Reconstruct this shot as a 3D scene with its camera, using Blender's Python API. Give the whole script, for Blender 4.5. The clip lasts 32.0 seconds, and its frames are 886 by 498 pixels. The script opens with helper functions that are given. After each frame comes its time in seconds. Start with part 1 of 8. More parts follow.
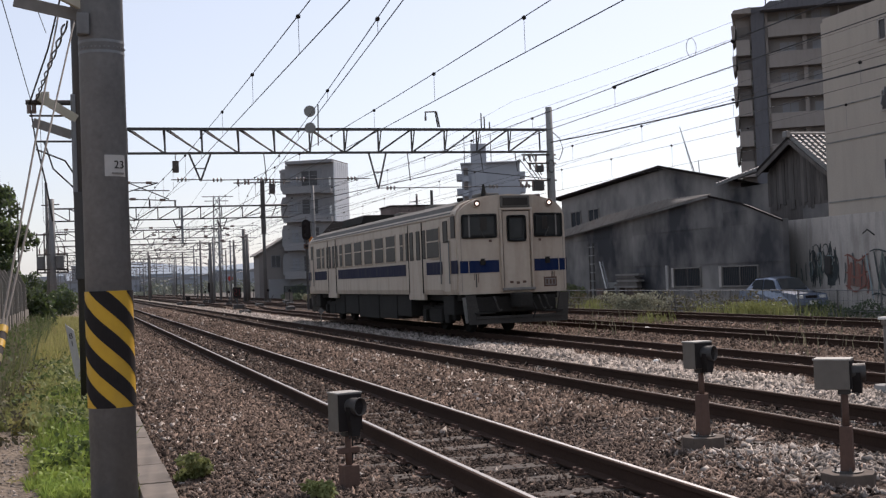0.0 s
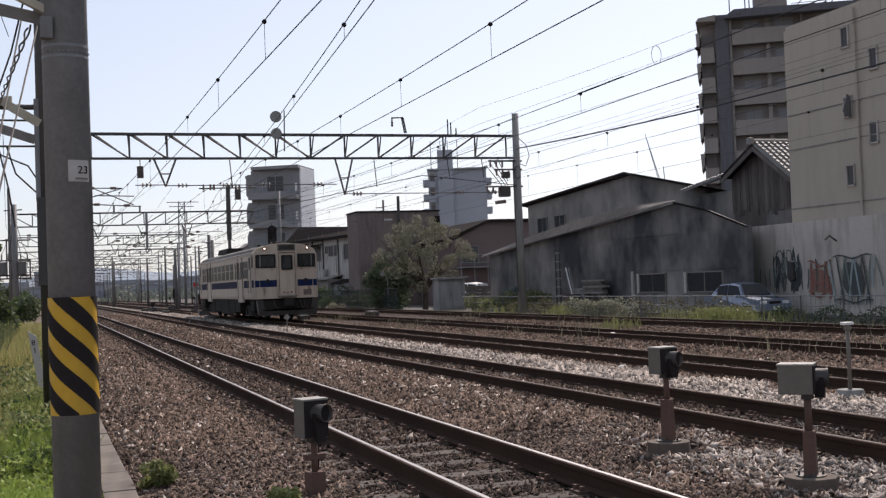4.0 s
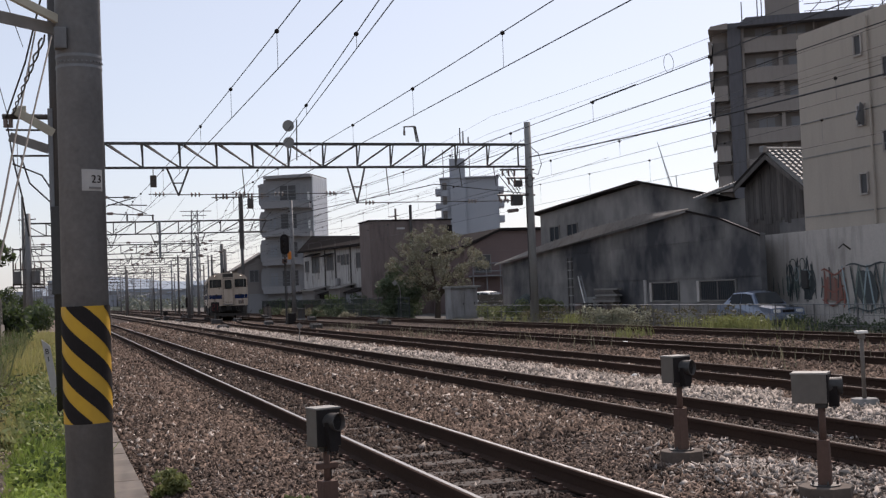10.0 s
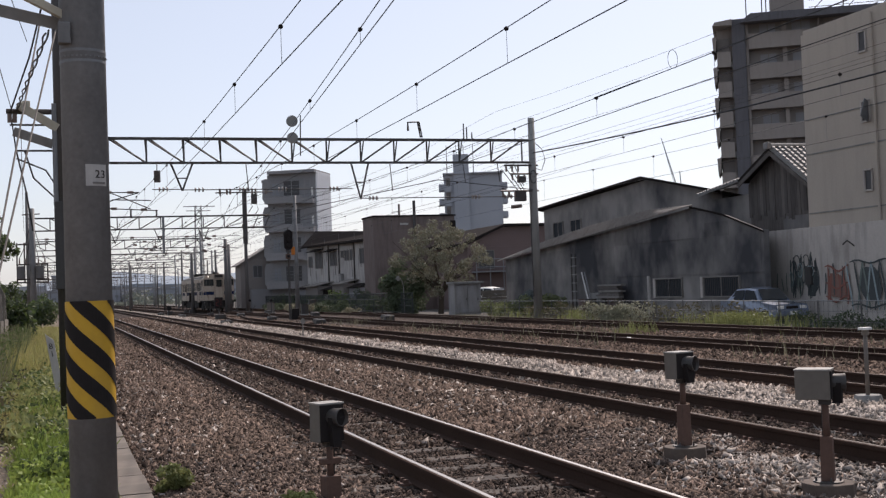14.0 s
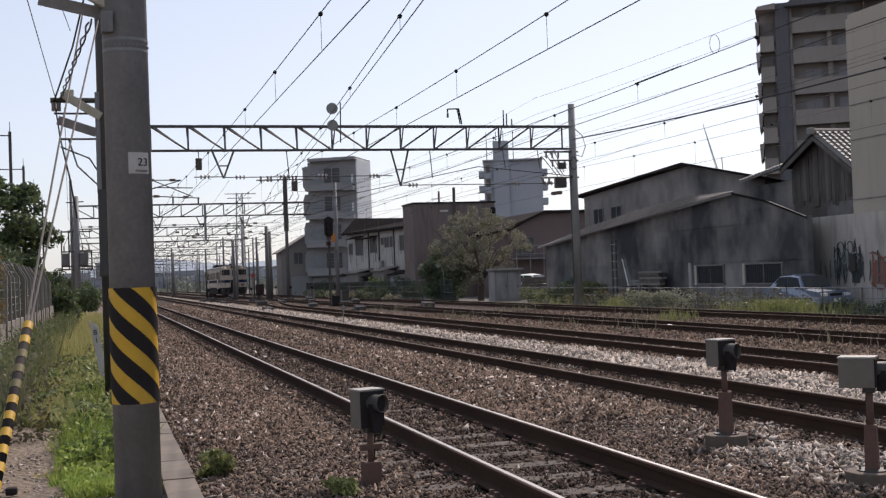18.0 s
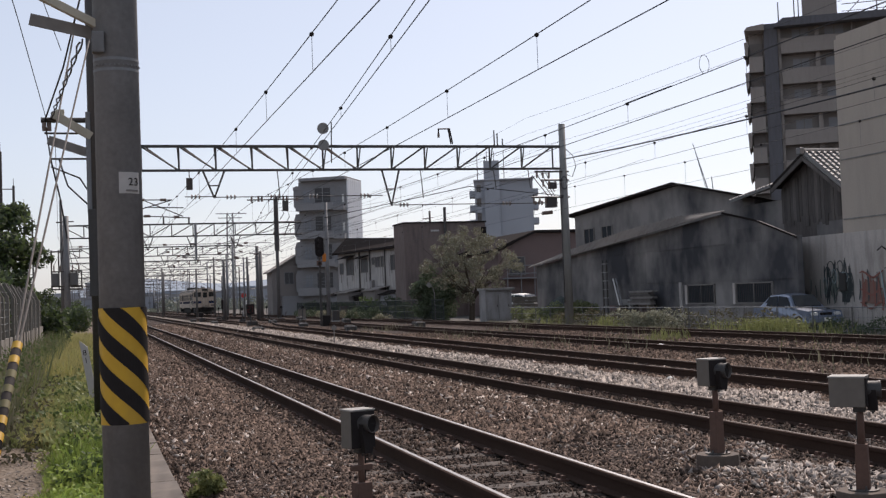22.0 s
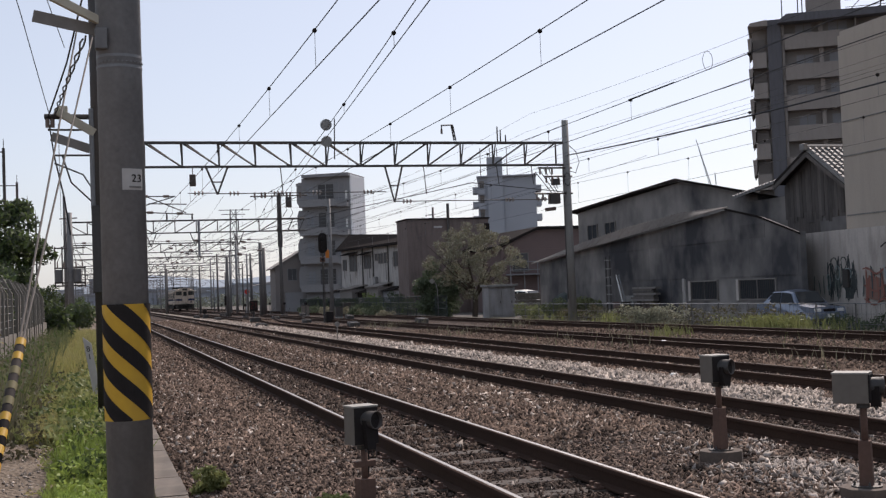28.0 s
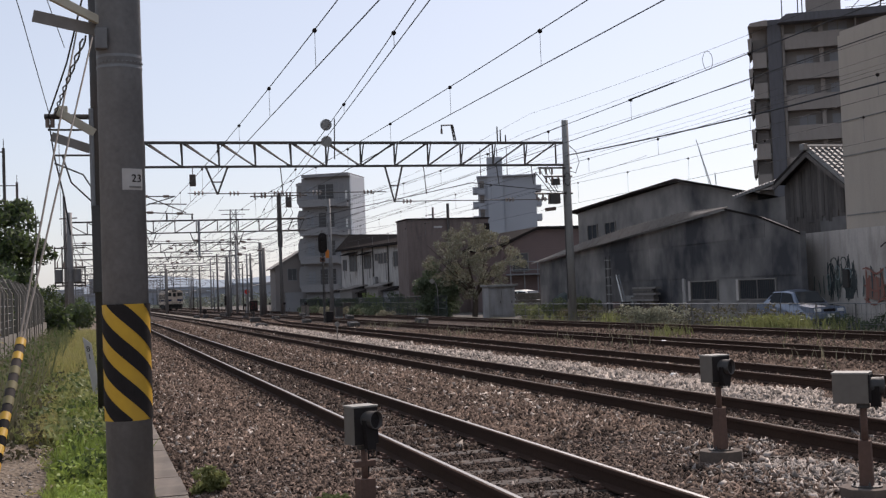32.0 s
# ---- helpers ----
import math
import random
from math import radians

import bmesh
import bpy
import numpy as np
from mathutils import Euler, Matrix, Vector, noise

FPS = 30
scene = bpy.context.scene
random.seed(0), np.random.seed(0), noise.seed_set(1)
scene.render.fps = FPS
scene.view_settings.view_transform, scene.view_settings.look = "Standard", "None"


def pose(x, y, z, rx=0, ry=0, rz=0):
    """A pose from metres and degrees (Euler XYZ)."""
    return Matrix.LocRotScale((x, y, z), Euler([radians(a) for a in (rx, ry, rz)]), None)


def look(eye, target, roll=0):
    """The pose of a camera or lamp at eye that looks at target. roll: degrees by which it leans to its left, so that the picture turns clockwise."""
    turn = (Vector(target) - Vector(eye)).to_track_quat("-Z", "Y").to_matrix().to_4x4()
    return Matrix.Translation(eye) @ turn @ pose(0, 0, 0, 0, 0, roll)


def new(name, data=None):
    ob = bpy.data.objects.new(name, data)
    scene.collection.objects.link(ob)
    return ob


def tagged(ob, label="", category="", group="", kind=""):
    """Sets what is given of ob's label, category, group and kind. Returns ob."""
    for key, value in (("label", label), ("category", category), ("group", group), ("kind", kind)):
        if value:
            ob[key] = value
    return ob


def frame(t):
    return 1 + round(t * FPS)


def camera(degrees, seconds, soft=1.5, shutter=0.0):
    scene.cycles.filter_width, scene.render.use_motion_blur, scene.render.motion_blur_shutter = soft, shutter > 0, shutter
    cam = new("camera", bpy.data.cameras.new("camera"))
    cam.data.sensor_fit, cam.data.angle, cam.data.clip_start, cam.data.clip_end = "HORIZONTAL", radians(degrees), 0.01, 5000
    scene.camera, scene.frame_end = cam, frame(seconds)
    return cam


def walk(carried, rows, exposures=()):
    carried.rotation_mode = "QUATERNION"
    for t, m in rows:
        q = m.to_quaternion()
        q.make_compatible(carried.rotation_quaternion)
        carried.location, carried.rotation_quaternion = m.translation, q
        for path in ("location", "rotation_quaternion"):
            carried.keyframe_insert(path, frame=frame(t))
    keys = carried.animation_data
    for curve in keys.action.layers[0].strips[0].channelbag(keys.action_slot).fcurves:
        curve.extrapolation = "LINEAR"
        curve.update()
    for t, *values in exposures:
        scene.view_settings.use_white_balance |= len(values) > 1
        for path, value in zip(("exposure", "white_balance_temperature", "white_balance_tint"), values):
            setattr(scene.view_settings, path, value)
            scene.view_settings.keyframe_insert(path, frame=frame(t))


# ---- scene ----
cam = camera(41.31, 32.0, soft=1.3)
EXPOSURE, KELVIN, TINT = 0.0, 6500, 20.0
EYE = (0, 0, 1.57)
# it stays at one spot, held in the hand
walk(cam, [
    (0, pose(*EYE, 91.402, 2.139, -17.254)),
    (0.5, pose(*EYE, 91.438, 2.092, -17.623)),
    (1, pose(*EYE, 91.359, 2.026, -17.838)),
    (1.5, pose(*EYE, 91.403, 2.096, -18.131)),
    (2, pose(*EYE, 91.443, 2.112, -18.610)),
    (2.5, pose(*EYE, 91.465, 2.152, -18.835)),
    (3, pose(*EYE, 91.514, 2.195, -18.901)),
    (3.5, pose(*EYE, 91.588, 2.182, -18.916)),
    (5.5, pose(*EYE, 91.796, 2.171, -18.709)),
    (6, pose(*EYE, 92.004, 2.505, -18.591)),
    (6.5, pose(*EYE, 92.373, 2.546, -18.329)),
    (7, pose(*EYE, 92.456, 1.957, -18.519)),
    (7.5, pose(*EYE, 92.439, 2.171, -18.597)),
    (8, pose(*EYE, 92.313, 2.223, -18.519)),
    (8.5, pose(*EYE, 92.207, 2.197, -18.466)),
    (9, pose(*EYE, 92.155, 2.200, -18.417)),
    (9.5, pose(*EYE, 92.116, 2.200, -18.336)),
    (10, pose(*EYE, 92.077, 2.200, -18.287)),
    (10.5, pose(*EYE, 92.044, 2.172, -18.244)),
    (11, pose(*EYE, 92.038, 2.200, -18.207)),
    (11.5, pose(*EYE, 92.039, 2.195, -18.177)),
    (12, pose(*EYE, 92.039, 2.198, -18.167)),
    (12.5, pose(*EYE, 92.043, 2.174, -18.168)),
    (13, pose(*EYE, 92.096, 2.234, -18.130)),
    (13.5, pose(*EYE, 91.991, 2.060, -18.167)),
    (14, pose(*EYE, 91.871, 2.084, -18.122)),
    (14.5, pose(*EYE, 91.896, 1.988, -18.019)),
    (16.5, pose(*EYE, 91.723, 2.087, -17.492)),
    (17, pose(*EYE, 91.502, 2.138, -17.104)),
    (17.5, pose(*EYE, 91.464, 2.067, -16.739)),
    (18, pose(*EYE, 91.303, 2.082, -16.176)),
    (18.5, pose(*EYE, 91.139, 2.094, -15.509)),
    (19, pose(*EYE, 91.045, 2.098, -15.024)),
    (19.5, pose(*EYE, 91.012, 2.165, -15.161)),
    (20, pose(*EYE, 91.381, 2.253, -15.610)),
    (20.5, pose(*EYE, 91.755, 2.139, -15.985)),
    (21, pose(*EYE, 92.025, 2.075, -16.283)),
    (21.5, pose(*EYE, 92.203, 2.126, -16.482)),
    (22, pose(*EYE, 92.246, 2.132, -16.620)),
    (22.5, pose(*EYE, 92.238, 2.128, -16.664)),
    (23, pose(*EYE, 92.198, 2.145, -16.632)),
    (23.5, pose(*EYE, 92.159, 2.134, -16.582)),
    (24, pose(*EYE, 92.125, 2.129, -16.547)),
    (24.5, pose(*EYE, 92.112, 2.183, -16.517)),
    (25, pose(*EYE, 92.094, 2.167, -16.505)),
    (25.5, pose(*EYE, 92.083, 2.124, -16.498)),
    (27.5, pose(*EYE, 92.077, 2.145, -16.474)),
    (28, pose(*EYE, 92.075, 2.140, -16.467)),
    (28.5, pose(*EYE, 92.075, 2.140, -16.467)),
    (29, pose(*EYE, 92.075, 2.140, -16.467)),
    (29.5, pose(*EYE, 92.075, 2.140, -16.467)),
    (30, pose(*EYE, 92.075, 2.140, -16.467)),
    (30.5, pose(*EYE, 92.075, 2.140, -16.467)),
    (31, pose(*EYE, 92.075, 2.140, -16.467)),
    (31.5, pose(*EYE, 92.075, 2.140, -16.467)),
    (32, pose(*EYE, 92.075, 2.140, -16.467)),
], exposures=[(t, EXPOSURE + e, KELVIN, TINT) for t, e in ((0.0, 0.05), (3.0, 0.06), (6.0, 0.0), (7.5, -0.05), (14.0, -0.02), (17.0, 0.03), (18.0, 0.05), (20.0, 0.05), (21.0, 0.0), (22.0, -0.06), (32.0, -0.06))])
# ---- end of camera ----
# ---- light ----
SUN_ELEV, SUN_AZ = 45.0, 42.0      # azimuth in degrees from the line of the tracks towards the right

world = bpy.data.worlds.new("sky")
scene.world = world
world.use_nodes = True
wn = world.node_tree.nodes
sky = wn.new("ShaderNodeTexSky")
sky.sky_type = "NISHITA"
sky.sun_disc = False
sky.sun_elevation = radians(SUN_ELEV)
sky.sun_rotation = radians(SUN_AZ)
sky.air_density, sky.dust_density, sky.ozone_density = 1.0, 1.1, 1.5
wn["Background"].inputs["Strength"].default_value = 0.132
haze = wn.new("ShaderNodeHueSaturation")      # thin haze washes the blue out
haze.inputs["Saturation"].default_value = 0.7
veil = wn.new("ShaderNodeMix")
veil.data_type = "RGBA"
veil.inputs[0].default_value, veil.inputs[7].default_value = 0.42, (5.0, 5.92, 6.36, 1)
world.node_tree.links.new(sky.outputs[0], haze.inputs["Color"])
world.node_tree.links.new(haze.outputs[0], veil.inputs[6])
world.node_tree.links.new(veil.outputs[2], wn["Background"].inputs[0])

sun_data = bpy.data.lights.new("sun", "SUN")
sun_data.energy, sun_data.angle, sun_data.color = 4.3, radians(0.7), (1.0, 0.92, 0.80)
sun = new("sun", sun_data)
sa, se = radians(SUN_AZ), radians(SUN_ELEV)
SUN_DIR = Vector((math.sin(sa) * math.cos(se), math.cos(sa) * math.cos(se), math.sin(se)))
sun.matrix_world = look(SUN_DIR * 50, (0, 0, 0))


# ---- materials ----
def material(name, a, b=None, rough=0.8, metal=0.0, grain=20.0, blotch=1.2, bump=0.3, dist=0.01, dirt=None, dirt_amount=0.45,
             stretch=(1, 1, 1), per=0.0, island=False, spec=0.4, gain=1.0):
    """Two colours mixed by fine grain and broad blotches, dirt streaks, bump; per: spread of brightness from object to object."""
    m = bpy.data.materials.new(name)
    m.use_nodes = True
    nt = m.node_tree
    n, l = nt.nodes, nt.links
    bsdf = n["Principled BSDF"]
    b = b or tuple(c * 0.8 for c in a)
    tc = n.new("ShaderNodeTexCoord")
    mp = n.new("ShaderNodeMapping")
    mp.inputs["Scale"].default_value = stretch
    l.new(tc.outputs["Object"], mp.inputs[0])
    fine, broad = n.new("ShaderNodeTexNoise"), n.new("ShaderNodeTexNoise")
    fine.inputs["Scale"].default_value, broad.inputs["Scale"].default_value = grain, blotch
    fine.inputs["Detail"].default_value, broad.inputs["Detail"].default_value = 4, 5
    l.new(mp.outputs[0], fine.inputs["Vector"]), l.new(mp.outputs[0], broad.inputs["Vector"])
    add = n.new("ShaderNodeMath")
    add.operation = "MULTIPLY_ADD"
    add.inputs[1].default_value, add.inputs[2].default_value = 0.9, -0.2
    l.new(fine.outputs[0], add.inputs[0])
    add2 = n.new("ShaderNodeMath")
    add2.operation = "ADD"
    add2.use_clamp = True
    l.new(add.outputs[0], add2.inputs[0])
    br = n.new("ShaderNodeMath")
    br.operation = "MULTIPLY_ADD"
    br.inputs[1].default_value, br.inputs[2].default_value = 1.1 * gain, 0.23 - 0.55 * gain
    l.new(broad.outputs[0], br.inputs[0]), l.new(br.outputs[0], add2.inputs[1])
    mix = n.new("ShaderNodeMix")
    mix.data_type = "RGBA"
    mix.inputs[6].default_value, mix.inputs[7].default_value = (*a, 1), (*b, 1)
    l.new(add2.outputs[0], mix.inputs[0])
    out = mix.outputs[2]
    if dirt:
        st = n.new("ShaderNodeTexNoise")
        st.inputs["Scale"].default_value, st.inputs["Detail"].default_value = 1.6, 6
        sm = n.new("ShaderNodeMapping")
        sm.inputs["Scale"].default_value = (2.2, 2.2, 0.35)
        l.new(tc.outputs["Object"], sm.inputs[0]), l.new(sm.outputs[0], st.inputs["Vector"])
        ramp = n.new("ShaderNodeValToRGB")
        ramp.color_ramp.elements[0].position, ramp.color_ramp.elements[1].position = 0.45, 0.72
        ramp.color_ramp.elements[1].color = (dirt_amount,) * 3 + (1,)
        l.new(st.outputs[0], ramp.inputs[0])
        m2 = n.new("ShaderNodeMix")
        m2.data_type = "RGBA"
        m2.inputs[7].default_value = (*dirt, 1)
        l.new(ramp.outputs[0], m2.inputs[0]), l.new(out, m2.inputs[6])
        out = m2.outputs[2]
    if per:
        info = n.new("ShaderNodeObjectInfo")
        geo_n = n.new("ShaderNodeNewGeometry")
        s = n.new("ShaderNodeMath")
        s.operation = "ADD"
        l.new(geo_n.outputs["Random Per Island"] if island else info.outputs["Random"], s.inputs[0]), l.new(geo_n.outputs["Random Per Island"], s.inputs[1])
        mr = n.new("ShaderNodeMapRange")
        mr.inputs[1].default_value, mr.inputs[2].default_value = 0.0, 2.0
        mr.inputs[3].default_value, mr.inputs[4].default_value = 1 - per, 1 + per
        l.new(s.outputs[0], mr.inputs[0])
        hsv = n.new("ShaderNodeHueSaturation")
        l.new(mr.outputs[0], hsv.inputs["Value"]), l.new(out, hsv.inputs["Color"])
        out = hsv.outputs[0]
    l.new(out, bsdf.inputs["Base Color"])
    bsdf.inputs["Roughness"].default_value, bsdf.inputs["Metallic"].default_value = rough, metal
    bsdf.inputs["Specular IOR Level"].default_value = spec
    if bump:
        bp = n.new("ShaderNodeBump")
        bp.inputs["Strength"].default_value, bp.inputs["Distance"].default_value = bump, dist
        l.new(fine.outputs[0], bp.inputs["Height"]), l.new(bp.outputs[0], bsdf.inputs["Normal"])
    return m


def glass(name, tint=(0.03, 0.035, 0.04), rough=0.08):
    m = material(name, tint, tuple(c * 1.5 for c in tint), rough=rough, grain=3, blotch=0.6, bump=0.05, spec=0.6)
    return m


def leaf_material(name, a, b, per=0.35):
    m = material(name, a, b, rough=0.6, grain=9, blotch=1.5, bump=0.0, per=per, spec=0.25)
    nt = m.node_tree
    bsdf = nt.nodes["Principled BSDF"]
    tr = nt.nodes.new("ShaderNodeBsdfTranslucent")
    mixs = nt.nodes.new("ShaderNodeMixShader")
    mixs.inputs[0].default_value = 0.35
    src = bsdf.inputs["Base Color"].links[0].from_socket
    nt.links.new(src, tr.inputs[0])
    nt.links.new(bsdf.outputs[0], mixs.inputs[1]), nt.links.new(tr.outputs[0], mixs.inputs[2])
    nt.links.new(mixs.outputs[0], nt.nodes["Material Output"].inputs[0])
    return m


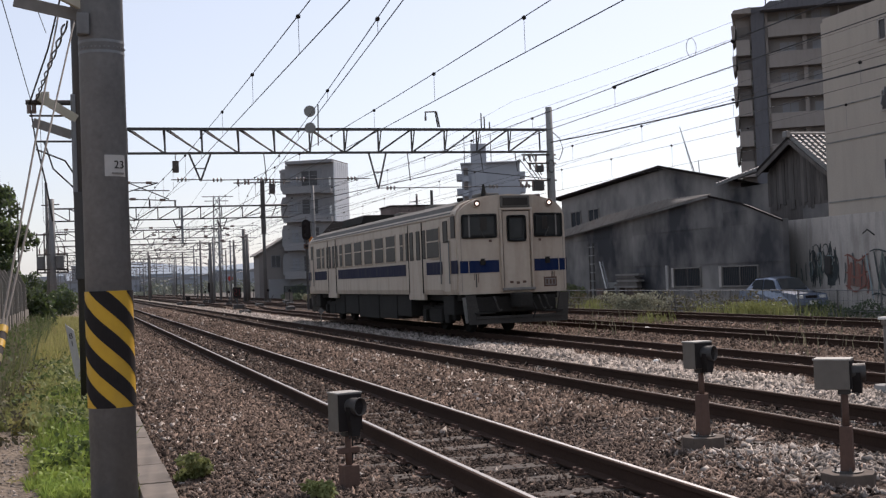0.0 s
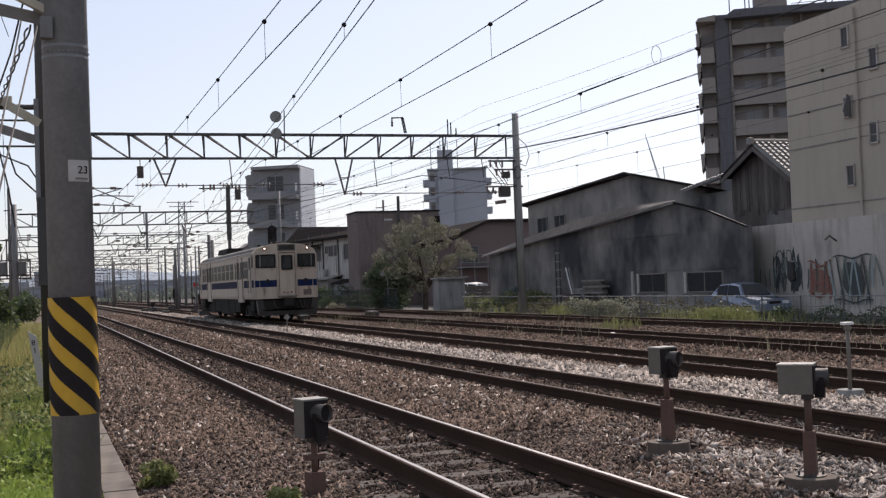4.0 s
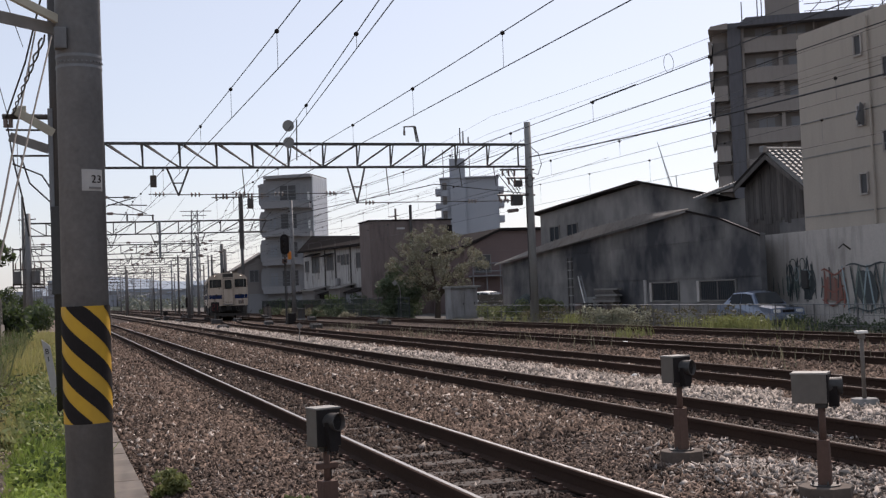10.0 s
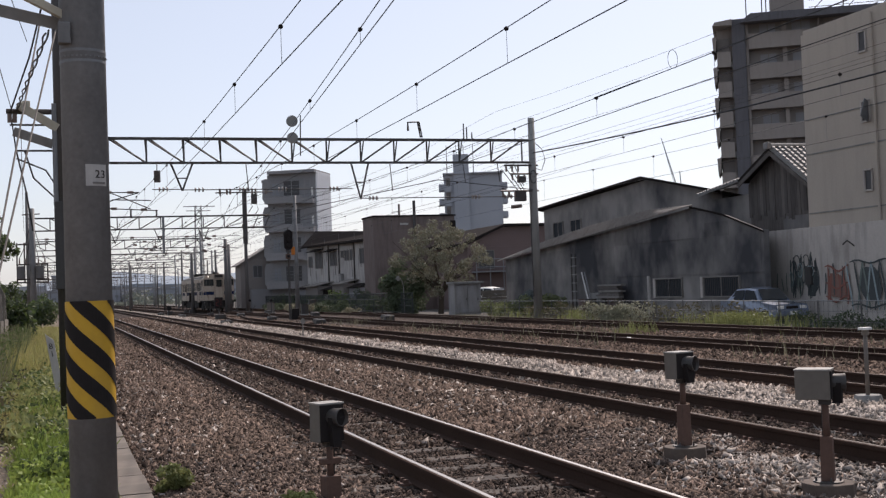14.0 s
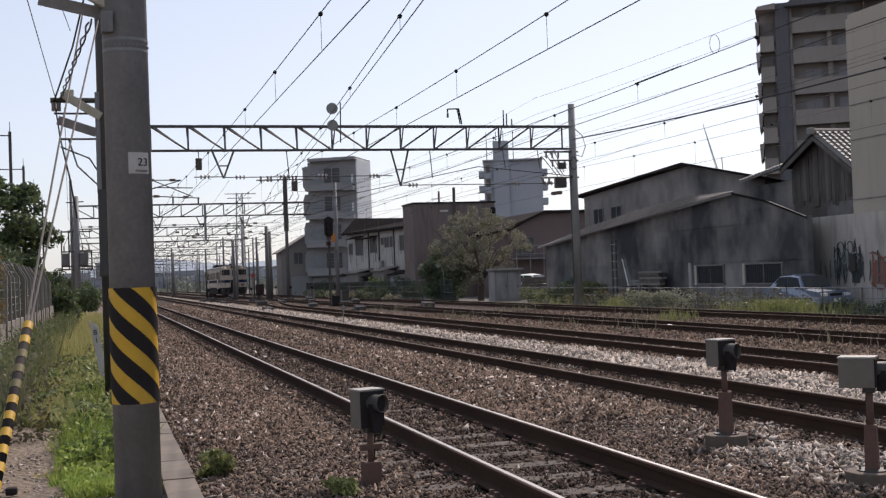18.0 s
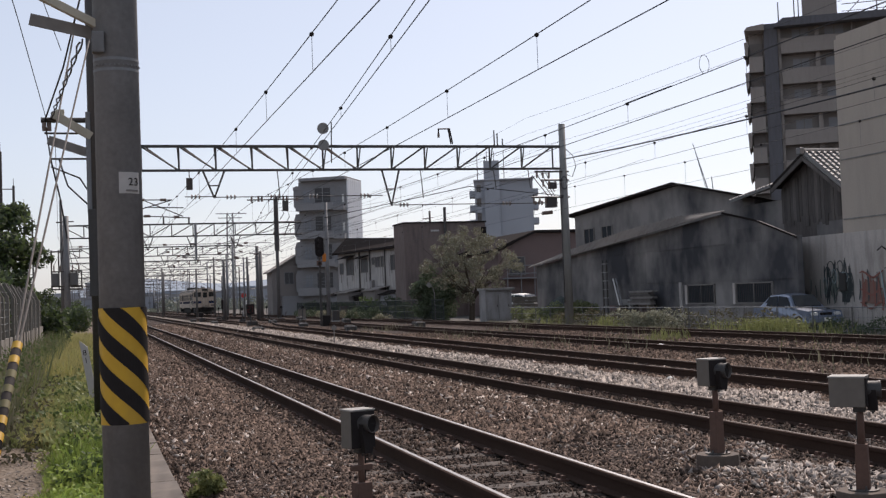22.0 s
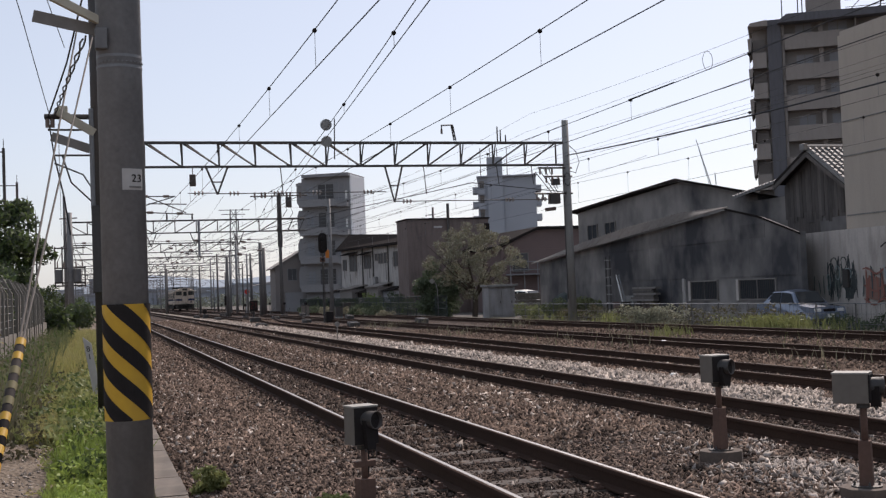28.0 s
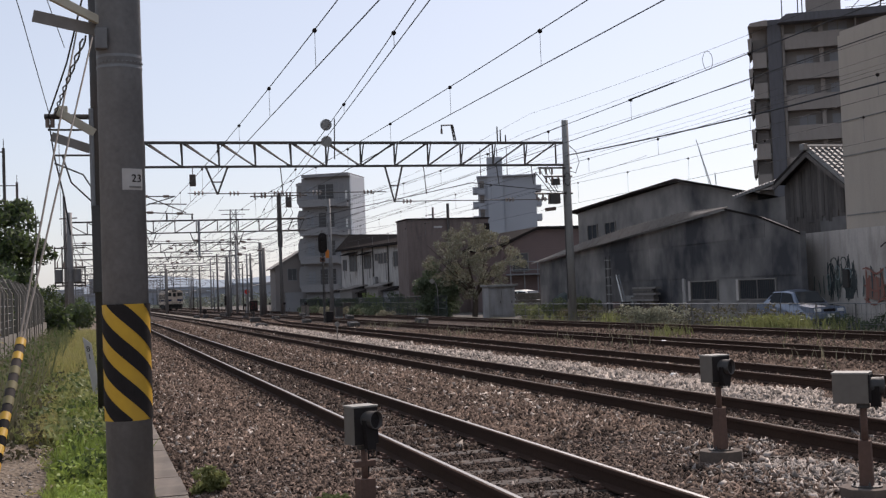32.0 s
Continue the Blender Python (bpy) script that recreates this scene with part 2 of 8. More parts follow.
M = dict(
    concrete=material("concrete", (0.30, 0.295, 0.28), (0.21, 0.205, 0.195), 0.9, grain=30, dirt=(0.10, 0.095, 0.09), dirt_amount=0.5),
    pole=material("pole_concrete", (0.221, 0.217, 0.217), (0.111, 0.108, 0.108), 0.62, grain=26, blotch=4.0, bump=0.2, dirt=(0.10, 0.095, 0.09), dirt_amount=0.6),
    kerb=material("kerb_concrete", (0.215, 0.180, 0.150), (0.115, 0.095, 0.08), 0.95, grain=9, blotch=1.6, dirt=(0.13, 0.115, 0.095), gain=1.5),
    footing=material("footing_concrete", (0.155, 0.122, 0.10), (0.09, 0.07, 0.058), 0.95, grain=26, dirt=(0.08, 0.064, 0.05)),
    steel=material("dark_steel", (0.0862, 0.0828, 0.0805), (0.0517, 0.0483, 0.046), 0.6, 0.4, grain=30, dirt=(0.11, 0.06, 0.035), dirt_amount=0.35),
    yardsteel=material("weathered_grey_steel", (0.16, 0.155, 0.152), (0.11, 0.106, 0.104), 0.7, 0.2, grain=20, dirt=(0.10, 0.07, 0.05), dirt_amount=0.3),
    galv=material("galvanised_steel", (0.25, 0.255, 0.262), (0.17, 0.173, 0.178), 0.6, 0.35, grain=24, dirt=(0.08, 0.06, 0.05), dirt_amount=0.3),
    wire=material("wire", (0.05, 0.05, 0.052), (0.03, 0.03, 0.032), 0.55, 0.5, bump=0),
    rust=material("rusty_rail", (0.070, 0.042, 0.031), (0.036, 0.023, 0.018), 0.95, 0.0, grain=40, bump=0.4, dist=0.004, spec=0.1),
    railtop=material("worn_rail_head", (0.36, 0.345, 0.335), (0.25, 0.238, 0.228), 0.5, 0.6, grain=60, bump=0.05, stretch=(1, 0.1, 1)),
    railtop_dull=material("dull_rail_head", (0.085, 0.062, 0.05), (0.055, 0.04, 0.033), 0.75, 0.2, grain=60, bump=0.1, stretch=(1, 0.1, 1)),
    sleeper=material("sleeper", (0.0952, 0.0765, 0.0646), (0.0493, 0.0391, 0.0331), 0.92, grain=22, blotch=2.5, bump=0.5, per=0.35),
    stone_brown=material("ballast_brown", (0.192, 0.137, 0.109), (0.048, 0.035, 0.028), 0.85, grain=14, blotch=0.7, bump=0.3, per=0.8, island=True, spec=0.15),
    stone_grey=material("ballast_grey", (0.385, 0.335, 0.3), (0.177, 0.152, 0.133), 0.8, grain=14, blotch=0.7, bump=0.3, per=0.72, island=True, spec=0.2),
    # dark tone for iron dust and for shade along the rails
    stone_dark=material("ballast_iron_dust_and_shade", (0.0819, 0.0585, 0.0476), (0.0312, 0.0226, 0.0187), 0.88, grain=14, blotch=0.7, bump=0.3, per=0.7, island=True, spec=0.15),
    stone_far=material("ballast_far", (0.149, 0.108, 0.0857), (0.0695, 0.0497, 0.0406), 0.9, grain=14, blotch=0.5, bump=0.3, per=0.6, island=True, spec=0.1),
    yellow=material("yellow_sheet", (0.62, 0.36, 0.025), (0.52, 0.29, 0.02), 0.55, grain=18, blotch=2, bump=0.1, dirt=(0.25, 0.16, 0.05), dirt_amount=0.35),
    rope=material("stay_wire_strand", (0.17, 0.145, 0.125), (0.11, 0.095, 0.082), 0.7, grain=40, bump=0.1),
    # lighter than the housing: sunlight on the top put into the colour
    boxtop=material("sunlit_cover_tone", (0.36, 0.34, 0.31), (0.27, 0.253, 0.23), 0.7, grain=20, bump=0.05),
    ink=material("dark_spray", (0.075, 0.085, 0.085), (0.05, 0.056, 0.058), 0.8, grain=12, bump=0),
    aqua=material("pale_spray", (0.30, 0.36, 0.37), (0.23, 0.28, 0.29), 0.8, grain=12, bump=0),
    sage=material("grey_green_spray", (0.17, 0.20, 0.18), (0.125, 0.15, 0.135), 0.8, grain=12, bump=0),
    scarlet=material("red_spray", (0.27, 0.11, 0.085), (0.21, 0.09, 0.07), 0.8, grain=12, bump=0),
    rustpaint=material("rust_red_paint", (0.25, 0.145, 0.115), (0.18, 0.105, 0.085), 0.85, grain=14),
    khaki=material("khaki_tape", (0.17, 0.145, 0.06), (0.12, 0.10, 0.045), 0.7, grain=18, bump=0.1),
    grimy=material("worn_black_steel", (0.072, 0.0648, 0.0576), (0.036, 0.0324, 0.03), 0.85, grain=20, spec=0.2),
    black=material("black_sheet", (0.0192, 0.016, 0.016), (0.032, 0.0272, 0.0256), 0.8, grain=18, bump=0.1, spec=0.12),
    cream=material("cream_paint", (0.50, 0.415, 0.335), (0.42, 0.345, 0.275), 0.55, grain=10, blotch=0.9, bump=0.04, dirt=(0.26, 0.175, 0.12), dirt_amount=0.45),
    blue=material("blue_band", (0.010, 0.022, 0.075), (0.008, 0.016, 0.055), 0.8, grain=10, bump=0.03, dirt=(0.06, 0.06, 0.08), dirt_amount=0.3, spec=0.12),
    roofgrey=material("car_roof", (0.138, 0.127, 0.114), (0.09, 0.0828, 0.075), 0.85, grain=12, blotch=1.0, bump=0.1, dirt=(0.12, 0.10, 0.08)),
    under=material("underframe", (0.0374, 0.034, 0.0306), (0.0204, 0.0187, 0.017), 0.9, 0.0, grain=20, spec=0.15),
    # side band, greyer than the band on the cab front
    blue_side=material("greyer_blue_band", (0.026, 0.027, 0.055), (0.019, 0.020, 0.042), 0.8, grain=10, bump=0.03, dirt=(0.085, 0.075, 0.07), dirt_amount=0.4, spec=0.12),
    skirt=material("grey_skirt", (0.24, 0.222, 0.205), (0.15, 0.138, 0.127), 0.7, grain=14, dirt=(0.10, 0.085, 0.07)),
    glass=glass("window_glass"),
    glass_side=material("side_glass", (0.03, 0.026, 0.023), (0.055, 0.048, 0.042), 0.45, grain=3, blotch=1.5, bump=0.0, spec=0.1),
    cabglass=material("cab_glass", (0.02, 0.021, 0.021), (0.045, 0.046, 0.044), 0.25, grain=2, blotch=2.5, bump=0, spec=0.2),
    rubber=material("rubber", (0.02, 0.02, 0.02), None, 0.75, bump=0.1),
    white=material("white_paint", (0.76, 0.75, 0.72), (0.66, 0.65, 0.62), 0.55, grain=14, bump=0.05, dirt=(0.4, 0.38, 0.34), dirt_amount=0.3),
    boxgrey=material("cabinet_paint", (0.174, 0.15, 0.128), (0.123, 0.106, 0.089), 0.7, grain=22, bump=0.06, dirt=(0.26, 0.225, 0.19), dirt_amount=0.4),
    rustpost=material("rusty_post", (0.15, 0.088, 0.066), (0.085, 0.05, 0.039), 0.85, 0.1, grain=35, bump=0.4, dist=0.004),
    beige=material("beige_steel", (0.50, 0.46, 0.37), (0.40, 0.36, 0.28), 0.6, grain=18, dirt=(0.22, 0.18, 0.13)),
    stucco=material("white_stucco", (0.47, 0.41, 0.345), (0.39, 0.34, 0.29), 0.92, grain=14, blotch=0.3, dirt=(0.32, 0.285, 0.245), dirt_amount=0.3),
    stucco2=material("old_white_wall", (0.517, 0.49, 0.462), (0.385, 0.363, 0.347), 0.92, grain=14, blotch=0.5, dirt=(0.16, 0.14, 0.125), dirt_amount=0.6),
    tin=material("dark_sheet_wall", (0.28, 0.262, 0.248), (0.062, 0.062, 0.068), 0.95, 0.0, grain=1.4, blotch=0.24, bump=0.1, per=0.22, spec=0.08, stretch=(1, 1, 0.75), gain=3.0),
    annex=material("grey_plaster", (0.53, 0.482, 0.44), (0.392, 0.355, 0.323), 0.92, grain=14, blotch=0.5, dirt=(0.15, 0.13, 0.115), dirt_amount=0.45, gain=1.6),
    windscreen=material("windscreen_glass", (0.0364, 0.0403, 0.0455), (0.0585, 0.0624, 0.0689), 0.9, grain=3, bump=0, spec=0.03),
    tinroof=material("sheet_roof", (0.27, 0.245, 0.222), (0.17, 0.153, 0.14), 0.9, grain=10, blotch=0.5, dirt=(0.15, 0.11, 0.085)),
    brownwall=material("brown_wall", (0.196, 0.151, 0.137), (0.141, 0.11, 0.101), 0.9, grain=5, blotch=0.3, dirt=(0.06, 0.048, 0.043)),
    darkroof=material("dark_roof", (0.0325, 0.0273, 0.026), (0.0208, 0.0175, 0.0169), 0.95, grain=12, blotch=0.6, spec=0.03),
    redbrown=material("red_brown_wall", (0.178, 0.129, 0.121), (0.124, 0.09, 0.0869), 0.9, grain=12, blotch=0.5),
    apt=material("apartment_wall", (0.30, 0.265, 0.24), (0.235, 0.206, 0.187), 0.9, grain=10, blotch=0.3, dirt=(0.22, 0.19, 0.17)),
    # darker copy of the apartment wall, puts balcony shade into the colour
    aptdark=material("apartment_shade_tone", (0.24, 0.215, 0.20), (0.185, 0.165, 0.155), 0.9, grain=10, blotch=0.3),
    shaft=material("dark_blue_grey_wall", (0.13, 0.128, 0.14), (0.095, 0.092, 0.10), 0.9, grain=8, blotch=0.3, dirt=(0.07, 0.065, 0.065)),
    # dim grey that paints shade into recesses and openings
    shade_wall=material("grey_shade_tone", (0.275, 0.273, 0.281), (0.2, 0.198, 0.206), 0.9, grain=8, blotch=0.4),
    galvglass=material("curtained_glass", (0.26, 0.27, 0.29), (0.20, 0.21, 0.23), 0.6, grain=3, blotch=0.8, bump=0),
    grime=material("rain_grime", (0.27, 0.255, 0.24), (0.19, 0.178, 0.168), 0.95, grain=9, blotch=1.2, bump=0.05),
    # pale blue base colour carries the haze over distant walls and the crane
    farblue=material("far_wall_haze_tint", (0.36, 0.375, 0.41), (0.30, 0.315, 0.345), 0.95, grain=6, blotch=0.2, bump=0.05),
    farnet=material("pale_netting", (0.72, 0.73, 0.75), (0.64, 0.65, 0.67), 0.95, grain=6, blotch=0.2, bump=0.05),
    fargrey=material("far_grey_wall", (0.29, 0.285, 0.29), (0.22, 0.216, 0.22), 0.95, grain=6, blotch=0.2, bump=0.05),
    tile=material("roof_tile", (0.24, 0.235, 0.23), (0.15, 0.147, 0.145), 0.6, grain=14, bump=0.3, per=0.1),
    wood=material("weathered_boards", (0.164, 0.145, 0.134), (0.0492, 0.0435, 0.041), 0.9, grain=12, stretch=(1, 1, 0.15), bump=0.4, per=0.5),
    fence=material("fence_concrete", (0.22, 0.20, 0.175), (0.13, 0.117, 0.10), 0.95, grain=20, dirt=(0.09, 0.08, 0.065), per=0.12),
    dirt=material("path_dirt", (0.235, 0.19, 0.15), (0.13, 0.104, 0.082), 0.97, grain=16, blotch=1.4, bump=0.6, dist=0.03),
    bark=material("bark", (0.10, 0.078, 0.06), (0.06, 0.047, 0.037), 0.95, grain=25, bump=0.6),
    leaf=leaf_material("leaf_green", (0.11, 0.15, 0.05), (0.075, 0.105, 0.04)),
    leaf_olive=leaf_material("leaf_olive", (0.247, 0.23, 0.155), (0.167, 0.155, 0.109)),
    leaf_dark=leaf_material("leaf_dark", (0.0966, 0.122, 0.0718), (0.069, 0.0883, 0.0552)),
    grass=leaf_material("grass_green", (0.20, 0.29, 0.06), (0.29, 0.34, 0.09), 0.5),
    grass_dry=leaf_material("grass_dry", (0.33, 0.345, 0.11), (0.40, 0.33, 0.17), 0.4),
    weed_dark=leaf_material("weed_dark_green", (0.192, 0.21, 0.102), (0.132, 0.15, 0.072), 0.4),
    leaf_grey=leaf_material("leaf_grey_green", (0.285, 0.285, 0.212), (0.2, 0.206, 0.152), 0.4),
    creeper=leaf_material("creeper_brown", (0.17, 0.125, 0.06), (0.11, 0.085, 0.045), 0.5),
    leaf_dry=leaf_material("leaf_brown", (0.119, 0.112, 0.063), (0.084, 0.0728, 0.0476)),
    weed=leaf_material("weed_green", (0.263, 0.281, 0.106), (0.2, 0.219, 0.0938), 0.45),
    carblue=material("car_paint", (0.17, 0.21, 0.29), (0.15, 0.185, 0.26), 0.3, 0.25, grain=6, bump=0.0, spec=0.55),
    orange=material("orange_box", (0.62, 0.20, 0.02), (0.5, 0.15, 0.02), 0.6, bump=0.05),
    dull_red=material("unlit_red", (0.11, 0.014, 0.012), (0.08, 0.011, 0.010), 0.6, bump=0),
    red=material("red_paint", (0.5, 0.04, 0.03), (0.4, 0.035, 0.03), 0.5, bump=0.05),
    insul=material("insulator", (0.17, 0.12, 0.10), (0.12, 0.085, 0.07), 0.3, bump=0),
    farglass=material("dim_glass", (0.066, 0.066, 0.0696), (0.102, 0.0996, 0.0996), 0.5, grain=3, blotch=0.8, bump=0, spec=0.2),
    meshgreen=material("green_mesh", (0.0585, 0.0689, 0.065), (0.0455, 0.0533, 0.0507), 0.85, bump=0),
    hut=material("hut_paint", (0.325, 0.312, 0.308), (0.24, 0.231, 0.229), 0.7, grain=10, bump=0.05, dirt=(0.11, 0.095, 0.08), dirt_amount=0.45),
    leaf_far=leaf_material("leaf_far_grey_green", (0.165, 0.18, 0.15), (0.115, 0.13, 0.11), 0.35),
    # distance haze mixed into the hills' blue colour
    hill=material("far_hills_haze_tint", (0.30, 0.345, 0.40), (0.26, 0.30, 0.345), 1.0, grain=0.02, blotch=0.005, bump=0),
)


def lamp_material(name, colour, strength):
    m = bpy.data.materials.new(name)
    m.use_nodes = True
    b = m.node_tree.nodes["Principled BSDF"]
    b.inputs["Base Color"].default_value = (0.8, 0.78, 0.7, 1)
    b.inputs["Emission Color"].default_value, b.inputs["Emission Strength"].default_value = (*colour, 1), strength
    return m


M["carblue"].node_tree.nodes["Principled BSDF"].inputs["Coat Weight"].default_value = 1.0
M["headlight"] = lamp_material("headlight_glow", (1.0, 0.82, 0.66), 2.4)


# ---- mesh helpers ----
def obj(name, bm, mat, parent=None, label="", smooth=False):
    me = bpy.data.meshes.new(name)
    bm.normal_update()
    bm.to_mesh(me)
    bm.free()
    if smooth:
        me.shade_smooth()
    me.materials.append(M[mat] if isinstance(mat, str) else mat)
    ob = new(name, me)
    if parent:
        ob.parent = parent
    if label:
        tagged(ob, label)
    return ob


def part(name, bm, mat, parent, label="", smooth=False):
    return obj(name, bm, mat, parent, label, smooth)


def same_mesh(name, ob, parent, m, label=""):
    """A further piece on the mesh of ob."""
    o = new(name, ob.data)
    o.parent = parent
    o.matrix_basis = m
    if label:
        tagged(o, label)
    return o


def thing(name, label, category, group="", kind="", at=(0, 0, 0), rz=0):
    e = new(name)
    e.empty_display_size = 0.3
    e.matrix_basis = pose(*at, 0, 0, rz)
    return tagged(e, label, category, group, kind)


def box(size, at=(0, 0, 0), bevel=0.0, bm=None, turn=None, taper=1.0):
    bm = bm or bmesh.new()
    sx, sy, sz = (s / 2 for s in size)
    vs = []
    for x, y, z in ((-1, -1, -1), (1, -1, -1), (1, 1, -1), (-1, 1, -1), (-1, -1, 1), (1, -1, 1), (1, 1, 1), (-1, 1, 1)):
        k = taper if z > 0 else 1.0
        v = Vector((x * sx * k, y * sy * k, z * sz))
        if turn is not None:
            v = turn @ v
        vs.append(bm.verts.new(v + Vector(at)))
    fs = [bm.faces.new([vs[i] for i in q]) for q in ((0, 3, 2, 1), (4, 5, 6, 7), (0, 1, 5, 4), (1, 2, 6, 5), (2, 3, 7, 6), (3, 0, 4, 7))]
    if bevel:
        es = list({e for f in fs for e in f.edges})
        bmesh.ops.bevel(bm, geom=es, offset=bevel, segments=2, profile=0.6, affect="EDGES")
    return bm


def span(lo, hi, bevel=0.0, bm=None):
    """A box from one corner to the other."""
    lo, hi = Vector(lo), Vector(hi)
    return box(hi - lo, (lo + hi) / 2, bevel, bm)


def rod(p, q, r0, r1=None, seg=8, bm=None, cap=True):
    bm = bm or bmesh.new()
    p, q = Vector(p), Vector(q)
    r1 = r0 if r1 is None else r1
    d = (q - p).normalized()
    u = d.orthogonal().normalized()
    w = d.cross(u)
    rings = []
    for c, r in ((p, r0), (q, r1)):
        rings.append([bm.verts.new(c + (u * math.cos(a) + w * math.sin(a)) * r) for a in [2 * math.pi * (i + 0.5) / seg for i in range(seg)]])
    for i in range(seg):
        j = (i + 1) % seg
        bm.faces.new((rings[0][i], rings[0][j], rings[1][j], rings[1][i]))
    if cap:
        bm.faces.new(rings[0][::-1])
        bm.faces.new(rings[1])
    return bm


def tube(pts, r, seg=5, bm=None):
    bm = bm or bmesh.new()
    pts = [Vector(p) for p in pts]
    rings = []
    for i, p in enumerate(pts):
        d = (pts[min(i + 1, len(pts) - 1)] - pts[max(i - 1, 0)]).normalized()
        u = d.cross(Vector((0, 0, 1)))
        u = u.normalized() if u.length > 1e-3 else Vector((1, 0, 0))
        w = u.cross(d)
        rings.append([bm.verts.new(p + (u * math.cos(a) + w * math.sin(a)) * r) for a in [2 * math.pi * k / seg for k in range(seg)]])
    for a, b in zip(rings, rings[1:]):
        for i in range(seg):
            j = (i + 1) % seg
            bm.faces.new((a[i], a[j], b[j], b[i]))
    bm.faces.new(rings[0][::-1])
    bm.faces.new(rings[-1])
    return bm


def prism(outline, vec, bm=None):
    """A flat outline pushed along vec."""
    bm = bm or bmesh.new()
    vec = Vector(vec)
    a = [bm.verts.new(Vector(p)) for p in outline]
    b = [bm.verts.new(Vector(p) + vec) for p in outline]
    n = len(a)
    bm.faces.new(a[::-1])
    bm.faces.new(b)
    for i in range(n):
        j = (i + 1) % n
        bm.faces.new((a[i], a[j], b[j], b[i]))
    bmesh.ops.recalc_face_normals(bm, faces=bm.faces)
    return bm


def soup(name, verts, faces, mat, parent=None):
    """One mesh out of numpy arrays of corners and equal-sided faces."""
    me = bpy.data.meshes.new(name)
    n, k = faces.shape
    me.vertices.add(len(verts))
    me.vertices.foreach_set("co", verts.astype(np.float32).ravel())
    me.loops.add(n * k)
    me.loops.foreach_set("vertex_index", faces.astype(np.int32).ravel())
    me.polygons.add(n)
    me.polygons.foreach_set("loop_start", np.arange(0, n * k, k, dtype=np.int32))
    me.update(calc_edges=True)
    me.materials.append(M[mat])
    ob = new(name, me)
    if parent:
        ob.parent = parent
    return ob


rng = np.random.default_rng(7)


def lerp(x, xs, ys):
    return float(np.interp(x, xs, ys))


# ---- the lie of the land ----
TRACK3_Y = [-60, 71, 77, 83, 89, 95, 100.5, 106, 112, 128, 150, 171, 187, 207, 260, 420]
TRACK3_X = [10.5, 10.5, 10.9, 11.6, 12.4, 13.2, 13.95, 14.3, 14.42, 14.35, 14.2, 13.8, 13.4, 13.1, 12.6, 12.2]


def track3(y):
    return sum(lerp(y + d, TRACK3_Y, TRACK3_X) for d in (-6, -3, 0, 3, 6)) / 5


RAIL = {1: 0.18, 2: 0.18, 3: 0.11, 4: 0.085, 5: 0.11, 6: 0.105}
CENTRE = {1: lambda y: 3.2, 2: lambda y: 6.72, 3: track3, 4: lambda y: lerp(y, [-60, 40, 112, 420], [14.6, 14.6, 14.55, 12.0]),
          5: lambda y: lerp(y, [-60, 40, 112, 420], [19.0, 19.0, 18.6, 16.5]), 6: lambda y: lerp(y, [70, 110, 420], [10.5, 10.4, 9.6])}


def height(x, y):
    """The ground's height."""
    x, y = np.asarray(x, float), np.asarray(y, float)
    z = np.interp(x, [-40, -2, -1, 0.3, 0.66, 1.2, 1.9, 4.5, 5.0, 5.4, 8.0, 8.4, 9.2, 22, 24, 60], [-0.1, -0.05, -0.02, 0, -0.03, 0.03, 0.005, 0.0, 0.07, 0.03, 0.0, 0.045, -0.07, -0.09, -0.2, -0.25])
    for cx, cy in ((5.34, 9.44), (5.36, 7.42)):          # hollows round two footings
        z = z - 0.20 * np.exp(-(((x - cx + 0.08) ** 2 / 0.12 + (y - cy + 0.18) ** 2 / 0.24)))
    return z


# ---- ground ----
def build_ground():
    xs = np.concatenate([[-3000, -900, -300, -120, -60], np.arange(-30, -3, 1.5), np.arange(-3, 12, 0.25), np.arange(12, 40, 1.0), [45, 60, 90, 200, 600, 1500, 3000]])
    ys = np.concatenate([[-3000, -600, -150, -50], np.arange(-20, 5, 2.5), np.arange(5, 30, 0.25), np.arange(30, 130, 1.0), np.arange(130, 300, 10), [350, 450, 700, 1200, 2000, 3500]])
    gx, gy = np.meshgrid(xs, ys)
    gz = height(gx, gy)
    near = (np.abs(gx) < 40) & (gy > -20) & (gy < 130)
    gz = gz + np.where(near, rng.normal(0, 0.012, gz.shape), 0)
    v = np.stack([gx.ravel(), gy.ravel(), gz.ravel()], 1)
    i = (np.arange(len(ys) - 1)[:, None] * len(xs) + np.arange(len(xs) - 1)[None]).ravel()
    f = np.stack([i, i + 1, i + 1 + len(xs), i + len(xs)], 1)
    ob = soup("ground", v, f, "dirt")
    ob.data.shade_smooth()
    m = M["dirt"].copy()
    m.name = "ground_mix"
    nt = m.node_tree
    n, l = nt.nodes, nt.links
    bsdf = n["Principled BSDF"]
    dirt = bsdf.inputs["Base Color"].links[0].from_socket
    tc = n.new("ShaderNodeTexCoord")
    sep = n.new("ShaderNodeSeparateXYZ")
    l.new(tc.outputs["Object"], sep.inputs[0])
    wob = n.new("ShaderNodeTexNoise")
    wob.inputs["Scale"].default_value, wob.inputs["Detail"].default_value = 1.3, 5
    l.new(tc.outputs["Object"], wob.inputs["Vector"])
    ma = n.new("ShaderNodeMath")
    ma.operation = "MULTIPLY_ADD"
    ma.inputs[1].default_value = 0.9
    l.new(wob.outputs[0], ma.inputs[0]), l.new(sep.outputs[0], ma.inputs[2])
    # gravel to the right of the kerb, mixed from dark gaps and stones
    vor = n.new("ShaderNodeTexVoronoi")
    vor.inputs["Scale"].default_value = 18
    l.new(tc.outputs["Object"], vor.inputs["Vector"])
    hue = n.new("ShaderNodeSeparateColor")
    l.new(vor.outputs["Color"], hue.inputs[0])
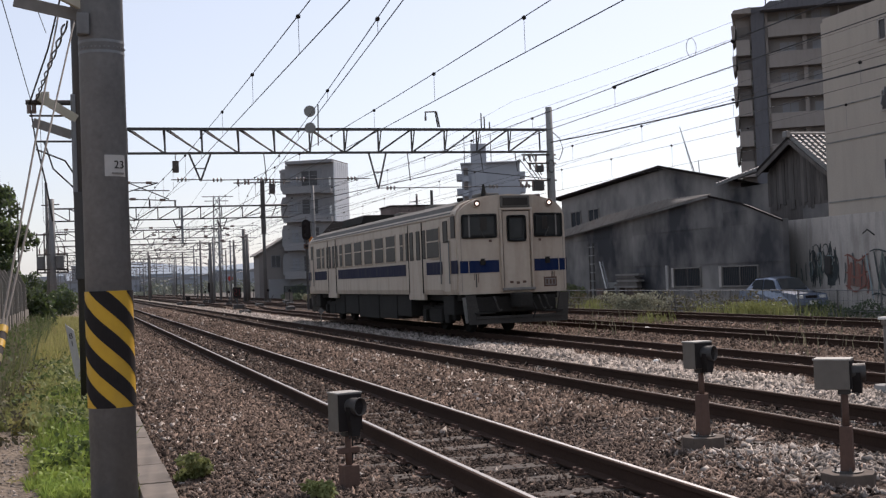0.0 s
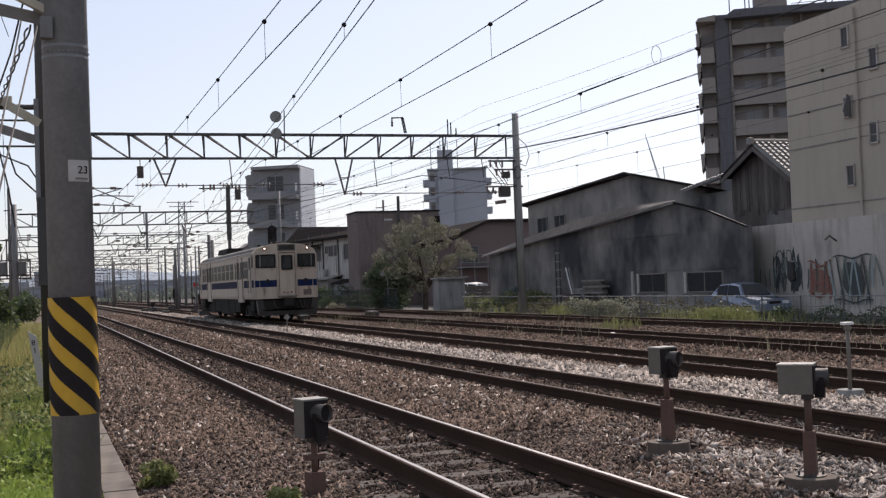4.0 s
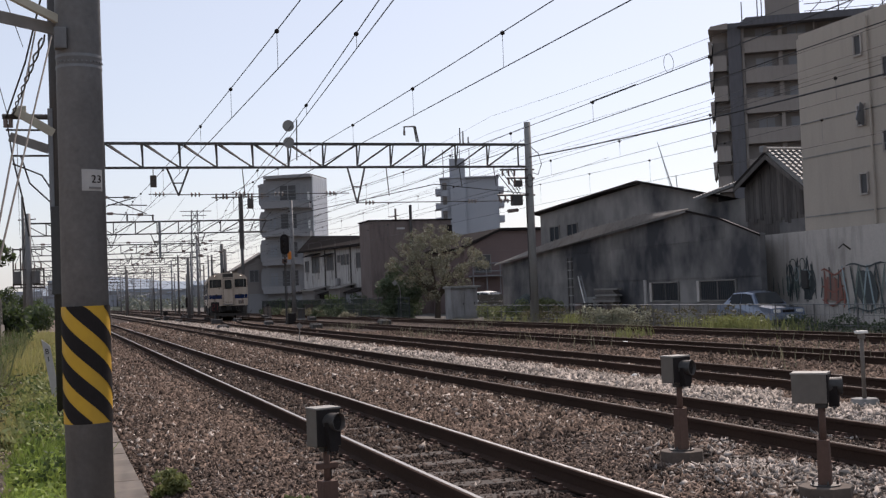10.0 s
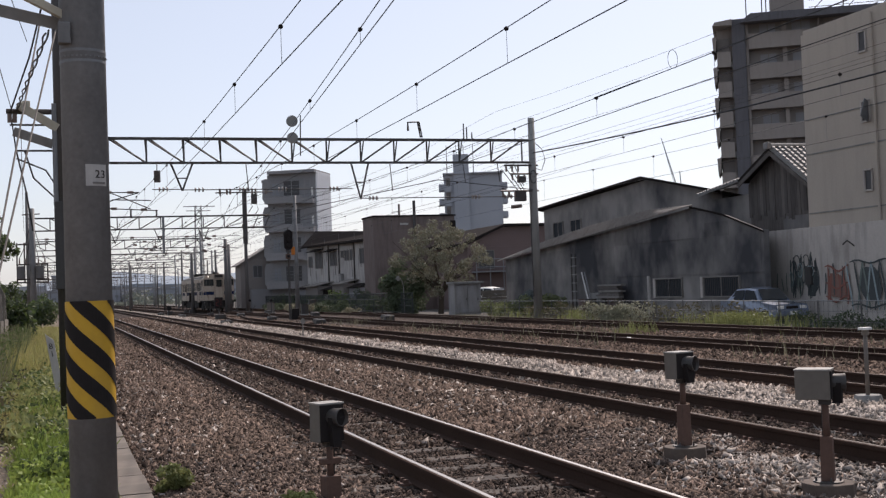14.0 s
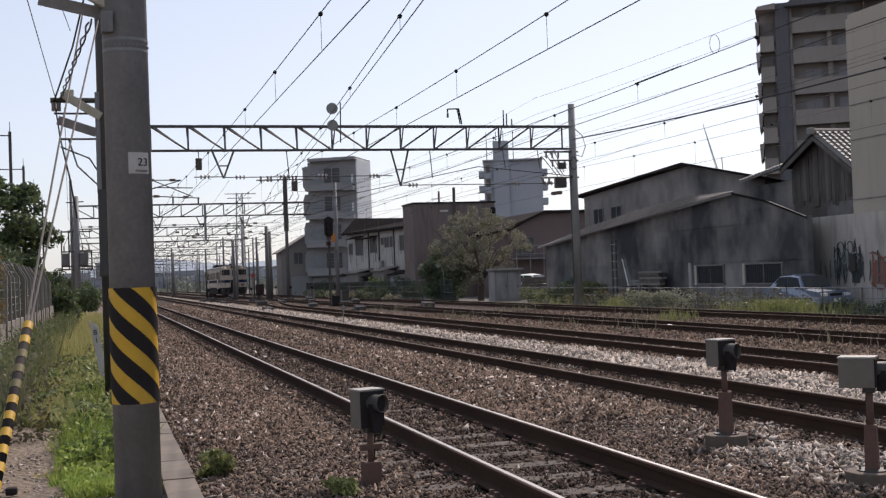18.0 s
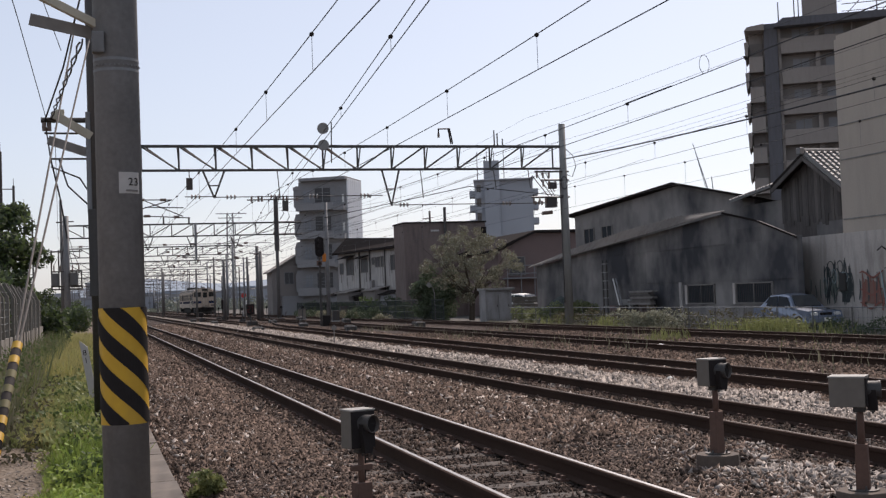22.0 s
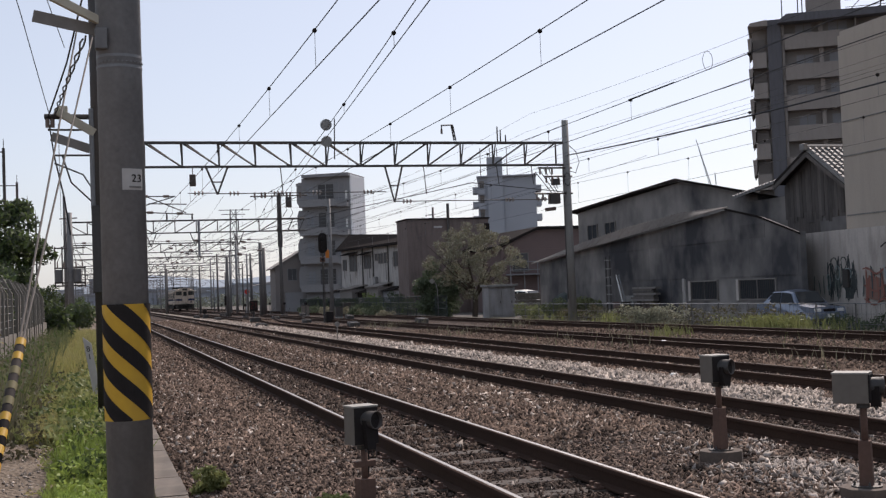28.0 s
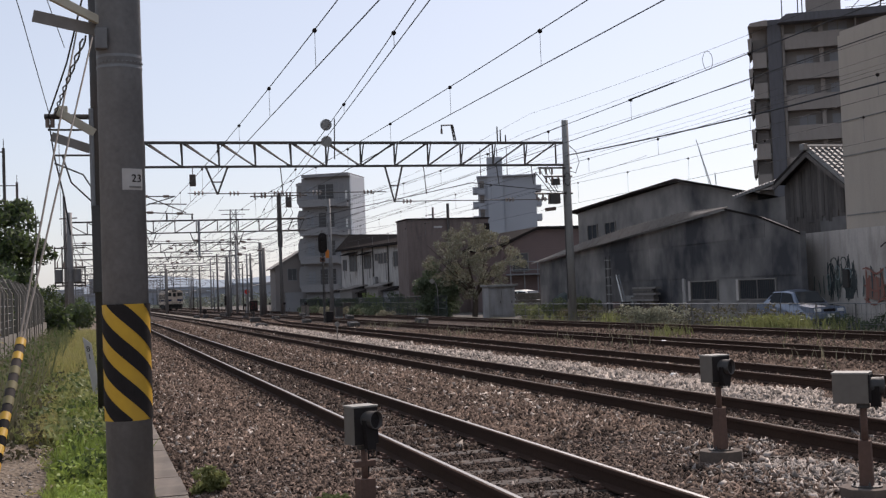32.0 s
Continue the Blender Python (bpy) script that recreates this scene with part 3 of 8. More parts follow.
    ramp = n.new("ShaderNodeValToRGB")
    ramp.color_ramp.elements[0].color, ramp.color_ramp.elements[1].color = (0.018, 0.013, 0.0105, 1), (0.105, 0.077, 0.064, 1)
    bed = n.new("ShaderNodeTexNoise")
    bed.inputs["Scale"].default_value, bed.inputs["Detail"].default_value = 2.2, 8
    l.new(tc.outputs["Object"], bed.inputs["Vector"])
    tone = n.new("ShaderNodeMath")
    tone.operation, tone.use_clamp = "MULTIPLY_ADD", True
    tone.inputs[1].default_value = 2.0
    shift = n.new("ShaderNodeMath")
    shift.operation = "SUBTRACT"
    shift.inputs[1].default_value = 1.0
    l.new(hue.outputs[0], shift.inputs[0]), l.new(bed.outputs[0], tone.inputs[0]), l.new(shift.outputs[0], tone.inputs[2])
    l.new(tone.outputs[0], ramp.inputs[0])
    def step(lo, hi):
        mr = n.new("ShaderNodeMapRange")
        mr.inputs[1].default_value, mr.inputs[2].default_value = lo, hi
        l.new(ma.outputs[0], mr.inputs[0])
        return mr.outputs[0]
    light = n.new("ShaderNodeValToRGB")
    light.color_ramp.elements[0].color, light.color_ramp.elements[1].color = (0.05, 0.041, 0.035, 1), (0.33, 0.285, 0.245, 1)
    l.new(hue.outputs[1], light.inputs[0])
    pale = n.new("ShaderNodeMath")
    pale.operation = "SUBTRACT"
    l.new(step(7.5, 8.0), pale.inputs[0]), l.new(step(9.7, 10.2), pale.inputs[1])
    g1 = n.new("ShaderNodeMix")
    g1.data_type = "RGBA"
    l.new(pale.outputs[0], g1.inputs[0]), l.new(ramp.outputs[0], g1.inputs[6]), l.new(light.outputs[0], g1.inputs[7])
    g2 = n.new("ShaderNodeMix")
    g2.data_type = "RGBA"
    both = n.new("ShaderNodeMath")
    both.operation = "SUBTRACT"
    l.new(step(1.0, 1.15), both.inputs[0]), l.new(step(20.5, 22), both.inputs[1])
    street = n.new("ShaderNodeMix")
    street.data_type = "RGBA"
    street.inputs[7].default_value = (0.125, 0.115, 0.105, 1)
    l.new(step(20.5, 22), street.inputs[0]), l.new(dirt, street.inputs[6])
    l.new(both.outputs[0], g2.inputs[0]), l.new(street.outputs[2], g2.inputs[6]), l.new(g1.outputs[2], g2.inputs[7])
    l.new(g2.outputs[2], bsdf.inputs["Base Color"])
    bsdf.inputs["Specular IOR Level"].default_value = 0.12
    bp = n.new("ShaderNodeBump")
    bp.inputs["Strength"].default_value, bp.inputs["Distance"].default_value = 0.8, 0.04
    l.new(vor.outputs["Distance"], bp.inputs["Height"]), l.new(bp.outputs[0], bsdf.inputs["Normal"])
    ob.data.materials.clear()
    ob.data.materials.append(m)
    tagged(ob, "brown trackside ground of gravel, dirt and thin grass", "ground", kind="structure")


OCT = np.array([(1, 0, 0), (0, 1, 0), (-1, 0, 0), (0, -1, 0), (0, 0, 1), (0, 0, -1)])
TET = np.array([(1, 1, 1), (1, -1, -1), (-1, 1, -1), (-1, -1, 1)]) * 0.85
TET_F = np.array([(0, 1, 2), (0, 3, 1), (0, 2, 3), (1, 3, 2)])
OCT_F = np.array([(0, 1, 4), (1, 2, 4), (2, 3, 4), (3, 0, 4), (1, 0, 5), (2, 1, 5), (3, 2, 5), (0, 3, 5)])


def stones(name, pts, size, mat, label, shape="oct"):
    """Angular stones; size: their half length, one number or one for each."""
    base, faces = {"oct": (OCT, OCT_F), "tet": (TET, TET_F)}[shape]
    n, k = len(pts), len(base)
    v = base[None] * rng.uniform(0.5, 1.35, (n, k, 3)) + rng.normal(0, 0.16, (n, k, 3))
    v = v * (np.broadcast_to(np.asarray(size, float), (n,))[:, None, None] * rng.uniform(0.4, 1.0, (n, 1, 1)) ** 1.3 * np.array([2.3, 1.5, 0.85]) * rng.uniform(0.75, 1.25, (n, 1, 3)))
    q = rng.normal(size=(n, 4))
    q /= np.linalg.norm(q, axis=1, keepdims=True)
    w, x, y, z = q.T
    R = np.stack([1 - 2 * (y * y + z * z), 2 * (x * y - z * w), 2 * (x * z + y * w), 2 * (x * y + z * w), 1 - 2 * (x * x + z * z), 2 * (y * z - x * w),
                  2 * (x * z - y * w), 2 * (y * z + x * w), 1 - 2 * (x * x + y * y)], 1).reshape(n, 3, 3)
    v = np.einsum("nij,nkj->nki", R, v) + pts[:, None]
    f = faces[None] + (np.arange(n) * k)[:, None, None]
    return tagged(soup(name, v.reshape(-1, 3), f.reshape(-1, 3), mat), label, "gravel", kind="stuff")


def scatter(x0, x1, y0, y1, n):
    """Places on the ballast, clear of the rails and sparse on the sleepers; lifted at random into an uneven bed."""
    x, y = rng.uniform(x0, x1, n), rng.uniform(y0, y1, n)
    keep = x > 0.68
    for cx, cy in ((5.34, 9.44), (5.36, 7.42)):
        keep &= (x - cx) ** 2 + (y - cy) ** 2 > 0.075
    for k in (1, 2, 3):
        c = np.array([CENTRE[k](0)] * n) if k < 3 else np.interp(y, TRACK3_Y, TRACK3_X)
        d = np.abs(x - c)
        keep &= np.abs(d - 0.5335) > 0.085
        on = (d < 1.0) & (np.abs((y / 0.62) % 1 - 0.5) < 0.19)
        keep &= ~(on & (rng.uniform(size=n) < 0.5))
    x, y = x[keep], y[keep]
    return np.stack([x, y, height(x, y) + rng.uniform(-0.02, 0.014, len(x))], 1)


def build_ballast():
    """Crushed stone, finer-built close by; brown on the main lines, fresh and pale beside the second and third track."""
    for y0, y1, x1, n, size, shape in ((6.6, 11.0, 9.8, 108000, 0.0190, "oct"), (11.0, 16.0, 12.5, 140000, 0.0215, "tet"), (16.0, 24.0, 12.5, 135000, 0.026, "tet"), (24.0, 50.0, 12.5, 130000, 0.031, "tet"), (50.0, 95.0, 12.5, 70000, 0.045, "tet")):
        p = scatter(0.68, x1, y0, y1, n)
        p = p[p[:, 0] < 0.86 * p[:, 1] + 0.6]
        nx = p[:, 0] + 0.6 * (noise_like(p) - 0.5)
        coarse = size * (1 + 0.22 * np.clip((p[:, 0] - 4.0) / 0.7, 0, 1)) if y0 < 20 else size * np.ones(len(nx))      # fresh stone is coarser
        chance = rng.uniform(size=len(nx))
        patch = np.clip((10.2 - p[:, 1]) / 1.6, 0, 1) * np.clip((nx - 4.7) / 0.7, 0, 1)      # more pale stone round the footings, also painting its sunlit facets
        pale = ((nx > 4.6) & (nx < 6.0) & (chance < 0.06 + 0.8 * patch)) | ((nx > 7.35) & (nx < 9.55)) | (chance < np.where(nx < 1.7, 0.05, 0.012))
        dull = ~pale & (rng.uniform(size=len(nx)) < (0.2 if y0 < 10 else 0.5))
        rail_dark = ~pale & ((np.abs(p[:, 0] - 3.2) < 0.9) | (np.abs(p[:, 0] - 6.72) < 0.82)) & (rng.uniform(size=len(nx)) < 0.85)      # iron dust between the rails, widened outside them as painted rail shade
        stones("ballast_stones", p[rail_dark], size, "stone_dark", "dark ballast stones at the rails, coloured for iron dust and rail shade", shape)
        pale, dull = pale & ~rail_dark, dull & ~rail_dark
        if dull.any():
            stones("ballast_stones", p[dull], coarse[dull], "stone_far", "dull brown crushed ballast stones along the tracks", shape)
        stones("ballast_stones", p[~pale & ~dull & ~rail_dark], coarse[~pale & ~dull & ~rail_dark], "stone_brown", "rust-brown crushed ballast stones beside the rails", shape)
        stones("ballast_stones", p[pale], coarse[pale] * 1.1, "stone_grey", "fresh pale grey ballast stones beside the rails", shape)
    x, y = rng.uniform(11.3, 21, 56000), 14.5 + 35 * rng.uniform(0, 1, 56000) ** 1.6
    stones("ballast_stones", np.stack([x, y, height(x, y) + rng.uniform(-0.015, 0.015, len(x))], 1), 0.034, "stone_far", "dull reddish ballast stones of the far sidings", "tet")


def noise_like(p):
    return 0.5 + 0.25 * (np.sin(p[:, 0] * 3.1 + p[:, 1] * 1.7) + np.sin(p[:, 1] * 2.3 - p[:, 0] * 1.1))


# ---- tracks ----
def rail_section():
    return [(-0.0635, 0), (0.0635, 0), (0.0635, 0.012), (0.009, 0.032), (0.009, 0.112), (0.0325, 0.122), (0.0325, 0.149), (0.026, 0.153), (-0.026, 0.153),
            (-0.0325, 0.149), (-0.0325, 0.122), (-0.009, 0.112), (-0.009, 0.032), (-0.0635, 0.012)]


def sweep_rail(points, section, bm):
    rings = []
    for i, (x, y, z) in enumerate(points):
        a, b = points[max(i - 1, 0)], points[min(i + 1, len(points) - 1)]
        d = Vector((b[0] - a[0], b[1] - a[1], 0)).normalized()
        s = Vector((d.y, -d.x, 0))
        rings.append([bm.verts.new(Vector((x, y, z)) + s * u + Vector((0, 0, w))) for u, w in section])
    k = len(section)
    for a, b in zip(rings, rings[1:]):
        for i in range(k):
            j = (i + 1) % k
            bm.faces.new((a[i], a[j], b[j], b[i]))
    bm.faces.new(rings[0]), bm.faces.new(rings[-1][::-1])
    bmesh.ops.recalc_face_normals(bm, faces=bm.faces)
    return bm


def build_track(k, label, head, sleeper_to, y_from=-20):
    t = thing("railway_track", label, "railway track", "tracks side by side", "structure")
    ys = list(np.arange(-20, 60, 10.0)) + list(np.arange(60, 130, 3.0)) + list(np.arange(130, 400, 15.0))
    ys = [y for y in ys if y >= y_from]
    top = RAIL[k]
    for side in (-1, 1):
        pts = []
        for y in ys:
            slope = (CENTRE[k](y + 0.5) - CENTRE[k](y - 0.5))
            pts.append((CENTRE[k](y) + side * 0.5335 * math.sqrt(1 + slope * slope), y, top - 0.153))
        r = part("rail", sweep_rail(pts, rail_section(), bmesh.new()), "rust", t)
        # worn strip, shifted right on both rails to paint the crown's glint
        strip = [(-0.011, 0.1525), (0.024, 0.1525), (0.024, 0.1545), (-0.011, 0.1545)]
        part("rail_head", sweep_rail(pts, strip, bmesh.new()), head, r, "worn running surface of the rail, off-centre like its glint")
    master, bolts = None, bmesh.new()
    y = 4.65 if k < 4 else 12.4
    while y < sleeper_to:
        x = CENTRE[k](y)
        if master is None:
            master = part("sleeper", box((2.0, 0.22, 0.12), (0, 0, 0), 0.012), "sleeper", t)
            o = master
        else:
            o = same_mesh("sleeper", master, t, pose(0, 0, 0))
        o.matrix_basis = pose(x + rng.uniform(-0.03, 0.03), y, top - 0.153 - 0.066, 0, 0, rng.uniform(-1.2, 1.2))
        if y < 45:
            for s in (-1, 1):
                for d in (-1, 1):
                    for e in (-0.05, 0.05):
                        box((0.035, 0.035, 0.035), (x + s * 0.5335 + d * 0.105, y + e, top - 0.125), 0, bolts)
                    box((0.09, 0.16, 0.016), (x + s * 0.5335 + d * 0.10, y, top - 0.147), 0, bolts)
        y += 0.62
    if master is None:
        bolts.free()
        return t
    tagged(part("fastenings", bolts, "rustpost", t, "worn steel rail clips and bolts"), kind="stuff")
    return t


# ---- near poles on the left ----
def build_near_pole():
    t = thing("utility_pole", "grey concrete pole with a yellow and black warning sheet", "pole", "trackside poles", at=(0.2116, 8.85, 0.0597))
    t.scale = (0.962, 0.962, 0.962)
    part("shaft", rod((0, 0, -0.35), (0, 0, 9.5), 0.172, 0.158, 40), "pole", t, smooth=True)
    # warning sheet: slanting stripes on a sleeve round the shaft
    r, z0, z1 = 0.1765, 0.70, 1.565
    turns = 48
    sleeve = part("warning_sheet", rod((0, 0, z0), (0, 0, z1), r, r - 0.001, 48, cap=False), "yellow", t, "yellow warning sheet round the pole", smooth=True)
    pitch, wide = 0.273, 0.145
    for s in range(-4, 9):
        bm = bmesh.new()
        row = []
        for i in range(turns + 1):
            a = -math.pi + 2 * math.pi * i / turns            # angle around, 0 towards the camera
            base = z0 + 0.162 + s * pitch - a * 0.162
            lo, hi = max(base, z0), min(base + wide, z1)
            if hi - lo < 0.003:
                row.append(None)
                continue
            x, y = math.sin(a) * (r + 0.0025), -math.cos(a) * (r + 0.0025)
            row.append((bm.verts.new((x, y, lo)), bm.verts.new((x, y, hi))))
        got = 0
        for p, q in zip(row, row[1:]):
            if p and q:
                bm.faces.new((p[0], q[0], q[1], p[1]))
                got += 1
        if got:
            part("black_stripe", bm, "black", sleeve, "black slanting stripe")
        else:
            bm.free()
    # number plate, bent round the shaft
    bm = bmesh.new()
    cols = []
    for i in range(9):
        a = radians(-2 + i * 7.0)
        rr = 0.174
        cols.append([bm.verts.new((math.sin(a) * rr, -math.cos(a) * rr, z)) for z in (2.415, 2.575)])
    for p, q in zip(cols, cols[1:]):
        bm.faces.new((p[0], q[0], q[1], p[1]))
    plate = part("number_plate", bm, "stucco2", t, "small greyed white plate with black digits")
    for i, ch in enumerate("23"):
        fc = bpy.data.curves.new("digit", "FONT")
        fc.body, fc.size, fc.extrude = ch, 0.082, 0.001
        a = radians(20 + i * 15)
        d = new("digit", fc)
        d.data.materials.append(M["black"])
        d.parent = plate
        d.matrix_basis = pose(math.sin(a) * 0.178, -math.cos(a) * 0.178, 2.475, 90, 0, math.degrees(a))
    part("writing", box((0.10, 0.004, 0.014), (0.088, -0.154, 2.437), 0, None, Euler((0, 0, radians(30))).to_matrix()), "skirt", plate, "row of small unreadable print")
    for z in (3.42, 3.34):
        part("band", rod((0, 0, z), (0, 0, z + 0.022), 0.169, 0.169, 40, cap=False), "galv", t, "thin steel strap round the shaft", smooth=True)
    # lamp-like beige cross arm high up, towards the left
    part("cross_arm", box((0.50, 0.07, 0.06), (-0.32, -0.05, 3.80), 0.006, None, Euler((0, radians(27), 0)).to_matrix()), "beige", t, "weathered beige steel arm")
    part("arm_plate", box((0.46, 0.02, 0.09), (-0.39, 0.02, 3.70), 0.004, None, Euler((0, radians(12), 0)).to_matrix()), "skirt", t, "pale grey flat steel stay")
    part("clamp_box", box((0.09, 0.10, 0.16), (-0.13, -0.13, 3.55), 0.01), "pole", t, "grey clamp box on the shaft")
    for k in range(14):
        a = radians(-60 + k * 11)
        part("strap_stud", box((0.012, 0.006, 0.012), (math.sin(a) * 0.171, -math.cos(a) * 0.171, 3.385), 0, None, Euler((0, 0, a)).to_matrix()), "galv", t)


def build_second_pole():
    t = thing("utility_pole", "slim dark steel pole with brackets and a cable box", "pole", "trackside poles", at=(0.09, 15.8, 0))
    part("shaft", rod((0, 0, -0.05), (0.0, 0, 9.0), 0.095, 0.085, 16), "steel", t, smooth=True)
    part("cable_box", box((0.15, 0.12, 1.12), (-0.035, -0.06, 2.28), 0.01), "steel", t, "long dark cable box")
    part("conduit", rod((-0.08, -0.05, 2.8), (-0.08, -0.05, 4.1), 0.035, 0.035, 10), "galv", t, "grey conduit")
    part("cross_arm", box((0.56, 0.08, 0.105), (-0.28, -0.05, 3.93), 0.006, None, Euler((0, radians(32), 0)).to_matrix()), "beige", t, "weathered beige steel arm")
    part("arm_plate", box((0.50, 0.03, 0.115), (-0.34, -0.03, 3.66), 0.004, None, Euler((0, radians(19), 0)).to_matrix()), "skirt", t, "grey flat steel stay")
    part("cross_bar", rod((-0.66, 0, 4.0), (0.02, 0, 4.0), 0.035, 0.035, 8), "steel", t)
    part("cross_bar", rod((-0.62, 0, 3.83), (-0.2, 0, 3.83), 0.014, 0.014, 6), "steel", t)
    part("cross_bar", rod((-0.55, 0, 3.5), (-0.05, 0, 3.5), 0.014, 0.014, 6), "steel", t)
    part("lamp_head", box((0.10, 0.10, 0.07), (-0.42, 0, 4.10), 0.012), "beige", t)
    for x in (-0.62, -0.56):
        part("insulator", rod((x, 0, 3.86), (x, 0, 3.97), 0.03, 0.03, 8), "insul", t)
    # twisted service cables up to the near pole
    for ph in (0, 3.1):
        pts = []
        for i in range(40):
            u = i / 39
            pts.append((-0.54 + 0.42 * u + 0.016 * math.cos(u * 26 + ph), -6.45 * u, 4.02 + 0.016 * math.sin(u * 26 + ph) - 0.40 * u))
        part("service_cable", tube(pts, 0.008, 5), "wire", t)
    # looping cables
    for k, pts in enumerate([[(-0.6, 0, 3.9), (-0.55, 0, 3.5), (-0.45, 0.3, 3.0), (-0.38, 0.4, 2.5)], [(-0.45, 0, 3.5), (-0.35, 0, 3.15), (-0.1, 0, 2.9)],
                             [(-0.62, 0, 3.97), (-0.35, -1.0, 4.5), (-0.08, -2.4, 5.2)], [(-0.55, 0, 3.4), (-0.2, 0, 3.25), (-0.05, 0, 3.0)]]):
        part("cable", tube(pts, 0.011), "wire", t)


def build_guy():
    t = thing("guy_wire", "stay wires in a yellow and black striped plastic cover", "guy wire")
    a, top = Vector((-0.86, 9.7, -0.04)), Vector((-0.04, 15.75, 5.1))
    d = top - a
    e = a + d * 0.255
    part("cover", rod(a + d * 0.012, e, 0.044, 0.044, 16), "black", t, "black plastic wire cover", smooth=True)
    n = 11
    for i in range(n):
        p, q = a + (e - a) * ((i + 0.52) / n), a + (e - a) * ((i + 1.0) / n)
        part("yellow_ring", rod(p, q, 0.0465, 0.0465, 16, cap=False), "yellow" if i not in (6, 7, 8) else "khaki", t, smooth=True)
    for off in (-0.035, 0.035):
        part("stay_wire", tube([e + Vector((off * 0.4, 0, 0)), top + Vector((off * 3, 0, 0))], 0.011, 6), "rope", t)
    part("anchor", rod(a + Vector((0, 0, -0.1)), a + d * 0.02, 0.02, 0.02, 8), "rustpost", t)
    part("anchor_cap", box((0.09, 0.09, 0.06), (a.x + 0.14, a.y + 0.05, 0.02), 0.02), "black", t)


def build_kerb():
    k = thing("kerb", "weathered concrete trough cover slabs along the path", "kerb", kind="structure")
    master = None
    y = 5.0
    while y < 60:
        if master is None:
            master = part("slab", box((0.25, 0.994, 0.10), (0, 0, 0), 0.006), "kerb", k)
            o = master
        else:
            o = same_mesh("slab", master, k, pose(0, 0, 0))
        o.matrix_basis = pose(0.535 + rng.uniform(-0.008, 0.008), y, 0.0 + rng.uniform(-0.006, 0.006), rng.uniform(-0.25, 0.25), rng.uniform(-0.4, 0.4), rng.uniform(-0.25, 0.25))
        y += 1.0


def build_distance_post():
    t = thing("distance_post", "slanting white marker post with black digits", "marker", at=(0.02, 19.0, 0))
    m = Euler((0, radians(-9), 0)).to_matrix()
    body = prism([(-0.055, 0, -0.05), (0.055, 0, -0.05), (0.055, 0, 0.98), (-0.055, 0, 1.10)], (0, 0.09, 0))
    bmesh.ops.transform(body, matrix=m.to_4x4(), verts=body.verts)
    post = part("post", body, "stucco2", t)
    for ch, z in (("8", 0.86), ("1", 0.74)):
        fc = bpy.data.curves.new("digit", "FONT")
        fc.body, fc.size, fc.extrude = ch, 0.12, 0.001
        d = new("digit", fc)
        d.data.materials.append(M["black"])
        d.parent = post
        d.matrix_basis = m.to_4x4() @ pose(-0.035, -0.003, z, 90, 0, 0)


# ---- detector boxes beside the rails ----
def build_detector(at, rz, top, size, foot, sleeve_top, label, kind, back=0.0, side=0.0, yaw=20):
    """A sensor box on a post; foot: the height of the footing's top, back and side: the box's shift from the post."""
    t = thing("detector_box", label, "trackside sensor", "detectors beside the rails", at=at, rz=rz)
    w, L, h = size
    z = top - h / 2
    f = back - L / 2                       # the front of the housing
    housing = part("housing", box((w, L, h), (side, back, z), 0.005), "boxgrey", t)
    part("cover", box((w + 0.012, L + 0.012, 0.012), (side, back, top + 0.004), 0.003), "boxtop", housing, "top cover in a paler sunlit tone")
    part("front_plate", box((w * 0.98, 0.012, h * 0.96), (side, f - 0.006, z), 0.004), "black", t, "dark front plate")
    r, zc, xc = w * 0.33, top - 0.03 - w * 0.33, side + w * 0.06
    # a short barrel round the lens, and a dark casing that narrows from it towards the post
    barrel = bmesh.new()
    rings = []
    aim = Matrix.Translation((xc, f, zc)) @ Matrix.Rotation(radians(yaw), 4, "Z") @ Matrix.Translation((-xc, -f, -zc))

    def aimed(bm):
        bmesh.ops.transform(bm, matrix=aim, verts=bm.verts)
        return bm
    for y, q in ((0.05, r * 1.0), (-0.078, r * 1.0), (-0.085, r * 1.05), (-0.097, r * 1.05), (-0.097, r * 0.93), (-0.02, r * 0.9)):
        rings.append([barrel.verts.new((xc + math.cos(i * math.pi / 14) * q, f + y, zc + math.sin(i * math.pi / 14) * q)) for i in range(28)])
    for a, b in zip(rings, rings[1:]):
        for i in range(28):
            barrel.faces.new((a[i], a[(i + 1) % 28], b[(i + 1) % 28], b[i]))
    hood = part("hood", aimed(barrel), "steel", t, "short dark steel barrel round the lens", smooth=True)
    low = top - h - 0.03
    trough = [(xc - r * 0.9, f, zc), (xc + r * 0.9, f, zc), (xc + r * 0.72, f, zc - r * 1.1), (xc + r * 0.45, f, low), (xc - r * 0.45, f, low), (xc - r * 0.72, f, zc - r * 1.1)]
    part("casing", prism(trough, (0, -0.07, 0)), "black", t, "dark casing below the lens")
    part("lens", aimed(rod((xc, f - 0.03, zc), (xc, f - 0.07, zc), r * 0.86, r * 0.86, 24)), "black", t, "dark round lens", smooth=False)
    part("lens_ring", aimed(rod((xc, f - 0.03, zc), (xc, f - 0.085, zc), r * 0.93, r * 0.93, 24, cap=False)), "grimy", hood)
    for x in (-0.04, 0.04):
        part("bolt", rod((xc + x, f - 0.04, low + 0.004), (xc + x, f - 0.04, low - 0.018), 0.008, 0.008, 6), "steel", t)
    part("neck", box((0.085, 0.085, 0.04), (0, 0, top - h - 0.02), 0.006), "steel", t)
    part("pipe", rod((0, 0, sleeve_top - 0.03), (0, 0, top - h), 0.026, 0.026, 14), "rustpost", t, smooth=True)
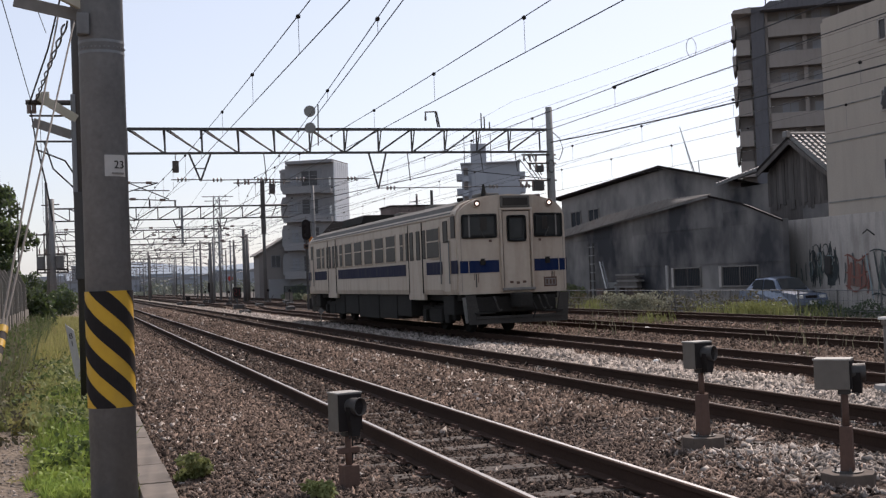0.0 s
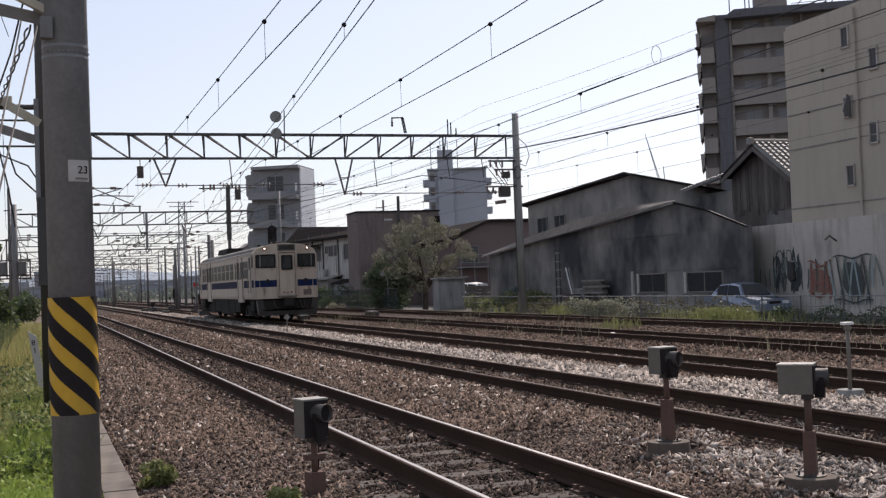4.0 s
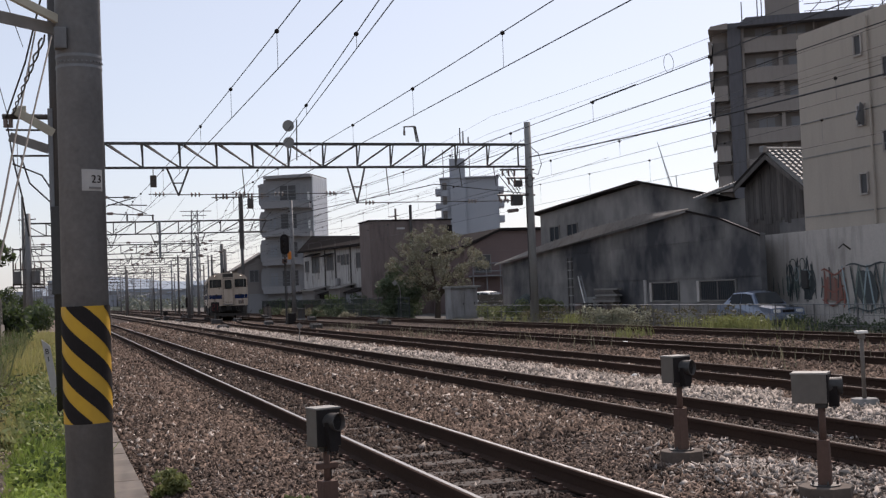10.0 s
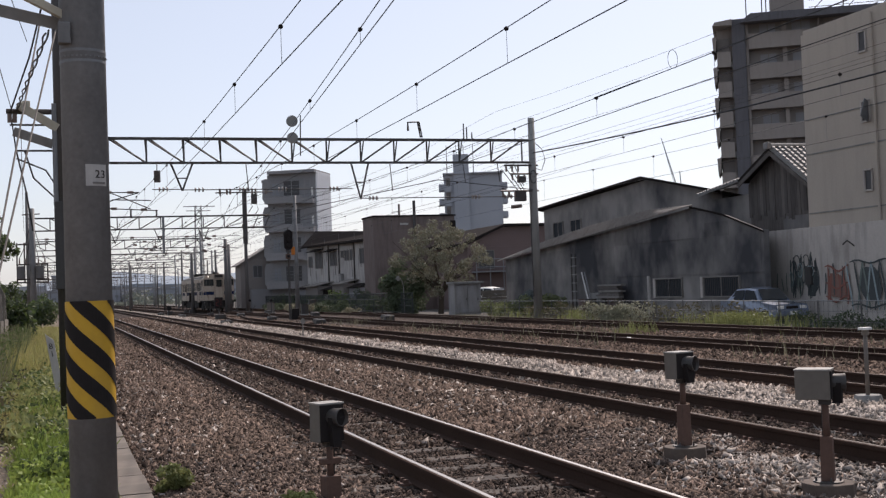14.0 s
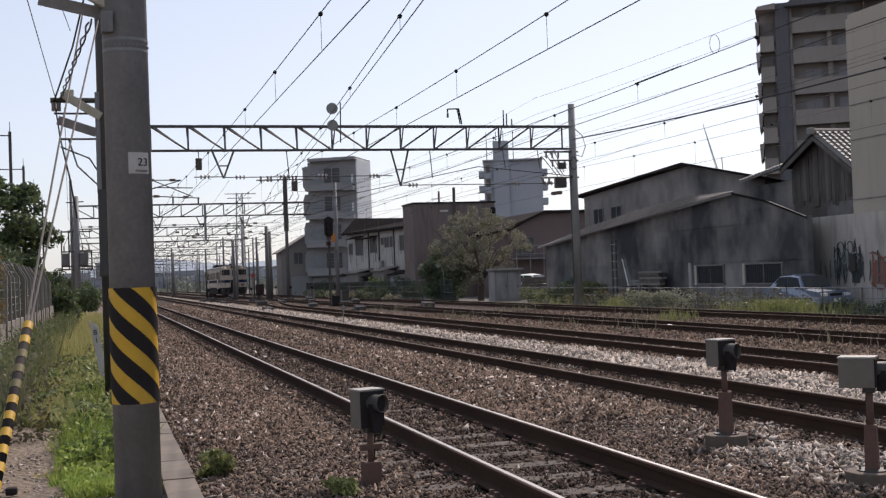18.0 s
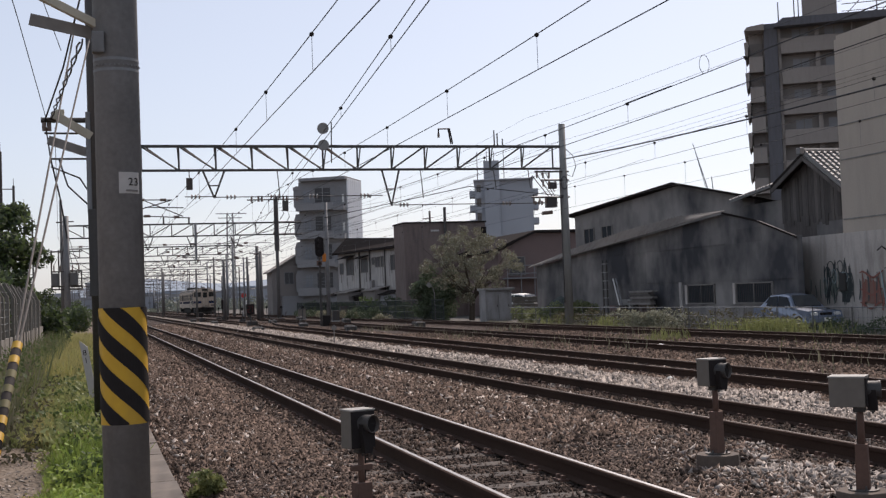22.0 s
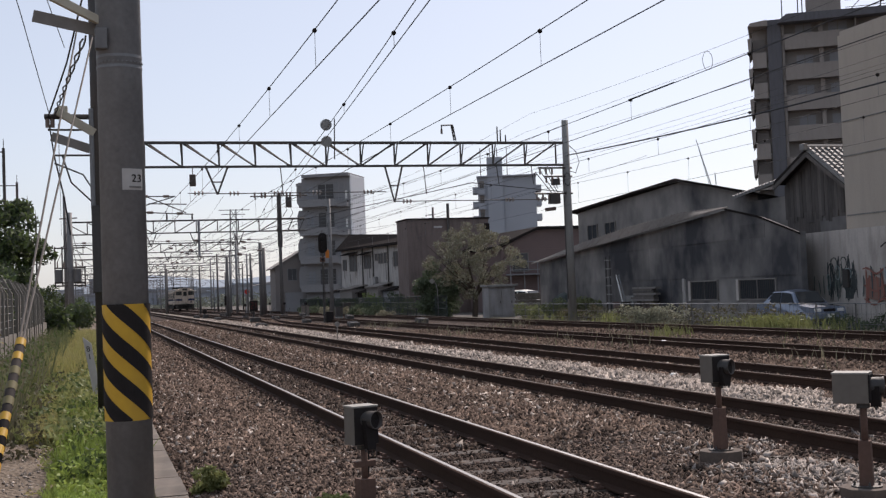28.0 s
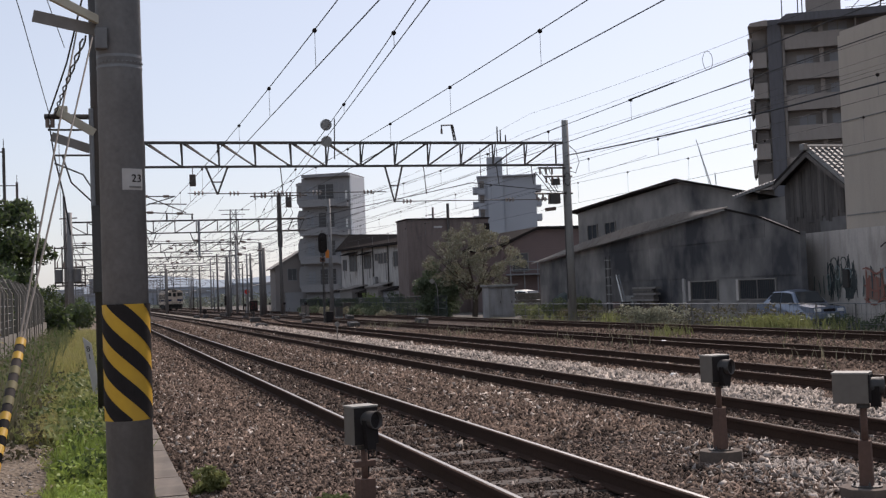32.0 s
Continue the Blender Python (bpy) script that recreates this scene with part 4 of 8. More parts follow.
    part("cable", tube([(0.035, 0.02, top - h), (0.05, 0.03, top - h - 0.12), (0.042, 0.03, sleeve_top), (0.06, 0.03, foot)], 0.008, 6), "rubber", t)
    if kind == "block":
        hs = sleeve_top - foot
        part("sleeve", box((0.095, 0.095, hs), (0, 0, foot + hs / 2), 0.006, taper=0.9), "rustpost", t)
        part("foot_plate", rod((0, 0, foot), (0, 0, foot + 0.01), 0.11, 0.11, 24), "steel", t)
        for a in (20, 110, 200, 290):
            x, y = 0.088 * math.cos(radians(a)), 0.088 * math.sin(radians(a))
            part("bolt", rod((x, y, foot), (x, y, foot + 0.04), 0.012, 0.006, 6), "steel", t)
        bm = rod((0, 0, -0.34), (0, 0, foot), 0.208, 0.198, 8)
        bmesh.ops.bevel(bm, geom=list(bm.edges), offset=0.008, segments=2, profile=0.6, affect="EDGES")
        part("footing", bm, "footing", t, "eight-sided concrete footing")
    else:
        part("sleeve", box((0.12, 0.12, 0.22), (0, 0, foot + 0.07), 0.005), "rustpost", t)
        part("clamp", box((0.17, 0.05, 0.045), (0, 0, sleeve_top + 0.11), 0.008), "rustpost", t)


def build_small_post():
    t = thing("marker_post", "small pale post with a cap on a concrete foot", "marker", at=(9.62, 12.42, -0.04))
    part("pipe", rod((0, 0, 0), (0, 0, 0.88), 0.026, 0.026, 10), "rope", t, smooth=True)
    part("cap", box((0.14, 0.10, 0.035), (0.0, 0, 0.90), 0.008), "white", t)
    part("head", box((0.07, 0.07, 0.07), (0, 0, 0.85), 0.008), "boxgrey", t)
    part("foot", rod((0, 0, -0.05), (0, 0, 0.07), 0.2, 0.16, 12), "concrete", t)
    for x, y, s in ((14.3, 28.2, 0.085), (9.55, 18.45, 0.05)):
        c = thing("ballast_marker", "small rounded white marker in the ballast", "marker", at=(x, y, -0.02))
        bm = bmesh.new()
        bmesh.ops.create_icosphere(bm, subdivisions=2, radius=s)
        bmesh.ops.scale(bm, vec=(1.3, 1.0, 0.8), verts=bm.verts)
        part("cap", bm, "white", c, smooth=True)
        part("stub", rod((0, 0, -0.08), (0, 0, 0.0), s * 0.6, s * 0.6, 8), "concrete", c)
    d = thing("diamond_sign", "pale diamond sign on a thin post by the track", "sign", at=(8.05, 40.4, -0.03))
    part("post", rod((0, 0, 0), (0, 0, 0.6), 0.02, 0.02, 8), "skirt", d)
    part("plate", prism([(-0.12, -0.03, 0.6), (0, -0.03, 0.48), (0.12, -0.03, 0.6), (0, -0.03, 0.72)], (0, -0.015, 0)), "skirt", d)


# ---- overhead line ----
def build_portal(y, x0, x1, label, far=False, top=8.42, low=7.28, post_h=9.4):
    """A lattice beam on two posts across the tracks."""
    t = thing("overhead_portal", label, "catenary portal", "portals across the tracks", at=(0, y, 0))
    for x in (x0, x1):
        r = 0.215 if not far else 0.17
        # steel gets paler with distance, haze put into the choice of material
        part("post", rod((x, 0, -0.2), (x, 0, post_h), r, r * 0.72, 16 if not far else 8), "concrete" if not far else ("yardsteel" if y < 120 else "galv"), t, smooth=True)
    s = 0.055 if not far else 0.06
    part("top_chord", box((x1 - x0, s * 1.6, s * 2.2), ((x0 + x1) / 2, 0, top)), "steel", t)
    part("bottom_chord", box((x1 - x0, s * 1.6, s * 1.8), ((x0 + x1) / 2, 0, low)), "steel", t)
    step = 1.56 if not far else (x1 - x0) / max(4, round((x1 - x0) / 1.72))
    n = round((x1 - x0) / step)
    mid = 7 if not far else n // 2 - 1
    for i in range(n + 1):
        x = min(x0 - (0.12 if not far else 0) + i * step, x1)
        u = part("upright", rod((x, 0, low), (x, 0, top), s * 0.75, s * 0.75, 4), "steel", t)
        if not far and i < n:                     # paired angle irons: a slim leg leans against each upright
            part("lean_leg", rod((x + 0.02, 0.05, low), (x + (0.17 if i >= mid - 1 else -0.05), 0.05, top), s * 0.55, s * 0.55, 4), "steel", u)
        if i < n:
            a, b = ((x, top), (x + step, low)) if i < mid else ((x, low), (x + step, top))
            part("diagonal", rod((a[0], 0, a[1]), (b[0], 0, b[1]), s * 0.7, s * 0.7, 4), "steel", t)
            if not far and i < mid:
                part("diagonal", rod((a[0] + 0.16, 0.09, a[1]), (b[0] - 0.02, 0.09, b[1]), s * 0.5, s * 0.5, 4), "steel", t)
    return t


def v_hanger(t, x, z, w, low=7.28):
    h = part("hanger", rod((x - w, 0, low), (x, 0, z), 0.045, 0.04, 5), "steel", t)
    part("hanger_leg", rod((x + w, 0, low), (x, 0, z), 0.045, 0.04, 5), "steel", h)
    part("hanger_bar", rod((x - w * 0.5, 0, (low + z) / 2 - 0.05), (x + w * 0.5, 0, (low + z) / 2 - 0.05), 0.03, 0.03, 5), "steel", h)


def cross_rod(t, x0, x1, z, ends):
    r = part("cross_span_rod", rod((x0, -0.1, z), (x1, -0.1, z), 0.022, 0.022, 6), "steel", t)
    for x in ends:
        for k in range(3):
            part("insulator_disc", rod((x + k * 0.16 - 0.03, -0.1, z), (x + k * 0.16 + 0.03, -0.1, z), 0.11, 0.07, 12), "insul", r)


def build_portals():
    p = build_portal(51.1, 0.7, 21.38, "dark lattice steel beam on concrete posts over the tracks", top=8.34, low=7.3)
    v_hanger(p, 5.16, 6.1, 0.46)
    v_hanger(p, 13.0, 5.66, 0.4)
    cross_rod(p, 3.9, 5.1, 6.16, [4.2])
    cross_rod(p, 5.2, 12.6, 6.13, [5.7, 7.6, 9.3, 11.6])
    cross_rod(p, 13.0, 21.0, 5.69, [13.4, 18.3, 19.9])
    for x in (7.9, 14.4, 17.9, 19.6):
        part("dropper_rod", rod((x, 0, 7.28), (x + 0.1, 0, 6.0 if x < 15 else 6.4), 0.022, 0.022, 5), "steel", p)
    part("equipment_box", box((0.26, 0.2, 0.5), (4.12, 0, 6.72), 0.02), "steel", p)
    part("box_hanger", rod((4.12, 0, 6.9), (4.12, 0, 7.3), 0.02, 0.02, 5), "steel", p)
    part("signal_disc", rod((9.96, -0.2, 9.12), (9.96, -0.1, 9.12), 0.25, 0.25, 24), "concrete", p, "grey round disc above the beam")
    part("signal_disc", rod((9.96, -0.2, 8.38), (9.96, -0.1, 8.38), 0.24, 0.24, 24), "concrete", p, "grey round disc on the beam")
    part("disc_post", rod((10.3, -0.12, 7.6), (10.35, -0.12, 9.4), 0.03, 0.03, 6), "steel", p)
    for a, b in (((15.3, 0, 9.14), (15.85, 0, 9.16)), ((15.78, 0, 9.16), (15.9, 0, 8.45)), ((15.85, 0, 9.16), (15.98, 0, 8.45)), ((15.32, 0, 9.16), (15.32, 0, 8.75))):
        part("horn_bracket", rod(a, b, 0.035, 0.035, 5), "steel", p)
    part("horn_insulator", rod((15.32, 0, 8.95), (15.32, 0, 8.75), 0.05, 0.05, 8), "insul", p)
    for x in (18.0, 18.15, 18.4):
        part("upright_stub", rod((x, 0, 8.4), (x, 0, 9.1 - (x - 18)), 0.035, 0.03, 5), "steel", p)
    # gear on the tall post
    for k in range(4):
        part("strut", rod((20.4 - k * 0.2, 0, 7.28 - 0.1 * k), (20.9, 0, 6.2 - 0.2 * k), 0.02, 0.02, 5), "steel", p)
    part("switch_box", box((0.5, 0.35, 0.45), (20.7, 0, 5.7), 0.03), "steel", p)
    part("switch_box", box((0.35, 0.3, 0.3), (20.8, 0, 6.5), 0.03), "steel", p)
    part("cable_loop", tube([(21.45, -0.2, 8.2), (21.8, -0.2, 7.9), (21.95, -0.2, 7.4), (21.75, -0.2, 6.9), (21.45, -0.2, 7.0)], 0.02), "wire", p)
    for z, x in ((7.15, 19.9), (6.75, 20.2), (5.95, 19.7)):
        part("side_arm", rod((x, -0.1, z), (21.6, -0.1, z), 0.045, 0.045, 5), "steel", p)
        for k in range(3):
            part("insulator", rod((x + 0.1 + k * 0.3, -0.1, z - 0.05), (x + 0.1 + k * 0.3, -0.1, z - 0.3), 0.05, 0.04, 8), "insul", p)
    part("spool", rod((20.2, -0.1, 5.2), (20.7, -0.1, 5.25), 0.09, 0.09, 8), "insul", p)
    part("coil", tube([(21.3 + 0.16 * math.cos(a), -0.25, 6.6 + 0.3 * math.sin(a)) for a in np.linspace(0, 6.0, 14)], 0.02), "wire", p)
    part("pipe", rod((21.1, -0.22, 1.0), (21.1, -0.22, 7.2), 0.03, 0.03, 6), "steel", p)
    rows = [(103, -2.3, 15.7, 10.7), (143, -3, 16.4, 9.4), (188, -3.5, 21.5, 9.6), (236, -4, 22, 9.8), (285, -5, 22, 10), (335, -5, 21, 10), (390, -6, 21, 10), (450, -6, 21, 10)]
    for i, (y, a, b, h) in enumerate(rows):
        q = build_portal(y, a, b, "distant dark lattice beam on posts over the yard", True, 8.5, 7.45, h)
        if i == 0:
            # heavy drop post and registration gear
            part("drop_post", box((0.2, 0.2, 3.1), (8.7, 0, 6.95), 0.02), "galv", q)
            part("drop_arm", rod((7.6, 0, 5.6), (9.8, 0, 5.6), 0.035, 0.035, 5), "steel", q)
            part("top_chord_end", rod((15.4, 0, 8.5), (17.9, 0, 8.5), 0.09, 0.09, 4), "steel", q)
            part("bottom_chord_end", rod((15.4, 0, 7.45), (17.9, 0, 7.45), 0.08, 0.08, 4), "steel", q)
            for x in (15.4, 16.4, 17.4):
                part("diagonal", rod((x, 0, 7.45), (x + 0.5, 0, 8.5), 0.045, 0.045, 4), "steel", q)
            part("side_arm", rod((13.2, 0, 10.5), (18.2, 0, 10.55), 0.06, 0.06, 5), "steel", q)
            for x in (13.6, 14.2, 14.5, 16.4, 16.7, 17.6):
                part("insulator", rod((x, 0, 10.35), (x, 0, 10.85), 0.10, 0.08, 8), "insul", q)
            part("switch_case", box((0.5, 0.35, 0.9), (16.55, 0, 9.95), 0.05), "steel", q, "dark switch case under the arm")
            for x, z in ((16.2, 9.3), (16.7, 9.0)):
                part("drop_lead", tube([(x, 0, 9.6), (x + 0.2, 0, z), (x - 0.2, 0, z - 0.6)], 0.03), "wire", q)
            part("post_sleeve", rod((15.7, 0, 6.0), (15.7, 0, 10.75), 0.21, 0.19, 10), "steel", q, "dark steel upper post")
        if i < 5:
            part("cross_span_rod", rod((a + 0.5, 0.1, 6.75), (b - 0.5, 0.1, 6.75), 0.022, 0.022, 4), "steel", q)
            for x in np.arange(a + 1.5, b - 1, 2.3):
                part("insulator", rod((x - 0.16, 0.1, 6.75), (x + 0.16, 0.1, 6.75), 0.09, 0.09, 8), "insul", q)
        if i < 4:
            for x in (3.0, 6.7, 10.4):
                v_hanger(q, x + 1.7, 6.3, 0.45, 7.45)
                part("cross_span_rod", rod((x - 0.6, 0, 6.35), (x + 1.6, 0, 6.35), 0.03, 0.03, 5), "steel", q)
        else:
            part("cross_span_rod", rod((a, 0, 6.3), (b, 0, 6.3), 0.035, 0.035, 4), "steel", q)
            part("cross_span_rod", rod((a, 0, 5.6), (b, 0, 5.6), 0.03, 0.03, 4), "steel", q)
            for x in np.arange(a + 2, b, 3.4):
                part("hanger", rod((x, 0, 5.3), (x, 0, 7.4), 0.05, 0.05, 4), "steel", q)


def wire_pair(xf, zc, zm, sag, y0, y1, clamps=True, step=4.6, off=1.2, r=0.0085):
    t = thing("overhead_wire", "thin dark catenary and contact wire over a track", "overhead wire", "overhead wires")
    sup = [-4, 51.1, 103, 143, 188, 236, 285, 335, 390]

    def zmess(y):
        for a, b in zip(sup, sup[1:]):
            if a <= y <= b:
                u = (y - a) / (b - a)
                return zm + sag * (2 * abs(u - 0.5)) ** 2
        return zm
    ys = np.arange(y0, y1 + 0.1, 4.0)
    part("messenger_wire", tube([(xf(y), y, zmess(y)) for y in ys], r), "wire", t)
    part("contact_wire", tube([(xf(y), y, zc) for y in ys], r), "wire", t)
    y = y0 + off
    while y < min(y1, 110):
        z = zmess(y)
        d = part("dropper", rod((xf(y), y, zc), (xf(y), y, z), 0.0042, 0.0042, 4), "galv", t)
        if clamps:
            bm = bmesh.new()
            bmesh.ops.create_icosphere(bm, subdivisions=1, radius=0.042, matrix=Matrix.Translation((xf(y), y, z - 0.01)))
            part("clamp", bm, "black", d)
        y += step


def build_wires():
    def zig(c, a=0.15):
        return lambda y: c + a * math.sin(y * 0.06)
    wire_pair(lambda y: 3.22, 4.95, 5.5, 0.35, 2, 390, step=4.8, off=0.7)
    wire_pair(lambda y: 4.16 + 0.087 * (y - 14.8), 5.2, 5.40, 0.4, 2, 62, step=6.3, off=2.1)
    wire_pair(lambda y: 6.6, 4.95, 5.47, 0.35, 2, 390, step=4.75, off=0.35)
    wire_pair(zig(10.5), 4.95, 5.36, 0.3, 2, 390, off=1.5)
    wire_pair(lambda y: 14.5, 5.0, 5.42, 0.25, 2, 390, off=3.3, r=0.0055)
    wire_pair(lambda y: 18.8, 4.95, 5.6, 0.3, 2, 390, off=0.4, r=0.0055)
    wire_pair(lambda y: 10.3 + (y - 60) * 0.085, 5.0, 5.5, 0.3, 55, 115)
    wire_pair(lambda y: 6.6 + np.clip((y - 85) / 70, 0, 1) * 3.9, 4.95, 5.5, 0.3, 70, 180, False, r=0.0055)
    wire_pair(lambda y: 14.5 - np.clip((y - 95) / 80, 0, 1) * 4.0, 4.95, 5.5, 0.3, 80, 200, False, r=0.0055)
    wire_pair(lambda y: 3.2 + np.clip((y - 130) / 90, 0, 1) * 3.4, 4.95, 5.5, 0.3, 110, 260, False, r=0.0055)
    wire_pair(lambda y: 18.8 - np.clip((y - 120) / 90, 0, 1) * 4.3, 4.95, 5.5, 0.3, 100, 260, False, r=0.0055)
    f = thing("feeder_cable", "dark feeder cables hung between the line posts", "cable")
    for x, z, s in ((19.5, 8.88, 0.3), (20.3, 8.35, 0.4), (19.6, 9.68, 0.55)):
        part("cable", tube([(x, y, z - s * (1 - (2 * ((y % 51.1) / 51.1) - 1) ** 2)) for y in np.arange(0, 205, 3.0)], 0.0055), "wire", f)
    part("cable", tube([(21.4 + 4.7 * u, 51 - 50 * u, 7.74 + 0.9 * u - 2.6 * u * (1 - u)) for u in np.linspace(0, 1, 20)], 0.03), "wire", f)
    part("cable", tube([(21.4, 51, 6.0), (16, 49, 6.3), (12, 70, 6.2), (9, 103, 6.3)], 0.02), "wire", f)
    for a, b in (((15.4, 103, 10.2), (21.3, 51, 9.2)), ((15.4, 103, 9.6), (21.3, 51, 8.6)), ((15.4, 103, 8.0), (28, 70, 9.5)), ((15.4, 103, 7.2), (30, 60, 8.8))):
        part("cable", tube([Vector(a).lerp(Vector(b), u) - Vector((0, 0, 1.2 * 4 * u * (1 - u))) for u in np.linspace(0, 1, 12)], 0.008), "wire", f)
    j = thing("jumper_wire", "thick jumper wire and loop between two overhead wires", "overhead wire", "overhead wires")
    part("jumper", tube([(10.5 + 0.15 * math.sin(y * 0.06), y, 5.375) for y in np.arange(20.0, 22.2, 0.2)], 0.016), "wire", j)
    part("loop", tube([(10.63 + 0.1 * math.cos(a), 18.69, 5.53 + 0.17 * math.sin(a)) for a in np.linspace(-1.3, 4.4, 18)], 0.005), "wire", j)
    g = thing("street_cable", "slack black cables strung between roadside poles", "cable")
    for pts in ([(-0.5, 15.8, 4.0), (-0.62, 12, 4.4), (-0.9, 6, 5.2)], [(-0.3, 15.8, 4.9), (-0.62, 10, 5.0), (-0.7, 6, 5.1)], [(-0.4, 15.8, 3.9), (-1.0, 40, 3.9), (-2.3, 103, 6.8)]):
        part("cable", tube(pts, 0.005), "wire", g)
    # more lines over the yard: cross feeders, pull-offs and tail wires of the far tracks
    y2 = thing("yard_cable", "tangle of thin wires over the far tracks", "cable")
    rr = np.random.default_rng(77)
    for k in range(26):
        ya, yb = rr.uniform(56, 150), rr.uniform(150, 300)
        xa, xb = rr.uniform(-1, 20), rr.uniform(0, 18)
        za, zb = rr.uniform(5.0, 8.3), rr.uniform(5.0, 8.3)
        part("cable", tube([(xa + (xb - xa) * u, ya + (yb - ya) * u, za + (zb - za) * u - 0.8 * 4 * u * (1 - u) * 0.5) for u in np.linspace(0, 1, 9)], 0.009, 4), "wire", y2)
    for k in range(40):                        # hanging insulators and pull-off arms
        yy = rr.choice([103.4, 143.4, 188.4])
        xx, zz = rr.uniform(1, 15), rr.uniform(5.3, 6.9)
        a = part("pull_off", rod((xx, yy, zz), (xx + rr.uniform(-1.6, 1.6), yy, zz + rr.uniform(-0.3, 0.3)), 0.03, 0.03, 4), "galv", y2)
        part("insulator", rod((xx - 0.15, yy, zz), (xx + 0.15, yy, zz), 0.09, 0.09, 6), "insul", a)
    for x, z in ((16.5, 6.3), (17.6, 6.9), (20.1, 7.4)):
        part("cable", tube([(x, y, z - 0.25 * (1 - (2 * ((y % 51.1) / 51.1) - 1) ** 2)) for y in np.arange(6, 105, 3.0)], 0.004, 4), "wire", y2)


def build_signal():
    t = thing("railway_signal", "black oval signal head with an orange box on a thin mast", "railway signal", at=(13.57, 72, -0.1))
    part("mast", rod((0, 0, 0), (0, 0, 4.3), 0.06, 0.05, 10), "steel", t)
    bm = bmesh.new()
    bmesh.ops.create_cone(bm, cap_ends=True, segments=20, radius1=0.27, radius2=0.27, depth=0.12)
    bmesh.ops.rotate(bm, matrix=Euler((radians(90), 0, 0)).to_matrix(), verts=bm.verts)
    for v in bm.verts:
        v.co.z += 0.36 if v.co.z > 0 else -0.36
        v.co.z += 4.95
        v.co.y -= 0.15
    head = part("head", bm, "black", t)
    for z in (5.28, 4.95, 4.62):
        part("lens_hood", rod((0, -0.2, z), (0, -0.42, z), 0.13, 0.12, 14), "black", head)
    # plain orange block right of the mast
    part("orange_box", box((0.22, 0.16, 0.5), (0.30, -0.05, 4.27), 0.03), "orange", t, "small orange box beside the mast")
    part("lower_bracket", box((0.32, 0.16, 0.30), (-0.02, -0.1, 3.93), 0.04), "rustpost", t, "small rusty lamp case")
    part("lower_lens", rod((-0.02, -0.17, 3.93), (-0.02, -0.21, 3.93), 0.09, 0.09, 12), "black", t)
    part("ladder", rod((0.12, 0.05, 0), (0.08, 0.05, 4.2), 0.02, 0.02, 5), "steel", t)
    part("base_cabinet", box((0.45, 0.4, 0.7), (0.35, 0.1, 0.35), 0.03), "black", t)
    part("lamp_pipe", rod((0, 0, 5.5), (0, 0, 5.75), 0.02, 0.02, 5), "steel", t)
    for (x, y, h, w) in ((10.55, 80, 1.6, 0.55), (12.3, 116, 2.1, 0.5), (9.6, 110, 0.9, 0.4)):
        s = thing("shunting_signal", "low black shunting signal between the tracks", "railway signal", "low signals", at=(x - 0.3 if y == 80 else x, y, -0.1))
        part("mast", rod((0, 0, 0), (0, 0, h * 0.7), 0.06, 0.06, 8), "steel", s)
        part("head", box((w, 0.3, h * 0.45), (0, -0.05, h * 0.75), 0.08), "black", s)
        part("base", box((w * 1.3, 0.5, 0.4), (0.1, 0, 0.2), 0.05), "steel", s)
        if y == 80:                                # two red digits made of bars
            for dx, bars in ((-0.12, ((0, 0.2, 1), (0.07, 0.1, 0), (0, 0, 1), (-0.07, -0.1, 0), (0, -0.2, 1))), (0.13, ((0, 0.1, 0), (0, -0.1, 0)))):
                for bx, bz, flat in bars:
                    part("digit_bar", box((0.15, 0.02, 0.035) if flat else (0.035, 0.02, 0.19), (dx + bx, -0.205, h * 0.75 + bz)), "dull_red", s, "dull red bar of a digit")
    r = thing("warning_sign", "red and white sign board deep in the yard", "sign", at=(17.1, 140, -0.1))
    part("post", rod((0, 0, 0), (0, 0, 2.4), 0.06, 0.06, 8), "galv", r)
    part("board", rod((0.1, -0.05, 2.5), (0.1, -0.1, 2.5), 0.3, 0.3, 16), "red", r)
    part("white_board", box((0.35, 0.05, 0.6), (0.35, 0, 1.6), 0.02), "white", r)


def build_masts():
    """Single steel and concrete masts in the yard."""
    # paler yardsteel and galv on these masts stand in for haze
    for x, y, h, r, mat in ((17.3, 88.5, 9.0, 0.17, "pole"), (14.6, 108, 6.7, 0.2, "yardsteel"), (15.1, 110, 6.3, 0.26, "yardsteel"), (12.2, 114, 5.7, 0.16, "yardsteel"),
                            (14.0, 128, 6.8, 0.13, "galv"), (16.2, 128, 6.5, 0.14, "yardsteel"), (17.1, 126, 6.0, 0.12, "galv"), (14.8, 150, 7.4, 0.14, "yardsteel"),
                            (12.6, 150, 6.0, 0.14, "yardsteel"), (28.6, 99, 9.0, 0.12, "steel"), (9.0, 160, 6.5, 0.14, "yardsteel"), (10.9, 190, 6.8, 0.16, "yardsteel"),
                            (6.0, 170, 6.4, 0.13, "galv"), (4.5, 200, 7.0, 0.14, "galv"), (8.0, 235, 7.2, 0.16, "galv"), (12.5, 240, 7.5, 0.16, "galv"), (17.5, 160, 7.0, 0.13, "galv")):
        m = thing("line_mast", "upright steel mast in the railway yard" if mat != "concrete" else "grey concrete mast beside the tracks", "mast", "masts in the yard", at=(x, y, -0.2))
        part("shaft", rod((0, 0, 0), (0, 0, h + 0.2), r, r * 0.75, 10), mat, m, smooth=True)
        part("top_bracket", rod((-0.7, 0, h - 0.5), (0.3, 0, h - 0.4), 0.035, 0.035, 5), "steel", m)
    g = np.random.default_rng(21)
